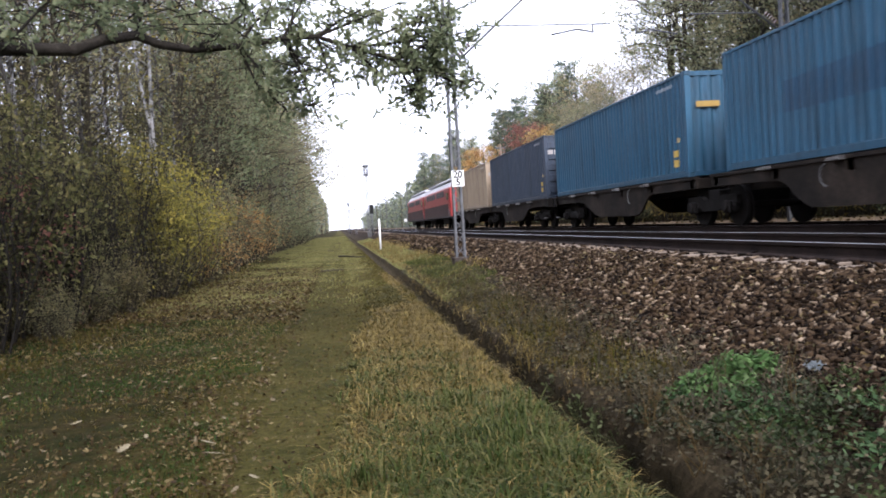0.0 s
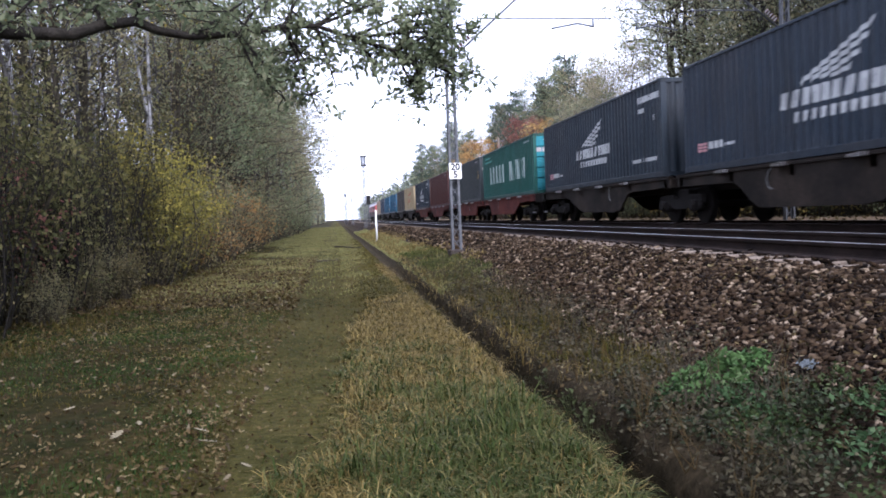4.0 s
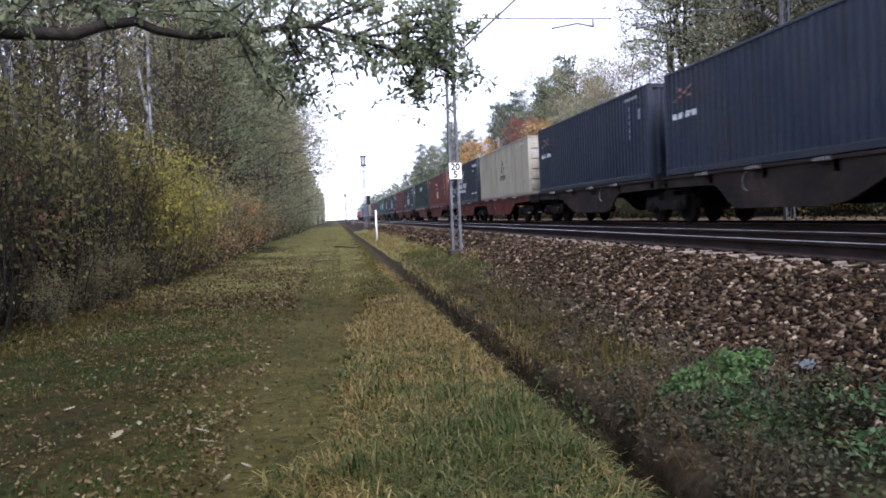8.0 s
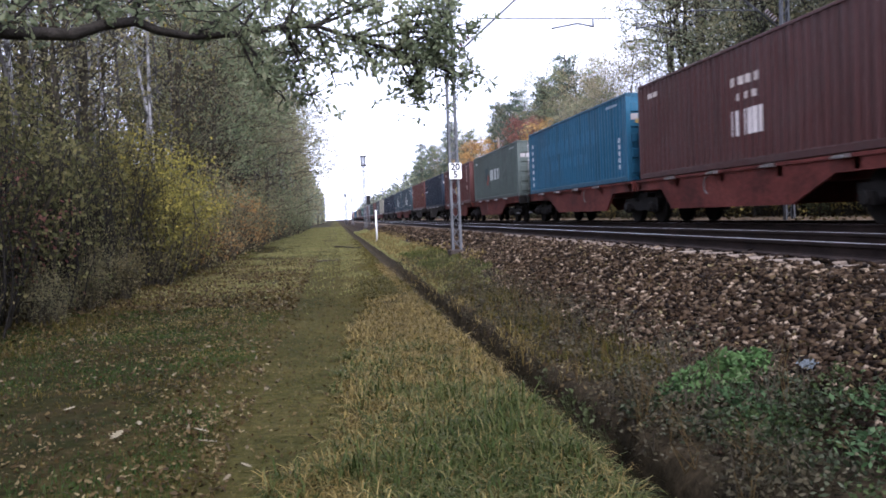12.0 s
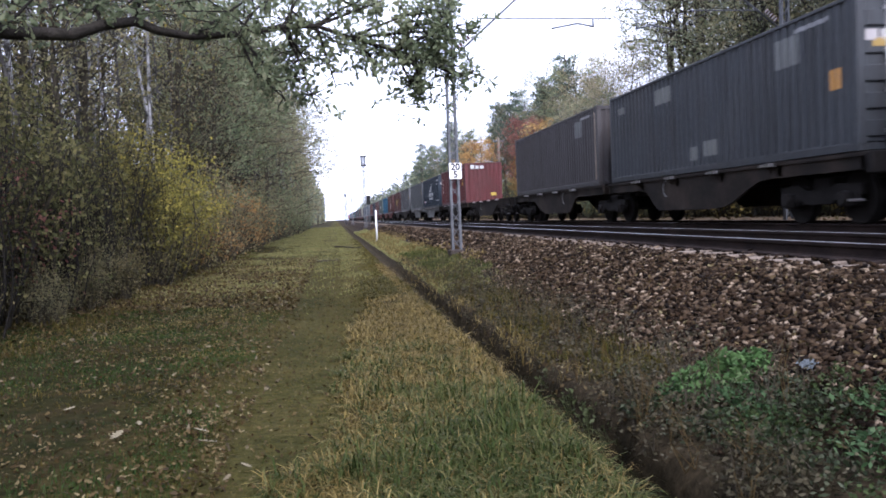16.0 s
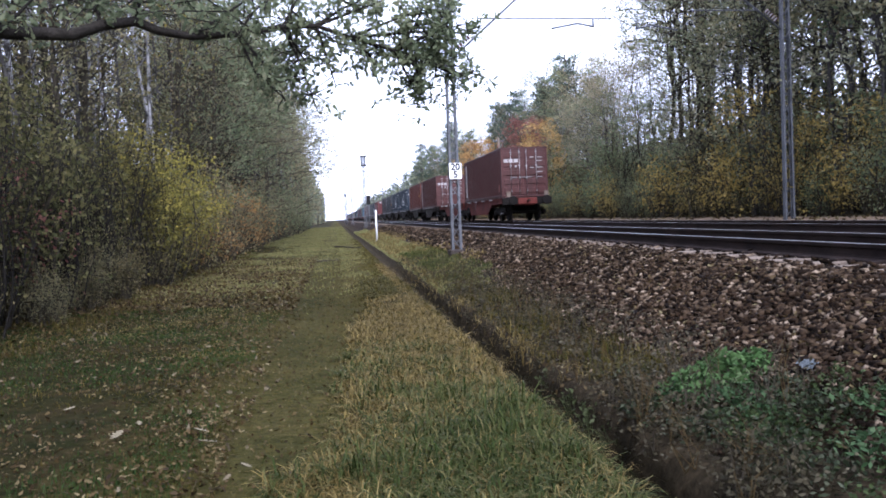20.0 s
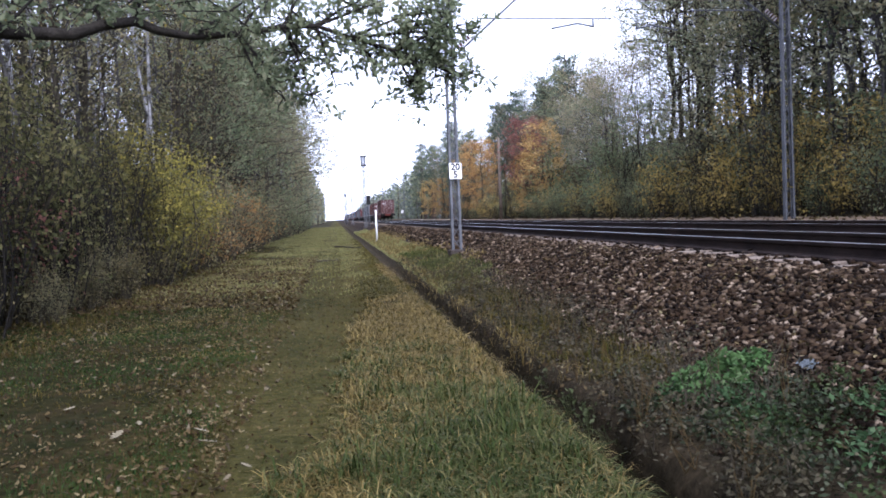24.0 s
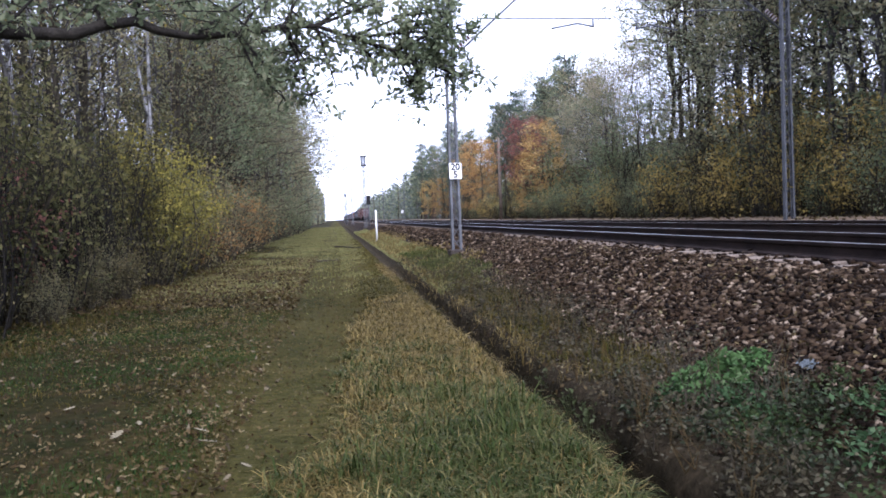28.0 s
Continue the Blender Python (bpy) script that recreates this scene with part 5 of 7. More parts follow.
def make_pine(seed, height, label):
    """Tall bare stem with an uneven top of needle clumps."""
    rs = np.random.RandomState(seed)
    trunk = bent_line((0, 0, -0.3), (rs.normal() * 0.3, rs.normal() * 0.3, height), 9, 0.006, rs)
    lines = [(trunk, [0.19 * (1 - 0.8 * i / 9) for i in range(10)], 8)]
    T, cs = np.array(trunk), []
    for b in range(34):
        u = 0.42 + 0.57 * b / 34
        o = T[min(int(u * 9), 8)] + (T[min(int(u * 9) + 1, 9)] - T[min(int(u * 9), 8)]) * (u * 9 % 1)
        L = (2.5 * (1.06 - u) + 0.75) * rs.uniform(0.5, 1.2) * (0.35 if u < 0.5 else 1)
        az = b * 2.4
        end = o + np.array([math.cos(az) * L, math.sin(az) * L, L * rs.uniform(0.05, 0.5)])
        lines.append((bent_line(tuple(o), tuple(end), 3, 0.04, rs), [0.035, 0.025, 0.015, 0.008], 4))
        for k in range(5):
            q = o + (end - o) * rs.uniform(0.4, 1.05)
            cs.append(q + rs.normal(size=(20, 3)) * np.array([0.3, 0.3, 0.16]))
    ob = thing("pine_tree", label, "pine tree", "trees and shrubs")
    part("trunk", stems_mesh("trunk", lines, BARK_PINE), ob)
    part("crown", leaves_mesh("crown", np.concatenate(cs), 0.34, NEEDLES, rs, narrow=0.22), ob)
    return ob


def make_shrub(seed, height, width, stems, per, size, leaf, label, name="shrub", bark=None, bare=0.0):
    """Many thin stems from one foot with leaves round them."""
    rs = np.random.RandomState(seed)
    lines, cs = [], []
    for s in range(stems):
        a, r = rs.uniform(0, 6.283), rs.uniform(0.1, 1) * width * 0.5
        foot = np.array([math.cos(a) * r * 0.45, math.sin(a) * r * 0.45, -0.08])
        end = np.array([math.cos(a) * r, math.sin(a) * r, height * rs.uniform(0.5, 1.0) * (1.1 - 0.35 * r / (width * 0.5))])
        ln = bent_line(tuple(foot), tuple(end), 4, 0.05, rs)
        lines.append((ln, [0.02, 0.016, 0.012, 0.008, 0.004], 4))
        A = np.array(ln)
        for k in range(5):
            j = rs.randint(1, 4)
            q = A[j] + (A[j + 1] - A[j]) * rs.uniform()
            w = rs.normal(size=3) * np.array([0.22, 0.22, 0.16]) * height * 0.5 + np.array([0, 0, 0.1])
            lines.append(([tuple(q), tuple(q + w)], [0.008, 0.003], 3))
            m = max(1, int(per * rs.uniform(0.4, 1.5)))
            cs.append(q + w * rs.uniform(0.3, 1.15, (m, 1)) + rs.normal(size=(m, 3)) * 0.085 * height ** 0.5)
        m = max(1, int(per * 1.5 * (1 - bare)))
        cs.append(A[4] + rs.normal(size=(m, 3)) * 0.11 * height ** 0.5)
    cs = np.concatenate(cs)
    cs = cs[cs[:, 2] > 0.05]
    ob = thing(name, label, "shrub", "trees and shrubs")
    part("branchwork", stems_mesh("branchwork", lines, bark or BARK_DARK), ob)
    part("foliage", leaves_mesh("foliage", cs, size, leaf, rs), ob)
    return ob


def plant_at(ob, x, y, turn=None, scale=1.0, label=""):
    m = pose(x, y, ground_z(x, y) - 0.05, 0, 0, rnd.uniform(0, 360) if turn is None else turn) @ Matrix.Scale(scale, 4)
    if "placed" not in ob:
        ob["placed"] = 1
        ob.matrix_basis = m
        made = ob
    else:
        made = copy_thing(ob, m)
        made.scale = (scale, scale, scale)
    if label:
        made["label"] = label
    return made


# kinds of trees
T_BIRCH = [make_tree(21, 15.5, 0.075, 0.42, 30, 1.9, 0.7, 11, 0.1, BARK_BIRCH, LEAF_OLIVE, "birch_tree", "slim white-barked birch with thin olive leaves", droop=0.1),
           make_tree(22, 14.0, 0.065, 0.38, 28, 1.7, 0.8, 8, 0.1, BARK_BIRCH, LEAF_YELLOW, "birch_tree", "slender birch with sparse yellowing leaves", droop=0.1)]
T_BARE = [make_tree(31, 13.0, 0.1, 0.3, 38, 1.7, 0.95, 2, 0.1, BARK_DARK, LEAF_BROWN, "bare_tree", "thin grey tree nearly bare of leaves", twigs=5),
          make_tree(32, 11.0, 0.06, 0.25, 34, 1.4, 1.0, 3, 0.1, BARK_GREY, LEAF_OLIVE, "bare_tree", "young thin tree with few olive leaves", twigs=5)]
T_OAK = [make_tree(41, 14.0, 0.2, 0.28, 46, 3.1, 0.4, 12, 0.15, BARK_DARK, LEAF_OAK, "oak_tree", "dark oak with dull green foliage", fork=2, spread_=0.3),
         make_tree(42, 12.5, 0.17, 0.14, 44, 2.9, 0.45, 13, 0.15, BARK_DARK, LEAF_GREEN, "broadleaf_tree", "broadleaf tree with green and tawny leaves", fork=1, spread_=0.3)]
T_OLIVE = [make_tree(45, 12.0, 0.13, 0.12, 40, 2.4, 0.55, 13, 0.14, BARK_GREY, LEAF_OLIVE, "broadleaf_tree", "thin-leaved tree turning olive brown", fork=1, spread_=0.3)]
T_PINE = [make_pine(51, 13.5, "tall pine with a dark needle top"), make_pine(52, 15.0, "tall slim pine with a ragged crown")]
T_MAPLE = [make_tree(61, 8.2, 0.13, 0.1, 30, 2.0, 0.5, 20, 0.16, BARK_DARK, LEAF_ORANGE, "maple_tree", "maple in thinning orange autumn leaf", spread_=0.24, twigs=4),
           make_tree(66, 8.4, 0.12, 0.08, 30, 2.1, 0.5, 20, 0.16, BARK_DARK, LEAF_GOLD, "maple_tree", "maple in golden yellow leaf", spread_=0.24, twigs=4),
           make_tree(63, 8.0, 0.11, 0.3, 28, 1.8, 0.5, 20, 0.16, BARK_DARK, LEAF_RED, "maple_tree", "maple with dull red leaves", spread_=0.26, twigs=4)]
T_YOUNG = make_tree(64, 5.5, 0.05, 0.1, 24, 1.5, 0.5, 6, 0.17, BARK_DARK, LEAF_AMBER, "young_maple", "young maple with thin amber leaves at the wood's edge", spread_=0.3)
# the forked oak's dark green crown uses the leaf colour paled for haze
T_FORK = make_tree(46, 14.0, 0.19, 0.45, 46, 3.0, 0.5, 9, 0.16, BARK_DARK, LEAF_PALE_HAZED, "oak_tree", "dark forked oak with a thinning green crown", fork=3, spread_=0.3, thick=1.5)
F_OAK = make_tree(47, 13.5, 0.18, 0.22, 30, 3.0, 0.42, 9, 0.22, BARK_DARK, LEAF_OAK, "oak_tree", "distant oak with dull green foliage", spread_=0.4, twigs=2)
F_OLIVE = make_tree(48, 12.0, 0.13, 0.12, 28, 2.4, 0.55, 8, 0.2, BARK_GREY, LEAF_OLIVE, "broadleaf_tree", "distant thin-leaved tree turning olive brown", spread_=0.4, twigs=2)
DISTANT = {T_OAK[0].name: F_OAK, T_OAK[1].name: F_OAK, T_OLIVE[0].name: F_OLIVE, T_BARE[0].name: F_OLIVE}
T_EDGE = make_tree(43, 13.5, 0.17, 0.12, 40, 3.7, 0.2, 14, 0.15, BARK_DARK, LEAF_SHADE, "oak_tree", "broad dark oak leaning over the path", fork=1, spread_=0.26, twigs=4)
T_LEAFY = [make_tree(44, 13.0, 0.13, 0.14, 52, 2.7, 0.35, 12, 0.15, BARK_GREY, LEAF_PALE_HAZED, "broadleaf_tree", "leafy tree turning pale olive at the wood's edge", fork=2, spread_=0.24, twigs=4),
           make_tree(49, 15.5, 0.17, 0.34, 50, 3.2, 0.3, 11, 0.16, BARK_DARK, LEAF_PALE_HAZED, "oak_tree", "tall oak with a full grey-green crown", fork=2, spread_=0.24, twigs=4)]
S_YELLOW = make_shrub(71, 4.3, 3.0, 22, 28, 0.1, LEAF_YELLOW, "tall yellow-green shrub at the wood's edge")
T_TAN = make_tree(53, 11.5, 0.09, 0.16, 44, 2.0, 0.6, 9, 0.12, BARK_BIRCH, LEAF_TAN, "birch_tree", "birch with thin pale tan autumn leaves", spread_=0.26, twigs=4, droop=0.08)
T_SLIM = make_tree(50, 10.0, 0.06, 0.16, 36, 2.4, 0.6, 9, 0.16, BARK_GREY, LEAF_DULL, "young_tree", "slim young tree with dull olive leaves", spread_=0.22, twigs=4)
S_DULL = make_shrub(79, 3.6, 2.4, 22, 14, 0.095, LEAF_DULL, "dark thicket shrub with dull sparse leaves")
S_OLIVE = make_shrub(72, 3.2, 2.6, 30, 12, 0.085, LEAF_OLIVE, "olive shrub with thin dark stems")
S_GREEN = make_shrub(73, 2.6, 2.4, 26, 14, 0.09, LEAF_GREEN, "dull green shrub under the trees")
S_BROWN = make_shrub(74, 1.5, 1.8, 24, 8, 0.08, LEAF_BROWN, "low brown shrub with withered leaves")
S_RUST = make_shrub(75, 2.4, 2.2, 26, 8, 0.09, LEAF_RED, "shrub with reddish autumn leaves")
S_GOLD = make_shrub(76, 2.6, 2.2, 22, 5, 0.15, LEAF_AMBER, "low shrub with golden leaves beside the line")
S_TAN = make_shrub(78, 2.6, 2.3, 24, 8, 0.1, LEAF_ORANGE, "tan orange shrub at the edge of the wood")
S_THIN = make_shrub(77, 4.6, 1.8, 24, 6, 0.085, LEAF_DULL, "thicket of thin upright saplings with few leaves", "sapling_thicket", BARK_SHADED, 0.7)


def left_wood():
    # rows of trees behind the path's edge
    # trees up to y = 9 stand out of view, added to shade the ground
    y = -24.0
    while y < 150:
        step = 1.5 + max(y, 0) * 0.012 + (1.2 if y < 6 else 0)
        for row, (x0, x1) in enumerate(((-6.6, -5.6), (-10.5, -7.6), (-16, -11.5))):
            if row == 2 and (y > 110 or y < 45) or row == 1 and y < 40 and rnd.random() < 0.45:
                continue
            x = rnd.uniform(x0, x1) - (0.4 if y < 30 else 0) - (1.0 if y < 9 else 0)
            yy = y + rnd.uniform(-0.6, 0.6) * step
            r = rnd.random()
            if yy < 34:
                pick = T_BARE[rnd.randrange(2)] if r < 0.58 else T_BIRCH[rnd.randrange(2)] if r < 0.88 else T_OLIVE[0]
            else:
                pick = T_OAK[rnd.randrange(2)] if r < 0.3 else T_OLIVE[0] if r < 0.6 else T_BARE[rnd.randrange(2)] if r < 0.88 else T_BIRCH[0]
            if 10 < yy < 60 and (-0.38 < x / yy < -0.28 or -0.23 < x / yy < -0.165) and pick in (*T_OLIVE, *T_OAK):
                pick = T_BARE[0]
            if yy > 72:
                pick = DISTANT.get(pick.name, pick)
            plant_at(pick, x, yy, scale=rnd.uniform(0.85, 1.2) * (1.0 if yy < 60 else 1.15))
        y += step
    for x, y, k in ((-8.3, 24.0, 2), (-9.7, 24.5, 0), (-9.6, 28.0, 2), (-11.4, 28.0, 0), (-8.1, 30.0, 1), (-10.5, 33.0, 2), (-7.7, 20.5, 1), (-12.5, 31.0, 1)):
        plant_at((T_OAK[1], T_OLIVE[0], T_BARE[0])[k], x, y, scale=rnd.uniform(0.75, 0.95))
    for x, y, k in ((-6.4, 36.0, 0.75), (-5.8, 50.0, 0.9), (-5.2, 63.0, 1.1), (-5.0, 80.0, 1.22), (-5.3, 92.0, 1.1), (-4.8, 104.0, 1.3), (-4.6, 124.0, 1.25)):
        plant_at(T_EDGE, x, y, scale=k)
    for i, (x, y) in enumerate(((-6.3, 13.2), (-7.4, 15.0), (-5.9, 16.4), (-7.0, 18.2), (-6.1, 20.0), (-7.6, 21.5), (-8.6, 17.0), (-8.9, 14.2), (-6.6, 24.6), (-9.6, 20.0), (-7.8, 27.0), (-6.4, 29.5))):
        plant_at(T_SLIM if i % 3 else T_OLIVE[0], x, y, scale=(0.34, 0.46, 0.4, 0.55)[i % 4])
    for x, y, k, s in ((-6.0, 27.4, T_BIRCH[0], 1.0), (-6.2, 30.5, T_BIRCH[1], 1.05), (-5.8, 14.8, T_BIRCH[1], 0.9), (-6.2, 19.6, T_BARE[0], 1.05), (-6.2, 22.2, T_BARE[0], 0.95), (-5.7, 31.0, T_BARE[0], 1.1), (-5.8, 15.9, T_BARE[1], 1.0), (-6.4, 17.6, T_BARE[0], 0.9),
                       (-6.0, 24.4, T_BARE[1], 1.1), (-6.3, 34.0, T_BIRCH[0], 0.95)):
        plant_at(k, x, y, scale=s)
    for x, y, k, s, turn in ((-6.2, 17.0, T_BIRCH[0], 1.0, 40), (-6.3, 24.1, T_BIRCH[1], 1.0, 80), (-5.7, 28.2, T_BIRCH[0], 1.1, 200), (-5.45, 40.0, T_BARE[0], 1.45, 30), (-5.6, 17.8, T_BARE[0], 0.9, 120), (-5.7, 20.9, T_BARE[0], 1.0, 300),
                             (-4.95, 21.2, S_YELLOW, 0.8, 60), (-5.2, 23.0, S_YELLOW, 0.95, 150)):
        plant_at(k, x, y, turn, s)
    # thickets along the edge
    edge = ((S_OLIVE, 13.2, 23, 1.3, -4.8, 0.4), (S_BROWN, 11.5, 23, 2.1, -4.7, 0.6), (S_TAN, 27.5, 33, 2.2, -4.7, 0.55), (S_THIN, 12.0, 21.5, 1.5, -5.0, 0.8), (S_DULL, 12.6, 22, 1.7, -5.6, 0.95), (S_DULL, 13.0, 30, 2.2, -7.2, 1.25), (S_BROWN, 17.5, 38, 3.6, -4.7, 0.75), (S_YELLOW, 22.4, 29.0, 1.9, -5.1, 0.95), (S_OLIVE, 22.0, 28.0, 2.7, -4.8, 0.7), (S_OLIVE, 23.4, 29, 2.4, -6.3, 1.2),
            (S_OLIVE, 31, 40, 3.5, -5.3, 1.0), (S_OLIVE, 37.5, 62, 6.5, -5.2, 1.0), (S_TAN, 36, 60, 4.0, -5.0, 1.1), (S_GREEN, 60, 135, 9, -5.0, 1.35), (S_OLIVE, 56, 130, 10, -5.0, 1.35))
    for kind, y0, y1, step, x, size in edge:
        y = y0
        while y < y1:
            plant_at(kind, x + rnd.uniform(-0.35, 0.35), y + rnd.uniform(-0.3, 0.3), scale=size * rnd.uniform(0.7, 1.3))
            y += step
    plant_at(S_RUST, -5.6, 14.6, scale=1.05)
    for i in range(46):
        y = 12 + i * 1.3
        k = (S_OLIVE, S_DULL, S_THIN, S_DULL, S_THIN, S_OLIVE)[i % 6]
        plant_at(k, rnd.uniform(-11.5, -6.8), y + rnd.uniform(-0.5, 0.5), scale=rnd.uniform(0.9, 1.5))
    for i in range(26):
        plant_at((S_DULL, S_GREEN, S_BROWN)[i % 3], rnd.uniform(-20, -11), 14 + i * 1.6, scale=rnd.uniform(1.3, 2.0))


def right_wood():
    rnd.seed(21)
    # rows up to y = 8 are likewise unseen and added for their shade
    y = -26.0
    while y < 165:
        step = 1.7 + max(y, 0) * 0.012 + (1.4 if y < 4 else 0)
        for row, (x0, x1) in enumerate(((15.6, 17.0), (18.0, 20.5), (22, 27))):
            if row == 2 and (y > 120 or y < 62) or row == 1 and y < 45 and rnd.random() < 0.5:
                continue
            x, yy = rnd.uniform(x0, x1), y + rnd.uniform(-0.6, 0.6) * step
            x += 3.0 if row == 0 and 38 < yy < 96 else 0.0
            r = rnd.random()
            if row and 0.36 < x / max(yy, 1.0) < 0.51 and rnd.random() < 0.7:
                continue
            if yy < 38:
                pick = T_OAK[1] if r < 0.25 else T_FORK if r < 0.3 else T_OLIVE[0] if r < 0.66 else T_LEAFY[0] if r < 0.8 else T_BARE[rnd.randrange(2)] if r < 0.9 else T_BIRCH[0]
                s = rnd.uniform(0.95, 1.2)
            elif yy < 64:
                pick = T_BIRCH[rnd.randrange(2)] if r < 0.35 else T_OLIVE[0] if r < 0.75 else T_BARE[rnd.randrange(2)]
                s = rnd.uniform(0.8, 1.0)
            else:
                pick = T_PINE[rnd.randrange(2)] if r < 0.4 else T_OAK[rnd.randrange(2)] if r < 0.65 else T_BIRCH[rnd.randrange(2)] if r < 0.8 else T_OLIVE[0]
                s = rnd.uniform(0.72, 0.92)
            if yy > 80:
                pick = DISTANT.get(pick.name, pick)
            plant_at(pick, x, yy, scale=s)
        y += step
    for x, y, s, k in ((14.5, 81.0, 0.92, T_MAPLE[0]), (15.0, 87.0, 0.95, T_MAPLE[0]), (14.9, 58.0, 0.78, T_MAPLE[1]), (15.0, 63.0, 0.95, T_MAPLE[2]), (14.5, 61.5, 0.6, T_MAPLE[0]), (15.4, 118.0, 0.7, T_MAPLE[0]),
                       (14.9, 131.0, 0.7, T_MAPLE[1])):
        plant_at(k, x, y, scale=s)
    for x, y, s in ((14.2, 26.7, 0.75), (14.1, 29.5, 0.45), (14.2, 22.8, 0.5), (14.3, 20.8, 0.55), (14.2, 24.6, 0.35), (14.2, 36.0, 0.4), (14.8, 20.0, 0.5), (14.3, 32.0, 0.35), (14.4, 41.5, 0.35), (15.2, 45.8, 0.5), (15.1, 33.5, 0.45), (15.9, 26.3, 0.7), (15.6, 17.5, 0.6)):
        plant_at(T_YOUNG, x, y, scale=s)
    for x, y, s, k in ((16.5, 35.9, 1.15, T_FORK), (17.5, 40.7, 1.05, T_FORK), (17.4, 28.0, 1.0, T_OLIVE[0]), (17.0, 26.5, 1.0, T_BIRCH[0]), (17.6, 19.5, 1.05, T_OLIVE[0]),
                       (16.6, 16.0, 1.0, T_OLIVE[0]), (20.5, 33.0, 1.1, T_OLIVE[0]), (20.0, 23.0, 1.1, T_OLIVE[0]), (19.0, 13.0, 1.2, T_OLIVE[0])):
        plant_at(k, x, y, scale=s)
    for x, y, s, k in ((15.7, 21.8, 0.95, 0), (16.3, 25.4, 1.05, 0), (15.8, 29.0, 0.9, 0), (16.6, 32.0, 1.0, 0), (16.0, 18.6, 1.0, 0), (17.4, 23.4, 1.0, 1), (17.2, 30.6, 0.95, 1), (17.9, 42.5, 0.95, 1), (19.4, 40.0, 0.95, 1), (18.2, 26.6, 0.9, 0), (19.0, 29.8, 0.95, 0), (18.8, 22.4, 0.95, 0), (18.4, 33.5, 0.8, 0), (19.6, 25.0, 1.0, 0), (20.4, 28.0, 0.9, 0), (18.0, 19.4, 0.9, 0), (17.0, 50.0, 0.78, 2), (17.8, 56.0, 0.85, 2), (16.2, 46.5, 0.55, 3), (16.0, 42.0, 0.5, 3), (16.9, 49.5, 0.65, 4), (18.0, 47.0, 0.9, 2), (16.6, 53.0, 0.6, 0), (17.0, 60.0, 0.75, 2), (16.6, 38.5, 0.45, 4)):
        plant_at((*T_LEAFY, T_TAN, T_OAK[1], T_OLIVE[0])[k], x, y, scale=s)
    kinds = (S_GOLD, S_GREEN, S_BROWN, S_GREEN, S_THIN, S_OLIVE, S_GREEN, S_GOLD, S_BROWN)
    for i in range(70):
        y = 10 + i * 0.95 + (i / 18) ** 2
        plant_at(kinds[(i * 5 + i // 9) % 9], rnd.uniform(13.9, 15.4), y + rnd.uniform(-0.4, 0.4), scale=rnd.uniform(0.6, 1.05))
    for i in range(60):
        plant_at((S_OLIVE, S_GREEN, S_BROWN, S_GREEN)[i % 4], rnd.uniform(16, 23), 9 + i * 1.1, scale=rnd.uniform(1.3, 2.2) * (1.5 if i % 4 == 2 else 1))


def far_woods(name, label, x0, x1, y0, y1, height, n, mats):
    """Distant wood on one side: trunks and leaf clumps without number."""
    rs = np.random.RandomState(len(name))
    wood = thing(name, label, "woods", kind="stuff")
    for i, mat in enumerate(mats):
        m = n // len(mats)
        y = y0 + (y1 - y0) * rs.uniform(0, 1, m) ** 1.6
        x = rs.uniform(x0, x1, m)
        h = height * (0.75 + 0.35 * np.array([noise.noise(Vector((a * 0.25, b * 0.09, i * 5.0))) for a, b in zip(x, y)]) + rs.uniform(-0.1, 0.1, m))
        z = h * rs.uniform(0.02, 1, m) ** 0.75
        part("foliage", leaves_mesh("foliage", np.stack([x, y, z], 1), 0.75, mat, rs, narrow=0.7), wood)
    lines = [([(x, y, 0), (x + rs.normal() * 0.3, y, height * 0.85)], [0.14, 0.04], 5) for x, y in zip(rs.uniform(x0, x1, 160), y0 + (y1 - y0) * rs.uniform(0, 1, 160) ** 1.6)]
    part("trunks", stems_mesh("trunks", lines, BARK_DARK), wood)


left_wood()
right_wood()
# both distant woods mix in the leaf colour that carries the haze
far_woods("distant_woods_left", "distant wood along the path's far end", -20, -4.6, 135, 420, 16, 26000, (LEAF_FAR_HAZED, LEAF_OAK, LEAF_OLIVE))
far_woods("deep_woods_left", "deep wood behind the first trees beside the path", -48, -17, 4, 140, 7.0, 12000, (LEAF_OAK, LEAF_OLIVE, LEAF_BROWN))
far_woods("deep_woods_right", "deep wood behind the trees beyond the tracks", 25, 55, 2, 150, 9.5, 20000, (LEAF_OAK, LEAF_GREEN, LEAF_BROWN))
far_woods("distant_woods_right", "distant mixed wood beyond the tracks", 15.2, 34, 150, 600, 13.5, 34000, (LEAF_FAR_HAZED, NEEDLES, LEAF_FAR_HAZED, LEAF_OAK))


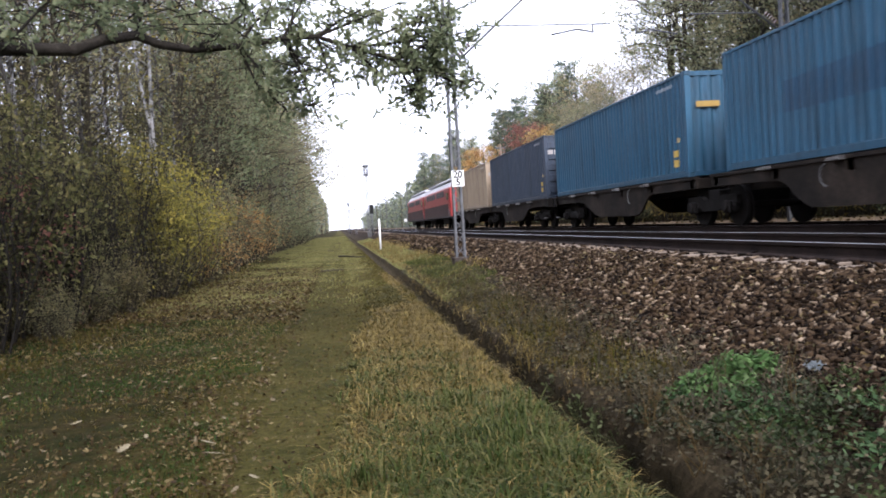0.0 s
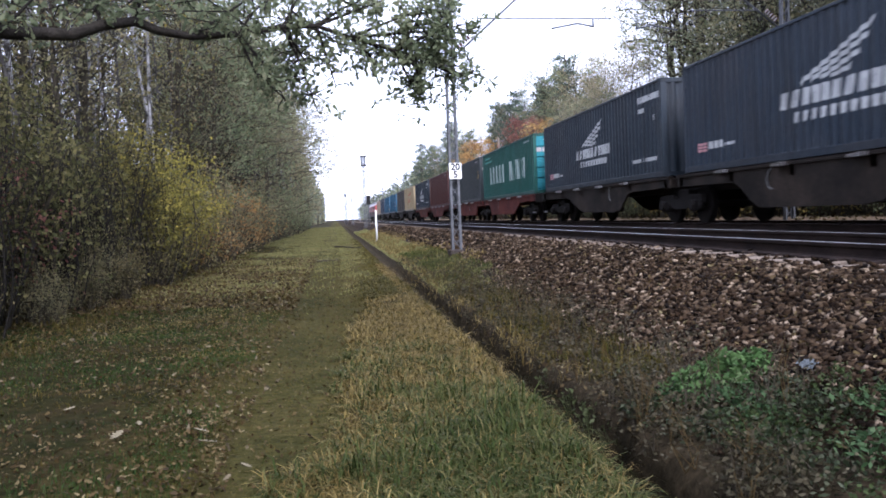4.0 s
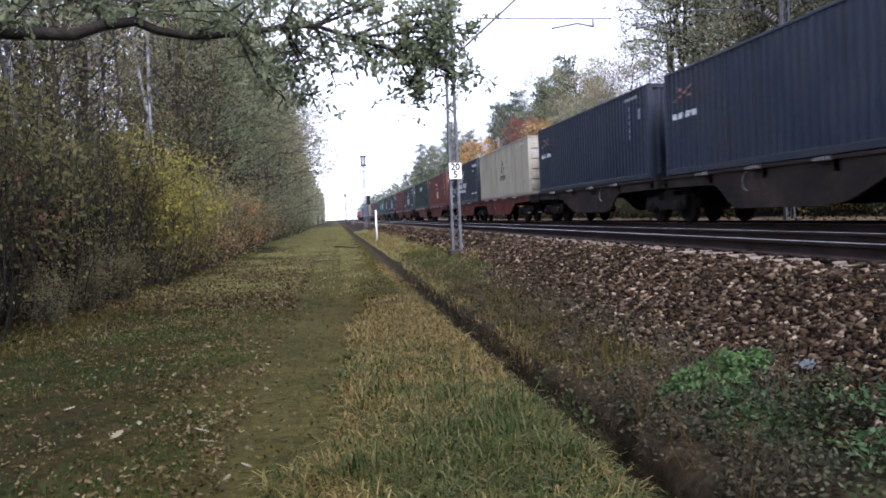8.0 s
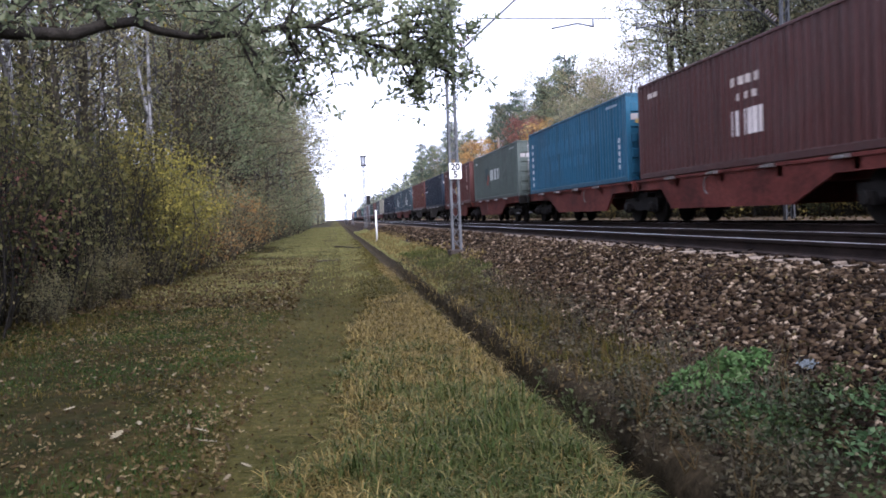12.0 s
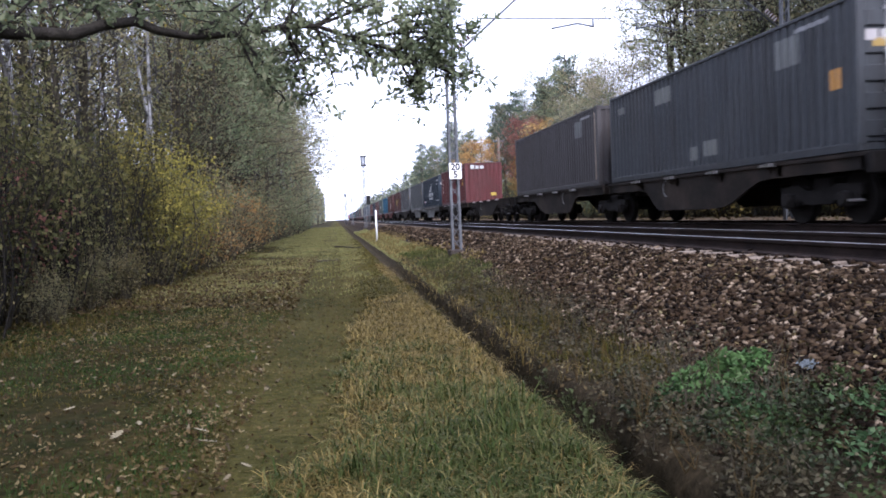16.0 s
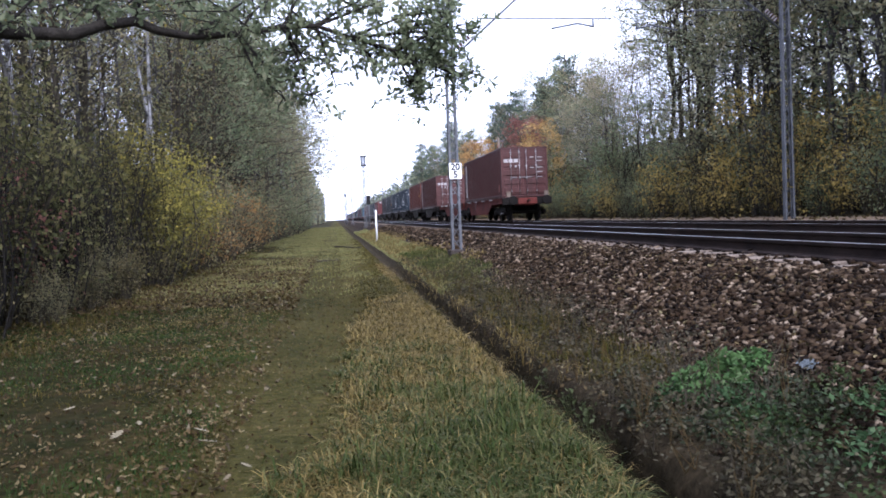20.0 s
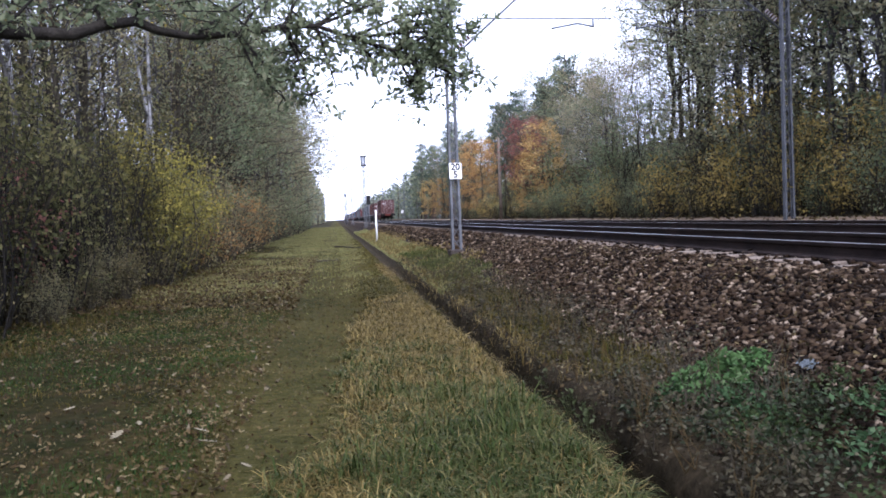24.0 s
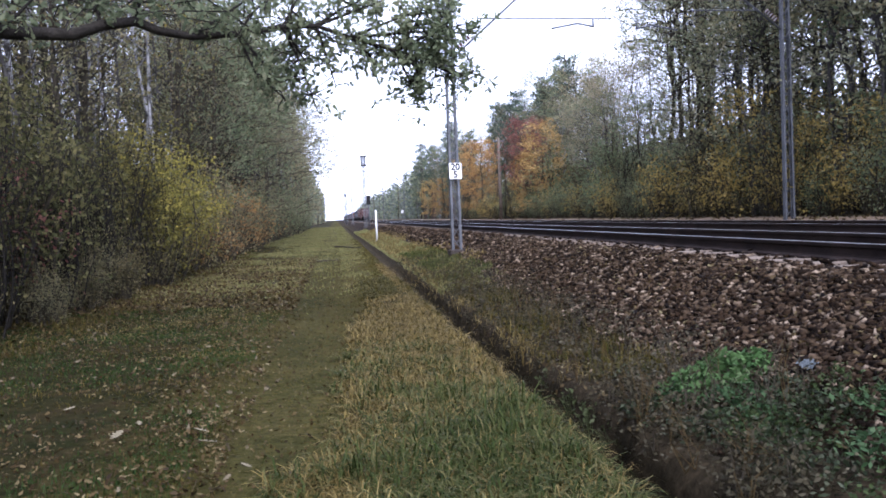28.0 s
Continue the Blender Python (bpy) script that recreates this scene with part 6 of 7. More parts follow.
# ---------------------------------------------------------------- the near oak whose bough hangs into view
def overhanging_oak():
    rs = np.random.RandomState(5)
    main_line = [(-3.73, 8.19, 3.29), (-3.15, 8.6, 3.46), (-2.57, 8.96, 3.51), (-2.32, 9.09, 3.63), (-2.02, 9.26, 3.71), (-1.81, 9.37, 3.63),
                 (-1.48, 9.54, 3.6), (-1.01, 9.75, 3.67), (-0.51, 9.98, 3.79), (-0.12, 10.14, 3.84), (0.29, 10.3, 3.73), (0.85, 10.52, 3.59)]
    boughs = {"main": main_line}
    # side limbs: joint on the bough, then how far along, up, and the kink at half way
    for i, along, rise, kink in ((8, 0.35, -0.95, 0.1), (7, 0.5, -0.75, 0.08), (7, 0.2, -0.5, 0.0), (8, 0.4, 0.75, 0.0), (10, 1.7, 0.16, 0.05), (11, 0.3, -0.56, -0.03), (11, 1.1, -0.2, 0.03), (9, 0.2, -0.7, 0.0), (10, 0.4, -0.4, 0.02), (9, 1.1, 0.5, 0.0),
                                 (10, 1.4, 0.45, 0.1), (4, 0.15, 0.55, 0.0), (1, 0.5, 0.6, 0.0), (6, 0.8, 0.62, 0.0), (7, 0.4, 0.46, 0.05), (0, 0.7, 0.66, 0.0), (3, -0.12, 0.42, 0.0), (8, 0.27, -0.42, 0.0), (9, 0.64, 0.4, 0.03)):
        p = Vector(main_line[i])
        q = p + Vector((along, along * 0.38, rise))
        boughs[(i, along)] = [tuple(p), tuple((p + q) / 2 + Vector((0, 0, kink))), tuple(q)]
    for k, pts in enumerate(([(0.29, 10.3, 3.73), (0.7, 10.42, 3.63), (1.0, 10.5, 3.54), (1.3, 10.55, 3.44), (1.6, 10.6, 3.37)], [(0.85, 10.5, 3.59), (1.2, 10.5, 3.76), (1.5, 10.5, 3.86), (1.8, 10.5, 3.93)],
                             [(1.0, 10.5, 3.54), (1.13, 10.5, 3.3), (1.1, 10.5, 3.1)], [(1.3, 10.55, 3.44), (1.6, 10.6, 3.3), (1.85, 10.6, 3.34)], [(0.85, 10.5, 3.6), (1.1, 10.5, 3.9), (1.25, 10.5, 4.2)],
                             [(1.2, 10.5, 3.76), (1.45, 10.5, 4.0), (1.6, 10.5, 4.2)], [(-0.43, 10.05, 3.8), (-0.4, 10.1, 4.05), (-0.33, 10.2, 4.35)])):
        boughs[("end", k)] = pts
    oak = thing("overhanging_oak", "oak with a crooked bough hanging over the path", "oak tree", "trees and shrubs")
    foot = (-6.6, 7.6)
    start = boughs["main"][0]
    trunk = [(foot[0], foot[1], 0.0), (foot[0] + 0.05, foot[1], 1.5), (foot[0] + 0.0, foot[1] + 0.05, 3.2), (foot[0] - 0.1, foot[1], 5.5), (foot[0], foot[1], 8.5), (foot[0] + 0.2, foot[1], 11.0)]
    part("trunk", stems_mesh("trunk", [(trunk, [0.4, 0.3, 0.27, 0.22, 0.14, 0.04], 12)], BARK_DARK), oak)
    main = [(foot[0], foot[1] + 0.02, 3.0), ((foot[0] + start[0]) / 2, (foot[1] + start[1]) / 2, start[2] - 0.25)] + boughs["main"]
    n = len(main)
    part("bough", stems_mesh("bough", [(main, [0.11, 0.095] + [0.075 * (1 - 0.78 * i / (n - 3)) for i in range(n - 2)], 9)], BARK_SHADED), oak, "crooked dark bough")
    lines, tips, crown = [], [], []
    for k, pts in boughs.items():
        P = [np.array(p) for p in pts]
        if k != "main":
            lines.append((pts, [0.022 - 0.016 * i / (len(pts) - 1) for i in range(len(pts))], 6))
        for i in range(len(P) - 1):
            if k == "main" and i < 6:
                continue
            m = 3 if k == "main" else 7 if k[0] == "end" else 5
            for j in range(m):
                q = P[i] + (P[i + 1] - P[i]) * rs.uniform(0.1, 1.0)
                w = rs.normal(size=3) * np.array([0.26, 0.3, 0.17])
                lines.append(([tuple(q), tuple(q + w * 0.5 + rs.normal(size=3) * 0.03), tuple(q + w)], [0.009, 0.006, 0.003], 4))
                tips += [q + w, q + w * 0.55]
        tips.append(P[-1])
    # dense sprays towards the bough's end and below its fork
    joints = np.array([np.array(pts[i]) + (np.array(pts[i + 1]) - np.array(pts[i])) * f for pts in boughs.values() for i in range(len(pts) - 1) for f in (0.0, 0.35, 0.7, 1.0)])
    for x0, x1, z0, z1, m in ((0.9, 1.7, 3.65, 4.3, 30), (1.15, 1.75, 3.28, 3.75, 26), (0.98, 1.22, 2.98, 3.3, 9), (-0.8, -0.3, 3.0, 3.8, 26), (0.0, 0.85, 3.85, 4.35, 16), (-0.2, 0.6, 3.35, 3.8, 14)):
        for j in range(m):
            q = np.array([rs.uniform(x0, x1), rs.uniform(10.1, 10.8), rs.uniform(z0, z1)])
            p = joints[np.argmin(((joints - q) ** 2).sum(1))]
            lines.append(([tuple(p), tuple((p + q) / 2 + np.array([0, 0, 0.03])), tuple(q)], [0.008, 0.006, 0.003], 4))
            tips += [q, p + (q - p) * 0.7 + rs.normal(size=3) * 0.04]
    # leaf sprays over the bough and at its root
    for i in range(120):
        a = rs.uniform(-4.8, -0.3)
        y = rs.uniform(8.4, 10.8)
        q = np.array([a, y, 1.5 + y * rs.uniform(0.245, 0.36) + 0.035 * a])
        w = rs.normal(size=3) * np.array([0.3, 0.3, 0.15])
        lines.append(([tuple(q - w), tuple(q), tuple(q + w)], [0.008, 0.008, 0.003], 4))
        tips += [q, q + w, q - w * 0.5]
    # the rest of the crown, kept above the view, added to shade the path
    for i in range(26):
        az, u = i * 2.4, 0.3 + 0.65 * i / 26
        o = np.array([foot[0], foot[1], 11.0 * u])
        L = 5.6 * math.sin(math.pi * min(1, u * 0.75 + 0.25)) * rs.uniform(0.7, 1.1)
        e = o + np.array([math.cos(az) * L, math.sin(az) * L, L * rs.uniform(0.15, 0.5)])
        if e[0] > -3.4 and e[2] < 5.2 + 0.45 * max(0, e[1] - 8):
            e[2] = 5.6 + 0.45 * max(0, e[1] - 8) + rs.uniform(0, 1)
        lines.append(([tuple(o), tuple((o + e) / 2 + rs.normal(size=3) * 0.15), tuple(e)], [0.07, 0.04, 0.015], 5))
        for k in range(9):
            q = o + (e - o) * rs.uniform(0.35, 1.0) + rs.normal(size=3) * np.array([0.6, 0.6, 0.3])
            if q[0] > -3.4 and q[2] < 5.0 + 0.42 * max(0, q[1] - 8):
                continue
            crown += [q + rs.normal(size=3) * 0.25 for j in range(3)]
    crown = np.repeat(np.array(crown), 9, axis=0)
    part("crown", leaves_mesh("crown", crown + rs.normal(size=crown.shape) * 0.22, 0.15, LEAF_OAK, rs), oak)
    part("twig_work", stems_mesh("twig_work", lines, BARK_SHADED), oak)
    tips = np.array(tips)
    cs = np.repeat(tips, 8, axis=0) + rs.normal(size=(len(tips) * 8, 3)) * np.array([0.025, 0.03, 0.02])
    part("foliage", leaves_mesh("foliage", cs, 0.078, LEAF_BOUGH, rs, lobes=True, stalked=True), oak)
    return oak


overhanging_oak()


# ---------------------------------------------------------------- grass, fallen leaves, herbs
def blades_mesh(name, roots, length, width, mat, rs, lean=0.5, aim=None, far=12.0, lie=0.0):
    """Arching blades in three steps; aim: the way each blade leans, else any way; lie: blades bent right over, that high for their length."""
    n = len(roots)
    a = rs.uniform(0, 6.283, n) if aim is None else aim
    L = length * rs.uniform(0.4, 1.25, n)
    b = np.abs(rs.normal(size=n)) * lean + 0.08
    side = np.stack([-np.sin(a), np.cos(a), np.zeros(n)], 1)
    out = np.stack([np.cos(a), np.sin(a), np.zeros(n)], 1)
    r = np.asarray(roots)
    w = (width * rs.uniform(0.6, 1.3, n) * (1 + r[:, 1] / far))[:, None]
    fall = np.clip(0.36 * b, 0, 0.6)
    rings = []
    for u, k in ((0.0, 0.8), (0.42, 1.0), (0.76, 0.72)):
        c = r + np.array([0, 0, 1.0]) * (L * (u - fall * u * u * 1.5))[:, None] + out * (L * b * 0.75 * u ** 1.6)[:, None]
        rings += [c - side * w * k, c + side * w * k]
    tip = r + np.array([0, 0, 1.0]) * (L * np.clip(1 - fall * 1.5, 0.12, 1))[:, None] + out * (L * b * 0.75)[:, None]
    if lie:
        h, q = lie * rs.uniform(0.5, 1.5, n) * L, rs.uniform(2.0, 3.0, n)
        bend = rs.normal(size=n) * 0.25
        line = [r + out * (L * u)[:, None] + side * (L * bend * u * u)[:, None] + np.array([0, 0, 1.0]) * (h * np.sin(q * u ** 0.8))[:, None] for u in (np.zeros(n), np.full(n, 0.3), np.full(n, 0.65), np.ones(n))]
        rings = [line[i] + sgn * side * w * k for i, k in ((0, 0.8), (1, 1.0), (2, 0.75)) for sgn in (-1, 1)]
        tip = line[3]
    pts = np.stack(rings + [tip], 1)
    k = np.arange(n, dtype=np.int32)[:, None] * 7
    loops = (k + np.array([[0, 1, 3, 2, 2, 3, 5, 4, 4, 5, 6]], dtype=np.int32)).reshape(-1)
    starts = (np.arange(n, dtype=np.int32)[:, None] * 11 + np.array([[0, 4, 8]], dtype=np.int32)).reshape(-1)
    me = bpy.data.meshes.new(name)
    me.vertices.add(n * 7)
    me.vertices.foreach_set("co", pts.reshape(-1).astype(np.float32))
    me.loops.add(n * 11)
    me.loops.foreach_set("vertex_index", loops)
    me.polygons.add(n * 3)
    me.polygons.foreach_set("loop_start", starts)
    me.materials.append(mat)
    me.update(calc_edges=True)
    return me


def tufts_mesh(name, centres, per, length, width, mat, rs, reach=0.05, lean=0.7, lie=0.0):
    """Blades in tufts: each leans away from its tuft's heart."""
    n = len(centres)
    k = np.repeat(np.arange(n), per)
    a = rs.uniform(0, 6.283, n * per)
    d = reach * np.abs(rs.normal(size=n * per)) * np.repeat(rs.uniform(0.5, 1.5, n), per)
    r = np.asarray(centres)[k] + np.stack([np.cos(a) * d, np.sin(a) * d, np.zeros(n * per)], 1)
    keep = r[:, 0] < 1.4
    me = blades_mesh(name, r[keep], length, width, mat, rs, lean, (a + rs.normal(size=n * per) * 1.3)[keep], lie=lie)
    return me


def roots_in(rs, n, x0, x1, y0, y1, near=1.0, clump=0.0, fade=0.0):
    """Ground points, denser towards y0, in clumps; fade: thinning out towards x0 over that width."""
    y = y0 + (y1 - y0) * rs.uniform(0, 1, n) ** near
    x = rs.uniform(x0, x1, n)
    if fade:
        far = np.clip((y - y0) / (y1 - y0), 0, 1)
        keep = rs.uniform(0, 1, n) < np.clip((x - x0) / fade, 0, 1) * np.clip((1 - far) * 2.5, 0, 1)
        x, y = x[keep], y[keep]
        n = len(x)
    if clump:
        keep = np.array([noise.noise(Vector((a * clump, b * clump, 1.7))) for a, b in zip(x, y)]) > rs.uniform(-0.5, 0.5, n)
        x, y = x[keep], y[keep]
    return np.stack([x, y, [ground_z(a, b) - 0.01 for a, b in zip(x, y)]], 1)


def rough_edge(y):
    """Where the rough grass begins, right of the trodden strip."""
    return np.interp(y, [3.3, 4.7, 6.3, 8.8, 14.0, 30.0], [-0.45, -0.32, -0.17, 0.0, 0.25, 0.7])


def rough_roots(rs, n, y1, near, soft, y0=3.3):
    """Roots right of the strip's uneven edge, thinning out towards it over that width."""
    r = roots_in(rs, n, -0.6, 1.43, y0, y1, near)
    jag = np.array([0.22 * noise.noise(Vector((0.0, b * 1.3, 4.4))) for b in r[:, 1]])
    return r[rs.uniform(0, 1, len(r)) < np.clip((r[:, 0] - rough_edge(r[:, 1]) - jag) / soft, 0, 1)]


def greener(r, rs, invert=False):
    """Keeps the roots in the damp green patches by the ditch and at the near end, or those outside them."""
    g = np.array([noise.noise(Vector((a * 0.9, b * 0.9, 9.1))) for a, b in r[:, :2]])
    g += np.clip((r[:, 0] - 0.35) * 1.2, -0.35, 0.5) * np.clip((7.4 - r[:, 1]) * 0.8, -0.6, 1.0) + np.clip((5.0 - r[:, 1]) * 0.9, 0, 0.5)
    g += np.array([0.9 * noise.noise(Vector((a * 2.6, b * 2.6, 3.3))) for a, b in r[:, :2]])
    keep = g > rs.normal(size=len(r)) * 0.4 + 0.33
    return r[~keep] if invert else r[keep]


def build_grass():
    rs = np.random.RandomState(3)
    g = thing("grass", "short trodden grass of the path with dry tufts", "grass", kind="stuff")
    strip = roots_in(rs, 46000, -1.0, 0.4, 3.2, 40, 2.0)
    part("strip_grass", blades_mesh("strip_grass", strip, 0.026, 0.0019, GRASS, rs, 1.4), g)
    part("short_grass", blades_mesh("short_grass", rough_roots(rs, 70000, 60, 2.1, 0.5), 0.05, 0.0024, GRASS, rs, 0.9), g)
    part("verge_turf", blades_mesh("verge_turf", roots_in(rs, 100000, -5.2, -0.85, 3.2, 60, 1.9, 0.8), 0.05, 0.0023, GRASS, rs, 0.9), g)
    part("moss_green_turf", blades_mesh("moss_green_turf", roots_in(rs, 110000, -4.8, -0.95, 3.2, 15, 1.6, 0.7), 0.05, 0.0023, GRASS_MOSS, rs, 0.9), g)
    part("verge_dry_turf", blades_mesh("verge_dry_turf", roots_in(rs, 60000, -4.6, -0.95, 9.5, 34, 1.4, 0.5), 0.06, 0.0026, GRASS_DRY, rs, lie=0.35), g)
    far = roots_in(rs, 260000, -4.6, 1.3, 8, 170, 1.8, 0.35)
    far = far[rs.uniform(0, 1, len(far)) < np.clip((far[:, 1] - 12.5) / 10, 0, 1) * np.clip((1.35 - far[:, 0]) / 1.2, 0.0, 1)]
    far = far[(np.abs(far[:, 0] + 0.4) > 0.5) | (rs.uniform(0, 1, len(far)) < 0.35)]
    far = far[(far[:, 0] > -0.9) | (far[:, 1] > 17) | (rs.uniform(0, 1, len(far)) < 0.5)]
    # far blades take the paler tone that includes the haze
    part("far_turf", blades_mesh("far_turf", far, 0.07, 0.005, GRASS_PALE_HAZED, rs, 0.8), g)
    part("green_tufts", tufts_mesh("green_tufts", greener(rough_roots(rs, 2600, 9.0, 1.2, 0.25), rs), 30, 0.17, 0.0032, GRASS_GREEN, rs, 0.06, lie=0.5), g)
    part("fine_green", blades_mesh("fine_green", greener(rough_roots(rs, 40000, 10.0, 1.3, 0.3), rs), 0.12, 0.0026, GRASS_GREEN, rs, lie=0.45), g)
    part("dry_tufts", tufts_mesh("dry_tufts", greener(rough_roots(rs, 2300, 15.0, 1.4, 0.45), rs, True), 28, 0.15, 0.0028, GRASS_DRY, rs, 0.06, lie=0.45), g)
    part("mixed_tufts", tufts_mesh("mixed_tufts", rough_roots(rs, 2000, 20, 1.5, 0.4), 34, 0.12, 0.0026, GRASS, rs, 0.06, lie=0.45), g)
    part("straw", blades_mesh("straw", rough_roots(rs, 24000, 12.0, 1.5, 0.3), 0.19, 0.0026, GRASS_DRY, rs, lie=0.4), g)
    part("lip_grass", blades_mesh("lip_grass", roots_in(rs, 9000, 1.16, 1.4, 4.2, 26, 1.5), 0.11, 0.0024, GRASS_DRY, rs, lie=0.5), g)
    part("bank_grass", blades_mesh("bank_grass", roots_in(rs, 26000, 2.2, 3.15, 16.5, 30, 1.1, 0.6), 0.15, 0.0032, GRASS_GREEN, rs, 0.8), g)
    part("bank_dry_grass", blades_mesh("bank_dry_grass", roots_in(rs, 5500, 1.95, 2.7, 6.3, 20, 1.6, 0.9), 0.2, 0.0024, GRASS, rs, 0.9), g)
    part("bank_tufts", blades_mesh("bank_tufts", roots_in(rs, 3500, 1.9, 2.75, 7.5, 22, 1.5, 1.4), 0.13, 0.0024, GRASS, rs, 0.9), g)
    part("far_bank_grass", blades_mesh("far_bank_grass", roots_in(rs, 30000, 1.95, 3.5, 19, 75, 1.4, 0.5), 0.13, 0.004, GRASS_DRY, rs, 0.9), g)
    part("far_bank_turf", blades_mesh("far_bank_turf", roots_in(rs, 46000, 1.88, 3.1, 15, 90, 1.5), 0.08, 0.004, GRASS_PALE_HAZED, rs, 0.9), g)
    part("rear_turf", blades_mesh("rear_turf", roots_in(rs, 14000, -5.0, 1.4, -7.0, 3.3), 0.06, 0.007, GRASS, rs, 0.9), g)
    part("rear_tufts", tufts_mesh("rear_tufts", roots_in(rs, 900, -0.4, 1.42, -7.0, 3.4, 1.0, 0.9), 22, 0.16, 0.0045, GRASS_DRY, rs, 0.05, 1.2), g)
    part("rear_bank_grass", blades_mesh("rear_bank_grass", roots_in(rs, 9000, 1.85, 2.8, -7.0, 3.1, 1.0, 0.9), 0.15, 0.004, GRASS, rs, 0.9), g)
    part("edge_grass", blades_mesh("edge_grass", roots_in(rs, 9000, -5.4, -3.6, 9, 40, 1.5, 0.8), 0.12, 0.003, GRASS, rs, 0.8), g)
    # taller growth of the rough strip: thin straw stalks, and green clumps of longer blades
    rt = np.random.RandomState(17)
    part("tall_straw", blades_mesh("tall_straw", rough_roots(rt, 2600, 9.5, 1.3, 0.3), 0.22, 0.0021, GRASS_DRY, rt, 1.3), g)
    clumps = np.concatenate([np.array([x, y, 0.0]) + rt.normal(size=(n, 3)) * np.array([w, w * 1.2, 0.0]) for x, y, w, n in
                             ((1.02, 5.1, 0.13, 26), (0.86, 6.3, 0.11, 18), (0.36, 6.9, 0.12, 12), (-0.05, 4.75, 0.12, 16), (0.75, 4.6, 0.12, 18), (1.2, 4.55, 0.08, 14), (0.55, 5.4, 0.08, 8), (1.1, 5.8, 0.1, 14), (0.2, 4.5, 0.1, 8))])
    clumps[:, 2] = [ground_z(a, b) for a, b, c in clumps]
    clumps = clumps[clumps[:, 0] < 1.36]
    part("tall_green_tufts", tufts_mesh("tall_green_tufts", clumps[::2], 22, 0.2, 0.0032, GRASS_GREEN, rt, 0.06, lie=0.75), g)
    # grass hanging over both lips of the ditch
    part("far_lip_straw", blades_mesh("far_lip_straw", np.concatenate([roots_in(rt, 700, 1.78, 2.02, 6.6, 9.8, 1.0, 1.0), roots_in(rt, 700, 1.78, 1.98, 9.8, 22, 1.3, 1.2)]), 0.17, 0.0022, GRASS_DRY, rt, 0.9), g)
    part("bank_bright_grass", blades_mesh("bank_bright_grass", roots_in(rt, 2200, 2.11, 3.10, 16.2, 24.2, 1.0, 0.8), 0.13, 0.003, GRASS_PALE_HAZED, rt, 0.8), g)
    lip = roots_in(rt, 130, 1.36, 1.5, 4.3, 20, 1.4)
    part("lip_tufts", tufts_mesh("lip_tufts", lip, 20, 0.17, 0.0026, GRASS, rt, 0.05, lie=0.6), g)


def build_litter():
    rs = np.random.RandomState(4)
    g = thing("fallen_leaves", "brown and pale fallen leaves scattered on the ground", "fallen leaves", kind="stuff")
    a = roots_in(rs, 20000, -5.2, -0.75, 3.3, 34, 1.5, 1.3)
    f = np.concatenate([roots_in(rs, 40000, -5.0, -0.75, 3.3, 26, 1.6, 0.6), roots_in(rs, 4000, -0.9, 0.3, 3.3, 24, 1.6)])
    k = roots_in(rs, 2600, -1.5, -0.7, 4.5, 28, 1.3, 1.6)
    p = roots_in(rs, 1300, -0.9, 1.4, 3.3, 22, 1.6)
    b = np.concatenate([roots_in(rs, 3600, 1.78, 2.9, 5.0, 22, 1.4), roots_in(rs, 3000, 1.48, 1.8, 3.5, 26, 1.5)])
    c = roots_in(rs, 3800, -8, -3.8, 9, 40, 1.4)
    e = roots_in(rs, 3200, 2.6, 4.4, 4.0, 24, 1.5)
    d = roots_in(rs, 2600, 12.2, 15.5, 10, 90, 1.5)
    h = roots_in(rs, 5000, -5.2, 2.9, -7.0, 3.4)
    for name, r, s in (("rear_leaves", h, 0.06), ("near_verge_leaves", a[a[:, 1] < 14], 0.04), ("verge_leaves", a[a[:, 1] >= 14], 0.08), ("leaf_scraps", f, 0.026), ("leaf_drift", k, 0.044), ("path_leaves", p, 0.045),
                       ("ditch_leaves", b, 0.042), ("bank_leaves", e, 0.06), ("wood_edge_leaves", c, 0.08), ("far_side_leaves", d, 0.14)):
        r[:, 2] += 0.05 if name in ("bank_leaves", "verge_leaves") else 0.035
        part(name, leaves_mesh(name, r, s, LITTER, rs, flat=0.5, narrow=0.5, lobes=name in ("near_verge_leaves", "leaf_drift", "bank_leaves", "ditch_leaves")), g)
    q = np.concatenate([roots_in(rs, 230, -4.2, -0.7, 4.2, 14, 1.4, 0.9), roots_in(rs, 120, -1.35, -0.6, 4.4, 16, 1.2, 1.4)])
    q[:, 2] += 0.045
    part("pale_leaves", leaves_mesh("pale_leaves", q, 0.06, BUFF_LEAF, rs, flat=0.3, lobes=True), g)
    w = roots_in(rs, 26000, 1.78, 3.0, 3.6, 26, 1.5, 1.1)
    w[:, 2] += rs.uniform(0.02, 0.16, len(w))
    v = roots_in(rs, 7000, 2.2, 3.1, 3.2, 4.85, 1.0, 1.2)
    v[:, 2] += rs.uniform(0.02, 0.13, len(v))
    weeds = thing("verge_weeds", "low brown and olive weeds between ditch and ballast", "weeds", kind="stuff")
    part("foliage", leaves_mesh("foliage", w, 0.038, LEAF_WEED, rs, flat=0.4, narrow=0.5), weeds)
    part("green_foliage", leaves_mesh("green_foliage", v, 0.034, LEAF_COVER, rs, flat=0.4, narrow=0.55), weeds)


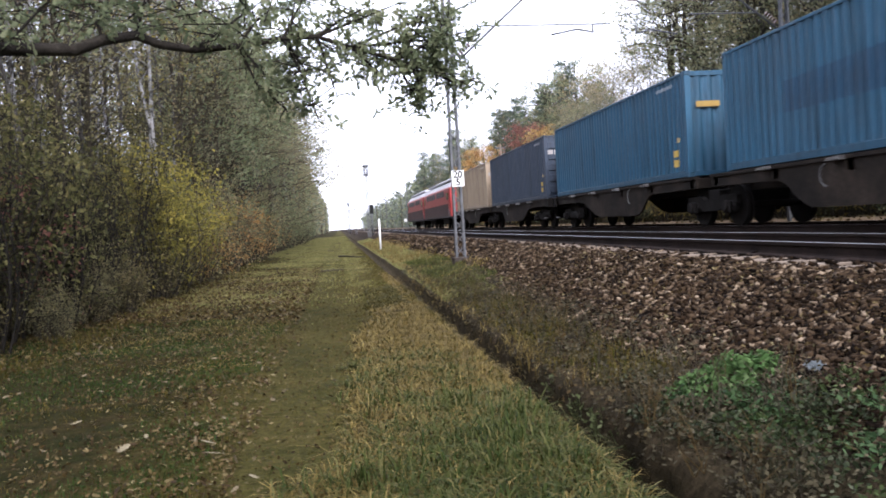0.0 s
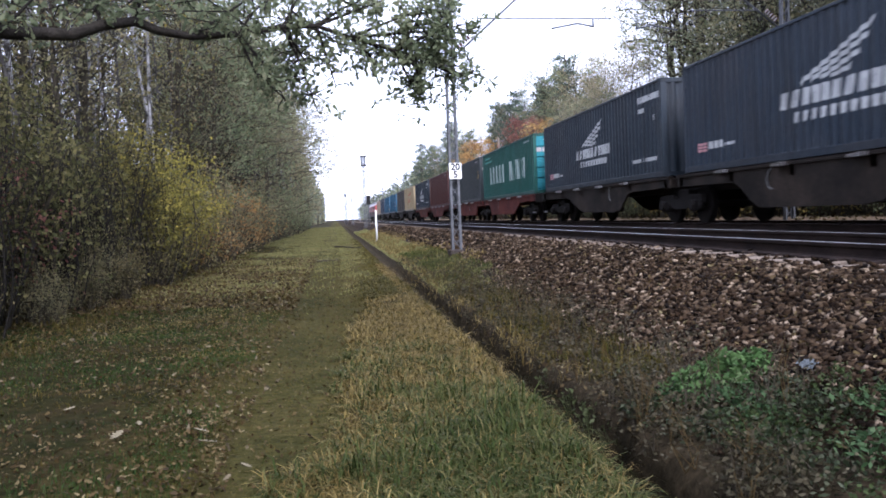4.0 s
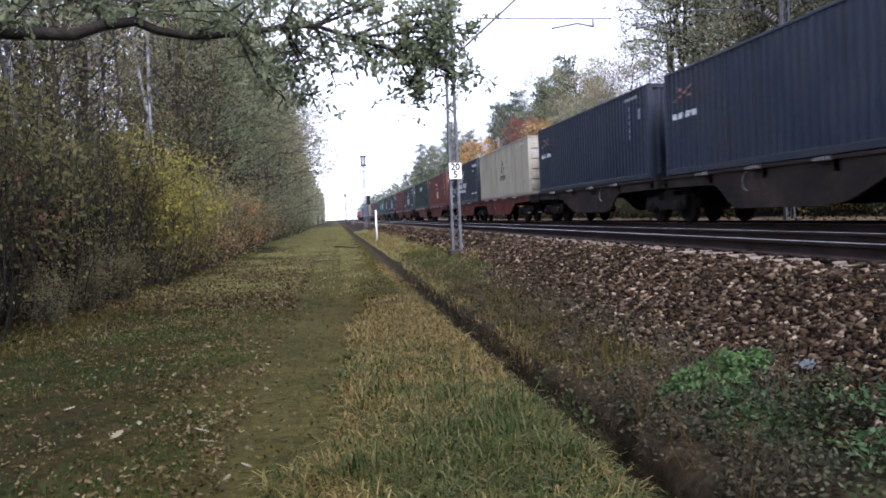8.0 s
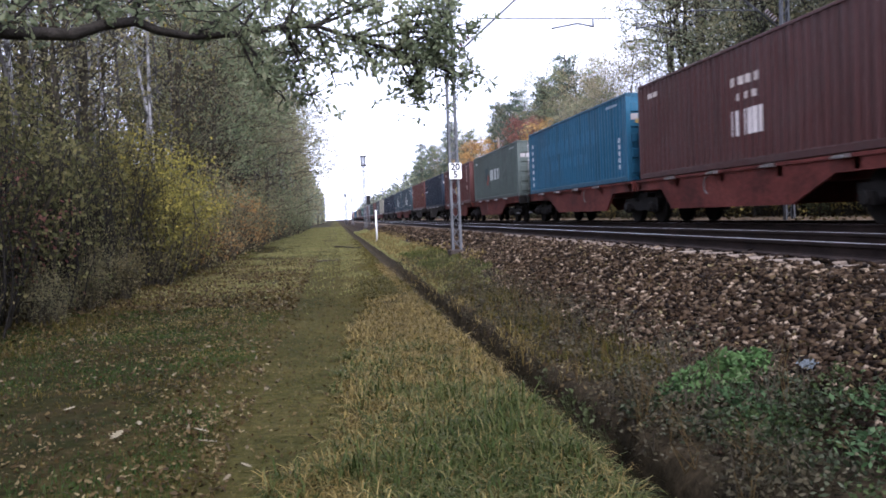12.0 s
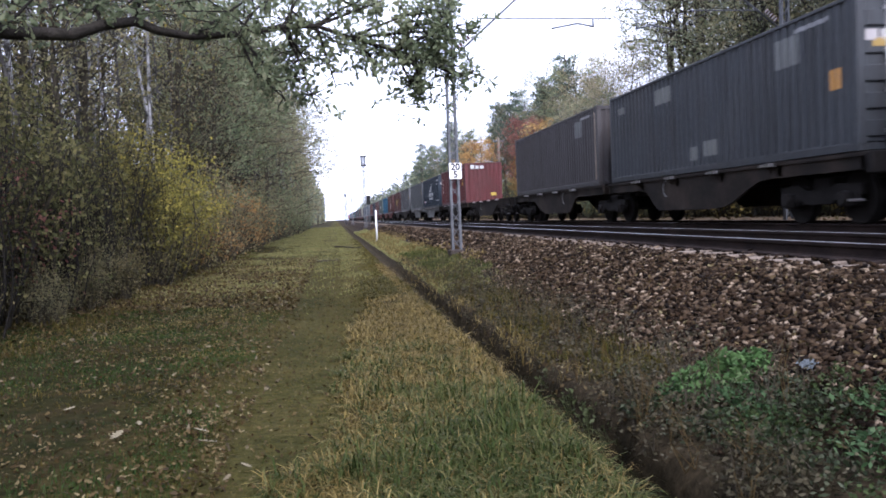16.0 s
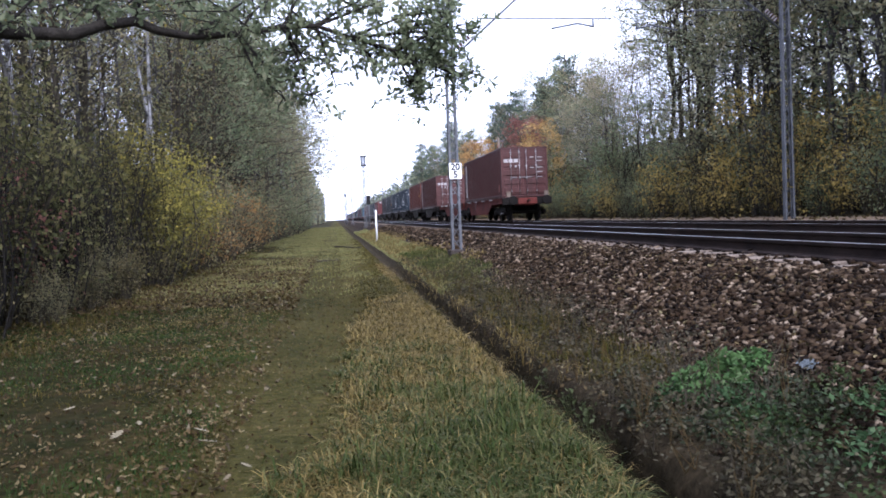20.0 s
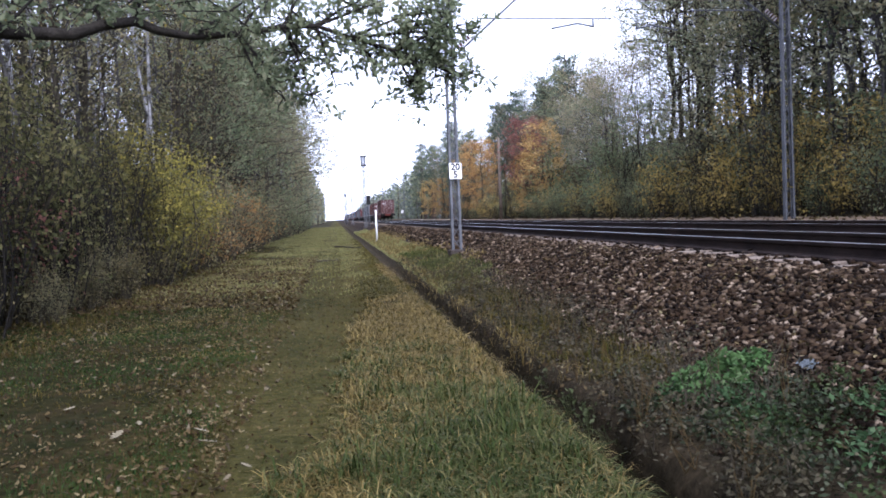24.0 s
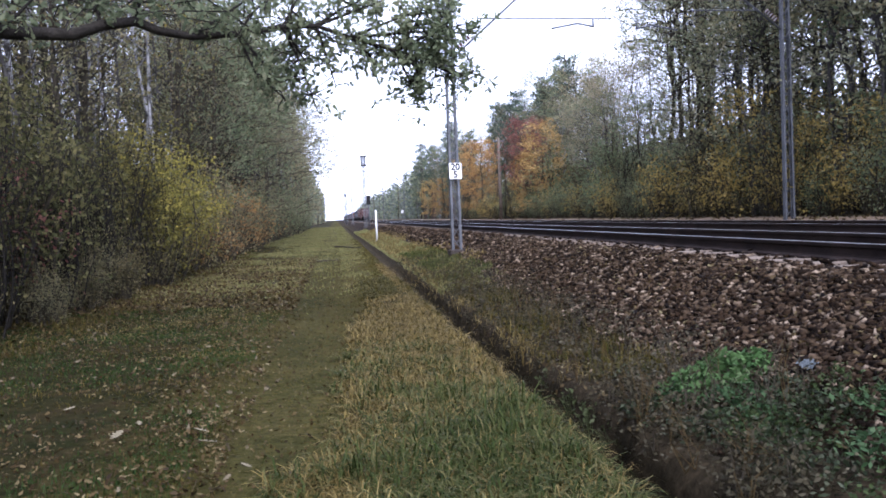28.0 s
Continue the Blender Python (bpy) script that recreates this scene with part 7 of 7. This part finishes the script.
def build_herbs():
    """Fresh green low plants at the foot of the ballast."""
    rs = np.random.RandomState(6)
    # place, width, height, number and length of the leaves, their colour
    for x, y, w, h, n, leaf, mat in ((2.42, 5.4, 0.3, 0.2, 520, 0.07, LEAF_FRESH), (2.66, 5.5, 0.3, 0.25, 620, 0.075, LEAF_FRESH), (2.9, 5.5, 0.22, 0.18, 300, 0.065, LEAF_FRESH), (2.25, 5.3, 0.24, 0.15, 220, 0.055, LEAF_HERB),
                                     (2.6, 5.1, 0.42, 0.14, 420, 0.05, LEAF_HERB), (2.88, 4.98, 0.24, 0.12, 180, 0.045, LEAF_DARK), (2.1, 4.75, 0.3, 0.1, 130, 0.042, LEAF_DARK),
                                     (2.85, 4.5, 0.42, 0.12, 300, 0.045, LEAF_DARK), (2.4, 4.3, 0.42, 0.13, 260, 0.045, LEAF_DARK), (3.05, 4.1, 0.4, 0.12, 260, 0.045, LEAF_HERB), (2.7, 3.75, 0.36, 0.12, 240, 0.045, LEAF_HERB),
                                     (2.05, 5.2, 0.3, 0.12, 130, 0.042, LEAF_DARK), (2.3, 4.75, 0.34, 0.12, 200, 0.045, LEAF_DARK), (2.35, 3.8, 0.36, 0.12, 180, 0.045, LEAF_DARK), (2.55, 4.75, 0.3, 0.12, 180, 0.05, LEAF_HERB), (2.3, 6.3, 0.3, 0.1, 90, 0.042, LEAF_DARK),
                                     (1.84, 6.4, 0.2, 0.14, 60, 0.042, LEAF_NETTLE), (1.82, 5.9, 0.24, 0.14, 70, 0.045, LEAF_NETTLE), (1.88, 5.45, 0.2, 0.12, 50, 0.042, LEAF_NETTLE), (1.95, 7.4, 0.2, 0.16, 40, 0.05, LEAF_NETTLE)):
        ob = thing("green_herb", "fresh green leafy weed at the foot of the ballast" if x > 2 else "pale green nettle on the lip of the ditch", "weed", "weeds", at=pose(x, y, ground_z(x, y) if x > 2 else -0.08))
        p = np.clip(rs.normal(size=(n, 3)), -1.7, 1.7) * np.array([w * 0.45, w * 0.45, 0])
        p[:, 2] = np.abs(h * (1 - (p[:, 0] ** 2 + p[:, 1] ** 2) / (w * w)) * rs.uniform(0.35, 1.0, n)) + 0.02
        tagged(part("foliage", leaves_mesh("foliage", p, leaf, mat, rs, flat=0.35, narrow=0.48), ob), kind="stuff")
        st = [([(q[0] * 0.4, q[1] * 0.4, -0.1 if x < 2 else -0.02), tuple(q)], [0.004, 0.002], 4) for q in p[:40]]
        tagged(part("stem_work", stems_mesh("stem_work", st, mat), ob), kind="stuff")
    for i in range(110):
        x, y = rs.uniform(1.88, 2.75), 4.6 + 13 * rs.uniform(0, 1) ** 1.5
        if i >= 70:
            x, y = rs.uniform(1.84, 2.2), rs.uniform(3.6, 5.8)
        tall = rs.uniform(0.3, 0.62) if i < 70 else rs.uniform(0.15, 0.34)
        ob = thing("dry_weed", "thin withered weed stalk in the verge", "weed", "dry weeds", at=pose(x, y, ground_z(x, y)))
        st = [([(0, 0, -0.02), (rs.normal() * 0.04, rs.normal() * 0.04, tall * 0.5), (rs.normal() * 0.09, rs.normal() * 0.09, tall * rs.uniform(0.7, 1.0))], [0.0035, 0.0025, 0.0014], 4) for k in range(3)]
        for k in st:
            part("stalk", stems_mesh("stalk", [k], BARK_DARK if i % 2 else LITTER), ob)
        f = rs.uniform(0.35, 1.05, (30, 1))
        p = np.array([st[k % 3][0][2] for k in range(30)]) * f + rs.normal(size=(30, 3)) * np.array([0.06, 0.06, 0.04])
        part("withered_leaves", leaves_mesh("withered_leaves", p, 0.034, LEAF_WEED, rs), ob)


def curled_leaf(x, y, size, turn, label):
    """One large fallen oak leaf, lobed and cupped."""
    half = [(0.5, 0.03), (0.42, 0.12), (0.3, 0.2), (0.22, 0.13), (0.08, 0.28), (-0.02, 0.15), (-0.18, 0.24), (-0.27, 0.1), (-0.4, 0.1), (-0.5, 0.0)]
    rim = half + [(u, -w) for u, w in reversed(half[:-1])]
    verts = [(0.0, 0.0, 0.03)] + [(u * size, w * size, size * (0.25 * u * u + 0.9 * w * w) + 0.03) for u, w in rim]
    n = len(rim)
    me = mesh_of("fallen_leaf", verts, [(0, 1 + i, 1 + (i + 1) % n) for i in range(n)], PALE_LEAF)
    thing("fallen_leaf", label, "leaf", "large fallen leaves", at=pose(x, y, ground_z(x, y) + 0.02, 8, -10, turn), me=me)


def small_finds():
    """Single large pale leaves, two dead branches across the path and a scrap of plastic by the weeds."""
    for x, y, size, turn in ((-1.58, 5.94, 0.14, 70), (-1.01, 5.94, 0.12, 160), (-0.92, 5.64, 0.14, 190), (-2.18, 6.91, 0.1, 20), (-0.61, 5.07, 0.09, 140), (-1.5, 6.25, 0.08, 100)):
        curled_leaf(x, y, size, turn, "large pale fallen oak leaf lying on the turf")
    for pts, r in (([(-0.1, 45.5, 0.05), (0.3, 44.0, 0.08), (0.8, 42.3, 0.06), (1.2, 41.0, 0.09)], 0.05), ([(-0.76, 30.5, 0.02), (-0.3, 30.3, 0.05), (0.1, 30.5, 0.03)], 0.03)):
        log = thing("dead_branch", "dark dead branch lying across the path", "branch", "dead branches", at=pose(0, 0, 0))
        part("stem", stems_mesh("stem", [(pts, [r * (1 - 0.6 * i / (len(pts) - 1)) for i in range(len(pts))], 7)], BARK_DARK), log)
        a, b = Vector(pts[1]), Vector(pts[2])
        part("side_twig", stems_mesh("side_twig", [([tuple((a + b) / 2), tuple((a + b) / 2 + Vector((0.25, 0.3, 0.1)))], [r * 0.4, r * 0.15], 5)], BARK_DARK), log)
    rs = np.random.RandomState(31)
    bm = bmesh.new()
    bmesh.ops.create_grid(bm, x_segments=8, y_segments=6, size=0.07)
    for v in bm.verts:
        v.co.z += rs.uniform(0, 0.05)
        v.co.x += rs.normal() * 0.008
        v.co.y *= 0.6
    x, y = 3.04, 5.08
    scrap = bm_mesh("plastic_scrap", bm, SCRAP_PLASTIC)
    thing("plastic_scrap", "crumpled blue grey plastic scrap beside the weeds", "litter", at=pose(x, y, ground_z(x, y) + 0.06, 20, 0, 30), me=scrap)


SCRAP_PLASTIC = plain("blue_grey_plastic", (0.085, 0.098, 0.105), 0.5, 0, 0.4, 20)
BUFF_LEAF = surface("buff_dry_leaf", [(0.06, 0.046, 0.026), (0.15, 0.122, 0.072)], 5, 60, 0.7, 0, 0.3, 0.004)
PALE_LEAF = surface("pale_dry_leaf", [(0.1, 0.082, 0.05), (0.25, 0.215, 0.135)], 12, 60, 0.7, 0, 0.3, 0.004)
small_finds()
build_grass()
build_litter()
build_herbs()


# ---------------------------------------------------------------- ballast stones
def rough_block(rs, n):
    """Corners of n broken stones: a box with jittered, cut-in corners."""
    c = np.array([(x, y, z) for z in (-1, 1) for y in (-1, 1) for x in (-1, 1)], float)
    v = np.repeat(c[None], n, axis=0) * rs.uniform(0.35, 1.0, (n, 8, 3))
    return v * np.stack([rs.uniform(1.0, 1.7, n), rs.uniform(0.7, 1.1, n), rs.uniform(0.32, 0.62, n)], 1)[:, None]


def turned(rs, n, tilt):
    """n turns: any heading, some tilt."""
    a, b, c = rs.uniform(0, 6.283, n), rs.normal(size=n) * tilt, rs.normal(size=n) * tilt
    z, o = np.zeros(n), np.ones(n)
    rz = np.stack([np.cos(a), -np.sin(a), z, np.sin(a), np.cos(a), z, z, z, o], 1).reshape(n, 3, 3)
    rx = np.stack([o, z, z, z, np.cos(b), -np.sin(b), z, np.sin(b), np.cos(b)], 1).reshape(n, 3, 3)
    ry = np.stack([np.cos(c), z, np.sin(c), z, o, z, -np.sin(c), z, np.cos(c)], 1).reshape(n, 3, 3)
    return rz @ rx @ ry


BLOCK_FACES = [(0, 2, 3), (0, 3, 1), (4, 5, 7), (4, 7, 6), (0, 1, 5), (0, 5, 4), (2, 6, 7), (2, 7, 3), (0, 4, 6), (0, 6, 2), (1, 3, 7), (1, 7, 5)]


def stone_meshes():
    return [mesh_of("stone", [tuple(v) for v in rough_block(np.random.RandomState(80 + s), 1)[0]], BLOCK_FACES, STONE_ONE) for s in range(12)]


def ballast_z(x, y):
    return ground_z(x, y) + 0.01


def build_ballast():
    rs = np.random.RandomState(9)
    bank = thing("ballast", "brown crushed stone ballast bank of the near track", "ballast", kind="structure")
    shapes = stone_meshes()
    for i in range(300):
        x, y = rs.uniform(2.75, 4.3), rs.uniform(4.0, 6.6)
        r = rs.uniform(0.018, 0.034)
        part("stone", shapes[i % 12], bank, at=pose(x, y, ballast_z(x, y) + r * 0.6, rs.normal() * 35, rs.normal() * 35, rs.uniform(0, 360)) @ Matrix.Scale(r, 4))
    fs = np.array(BLOCK_FACES)
    for name, n, x0, x1, y0, y1, near, r0 in (("bank_stones", 34000, 2.65, 4.5, 3.6, 23, 1.75, 0.028), ("far_bank_stones", 5500, 3.25, 4.5, 22, 70, 1.6, 0.05),
                                             ("rear_bank_stones", 6000, 2.65, 4.5, -7.0, 3.7, 1.0, 0.034), ("verge_stones", 900, 2.0, 2.75, 4.2, 22, 1.5, 0.026), ("bed_stones", 5000, 4.5, 7.9, 4, 45, 1.6, 0.036), ("far_bed_stones", 3000, 11.0, 12.5, 8, 70, 1.5, 0.045)):
        y = y0 + (y1 - y0) * rs.uniform(0, 1, n) ** near
        x = rs.uniform(x0, x1, n)
        if name == "verge_stones":
            x = x1 - (x1 - x0) * rs.uniform(0, 1, n) ** 1.6
        if name == "bank_stones":          # the stony edge draws back up the bank further on
            x = x + np.clip((y - 12) / 11, 0, 1) * 0.6 * (4.5 - x) / 1.85
        c = np.stack([x, y, [ballast_z(a, b) for a, b in zip(x, y)]], 1)
        r = r0 * rs.uniform(0.5, 1.35, n)
        c[:, 2] += r * rs.uniform(0.1, 0.9, n)
        v = np.einsum("nij,nkj->nki", turned(rs, n, 0.42), rough_block(rs, n)) * r[:, None, None] + c[:, None]
        k = 8
        f = (fs[None] + (np.arange(n) * k)[:, None, None]).reshape(-1, 3)
        me = bpy.data.meshes.new(name)
        me.vertices.add(n * k)
        me.vertices.foreach_set("co", v.reshape(-1).astype(np.float32))
        me.loops.add(len(f) * 3)
        me.loops.foreach_set("vertex_index", f.reshape(-1).astype(np.int32))
        me.polygons.add(len(f))
        me.polygons.foreach_set("loop_start", np.arange(0, len(f) * 3, 3, dtype=np.int32))
        me.materials.append(STONE_BED if name == "bed_stones" else STONE)
        me.update(calc_edges=True)
        tagged(part(name, me, bank), kind="stuff")


build_ballast()


# ---------------------------------------------------------------- motion of the train
def motions():
    for ob, x, y, z in MOVING:
        walk(ob, [(t, pose(x, y + run(t), z)) for t in (0, 4, 8, 12, 16, 20, 24, 28)])


motions()
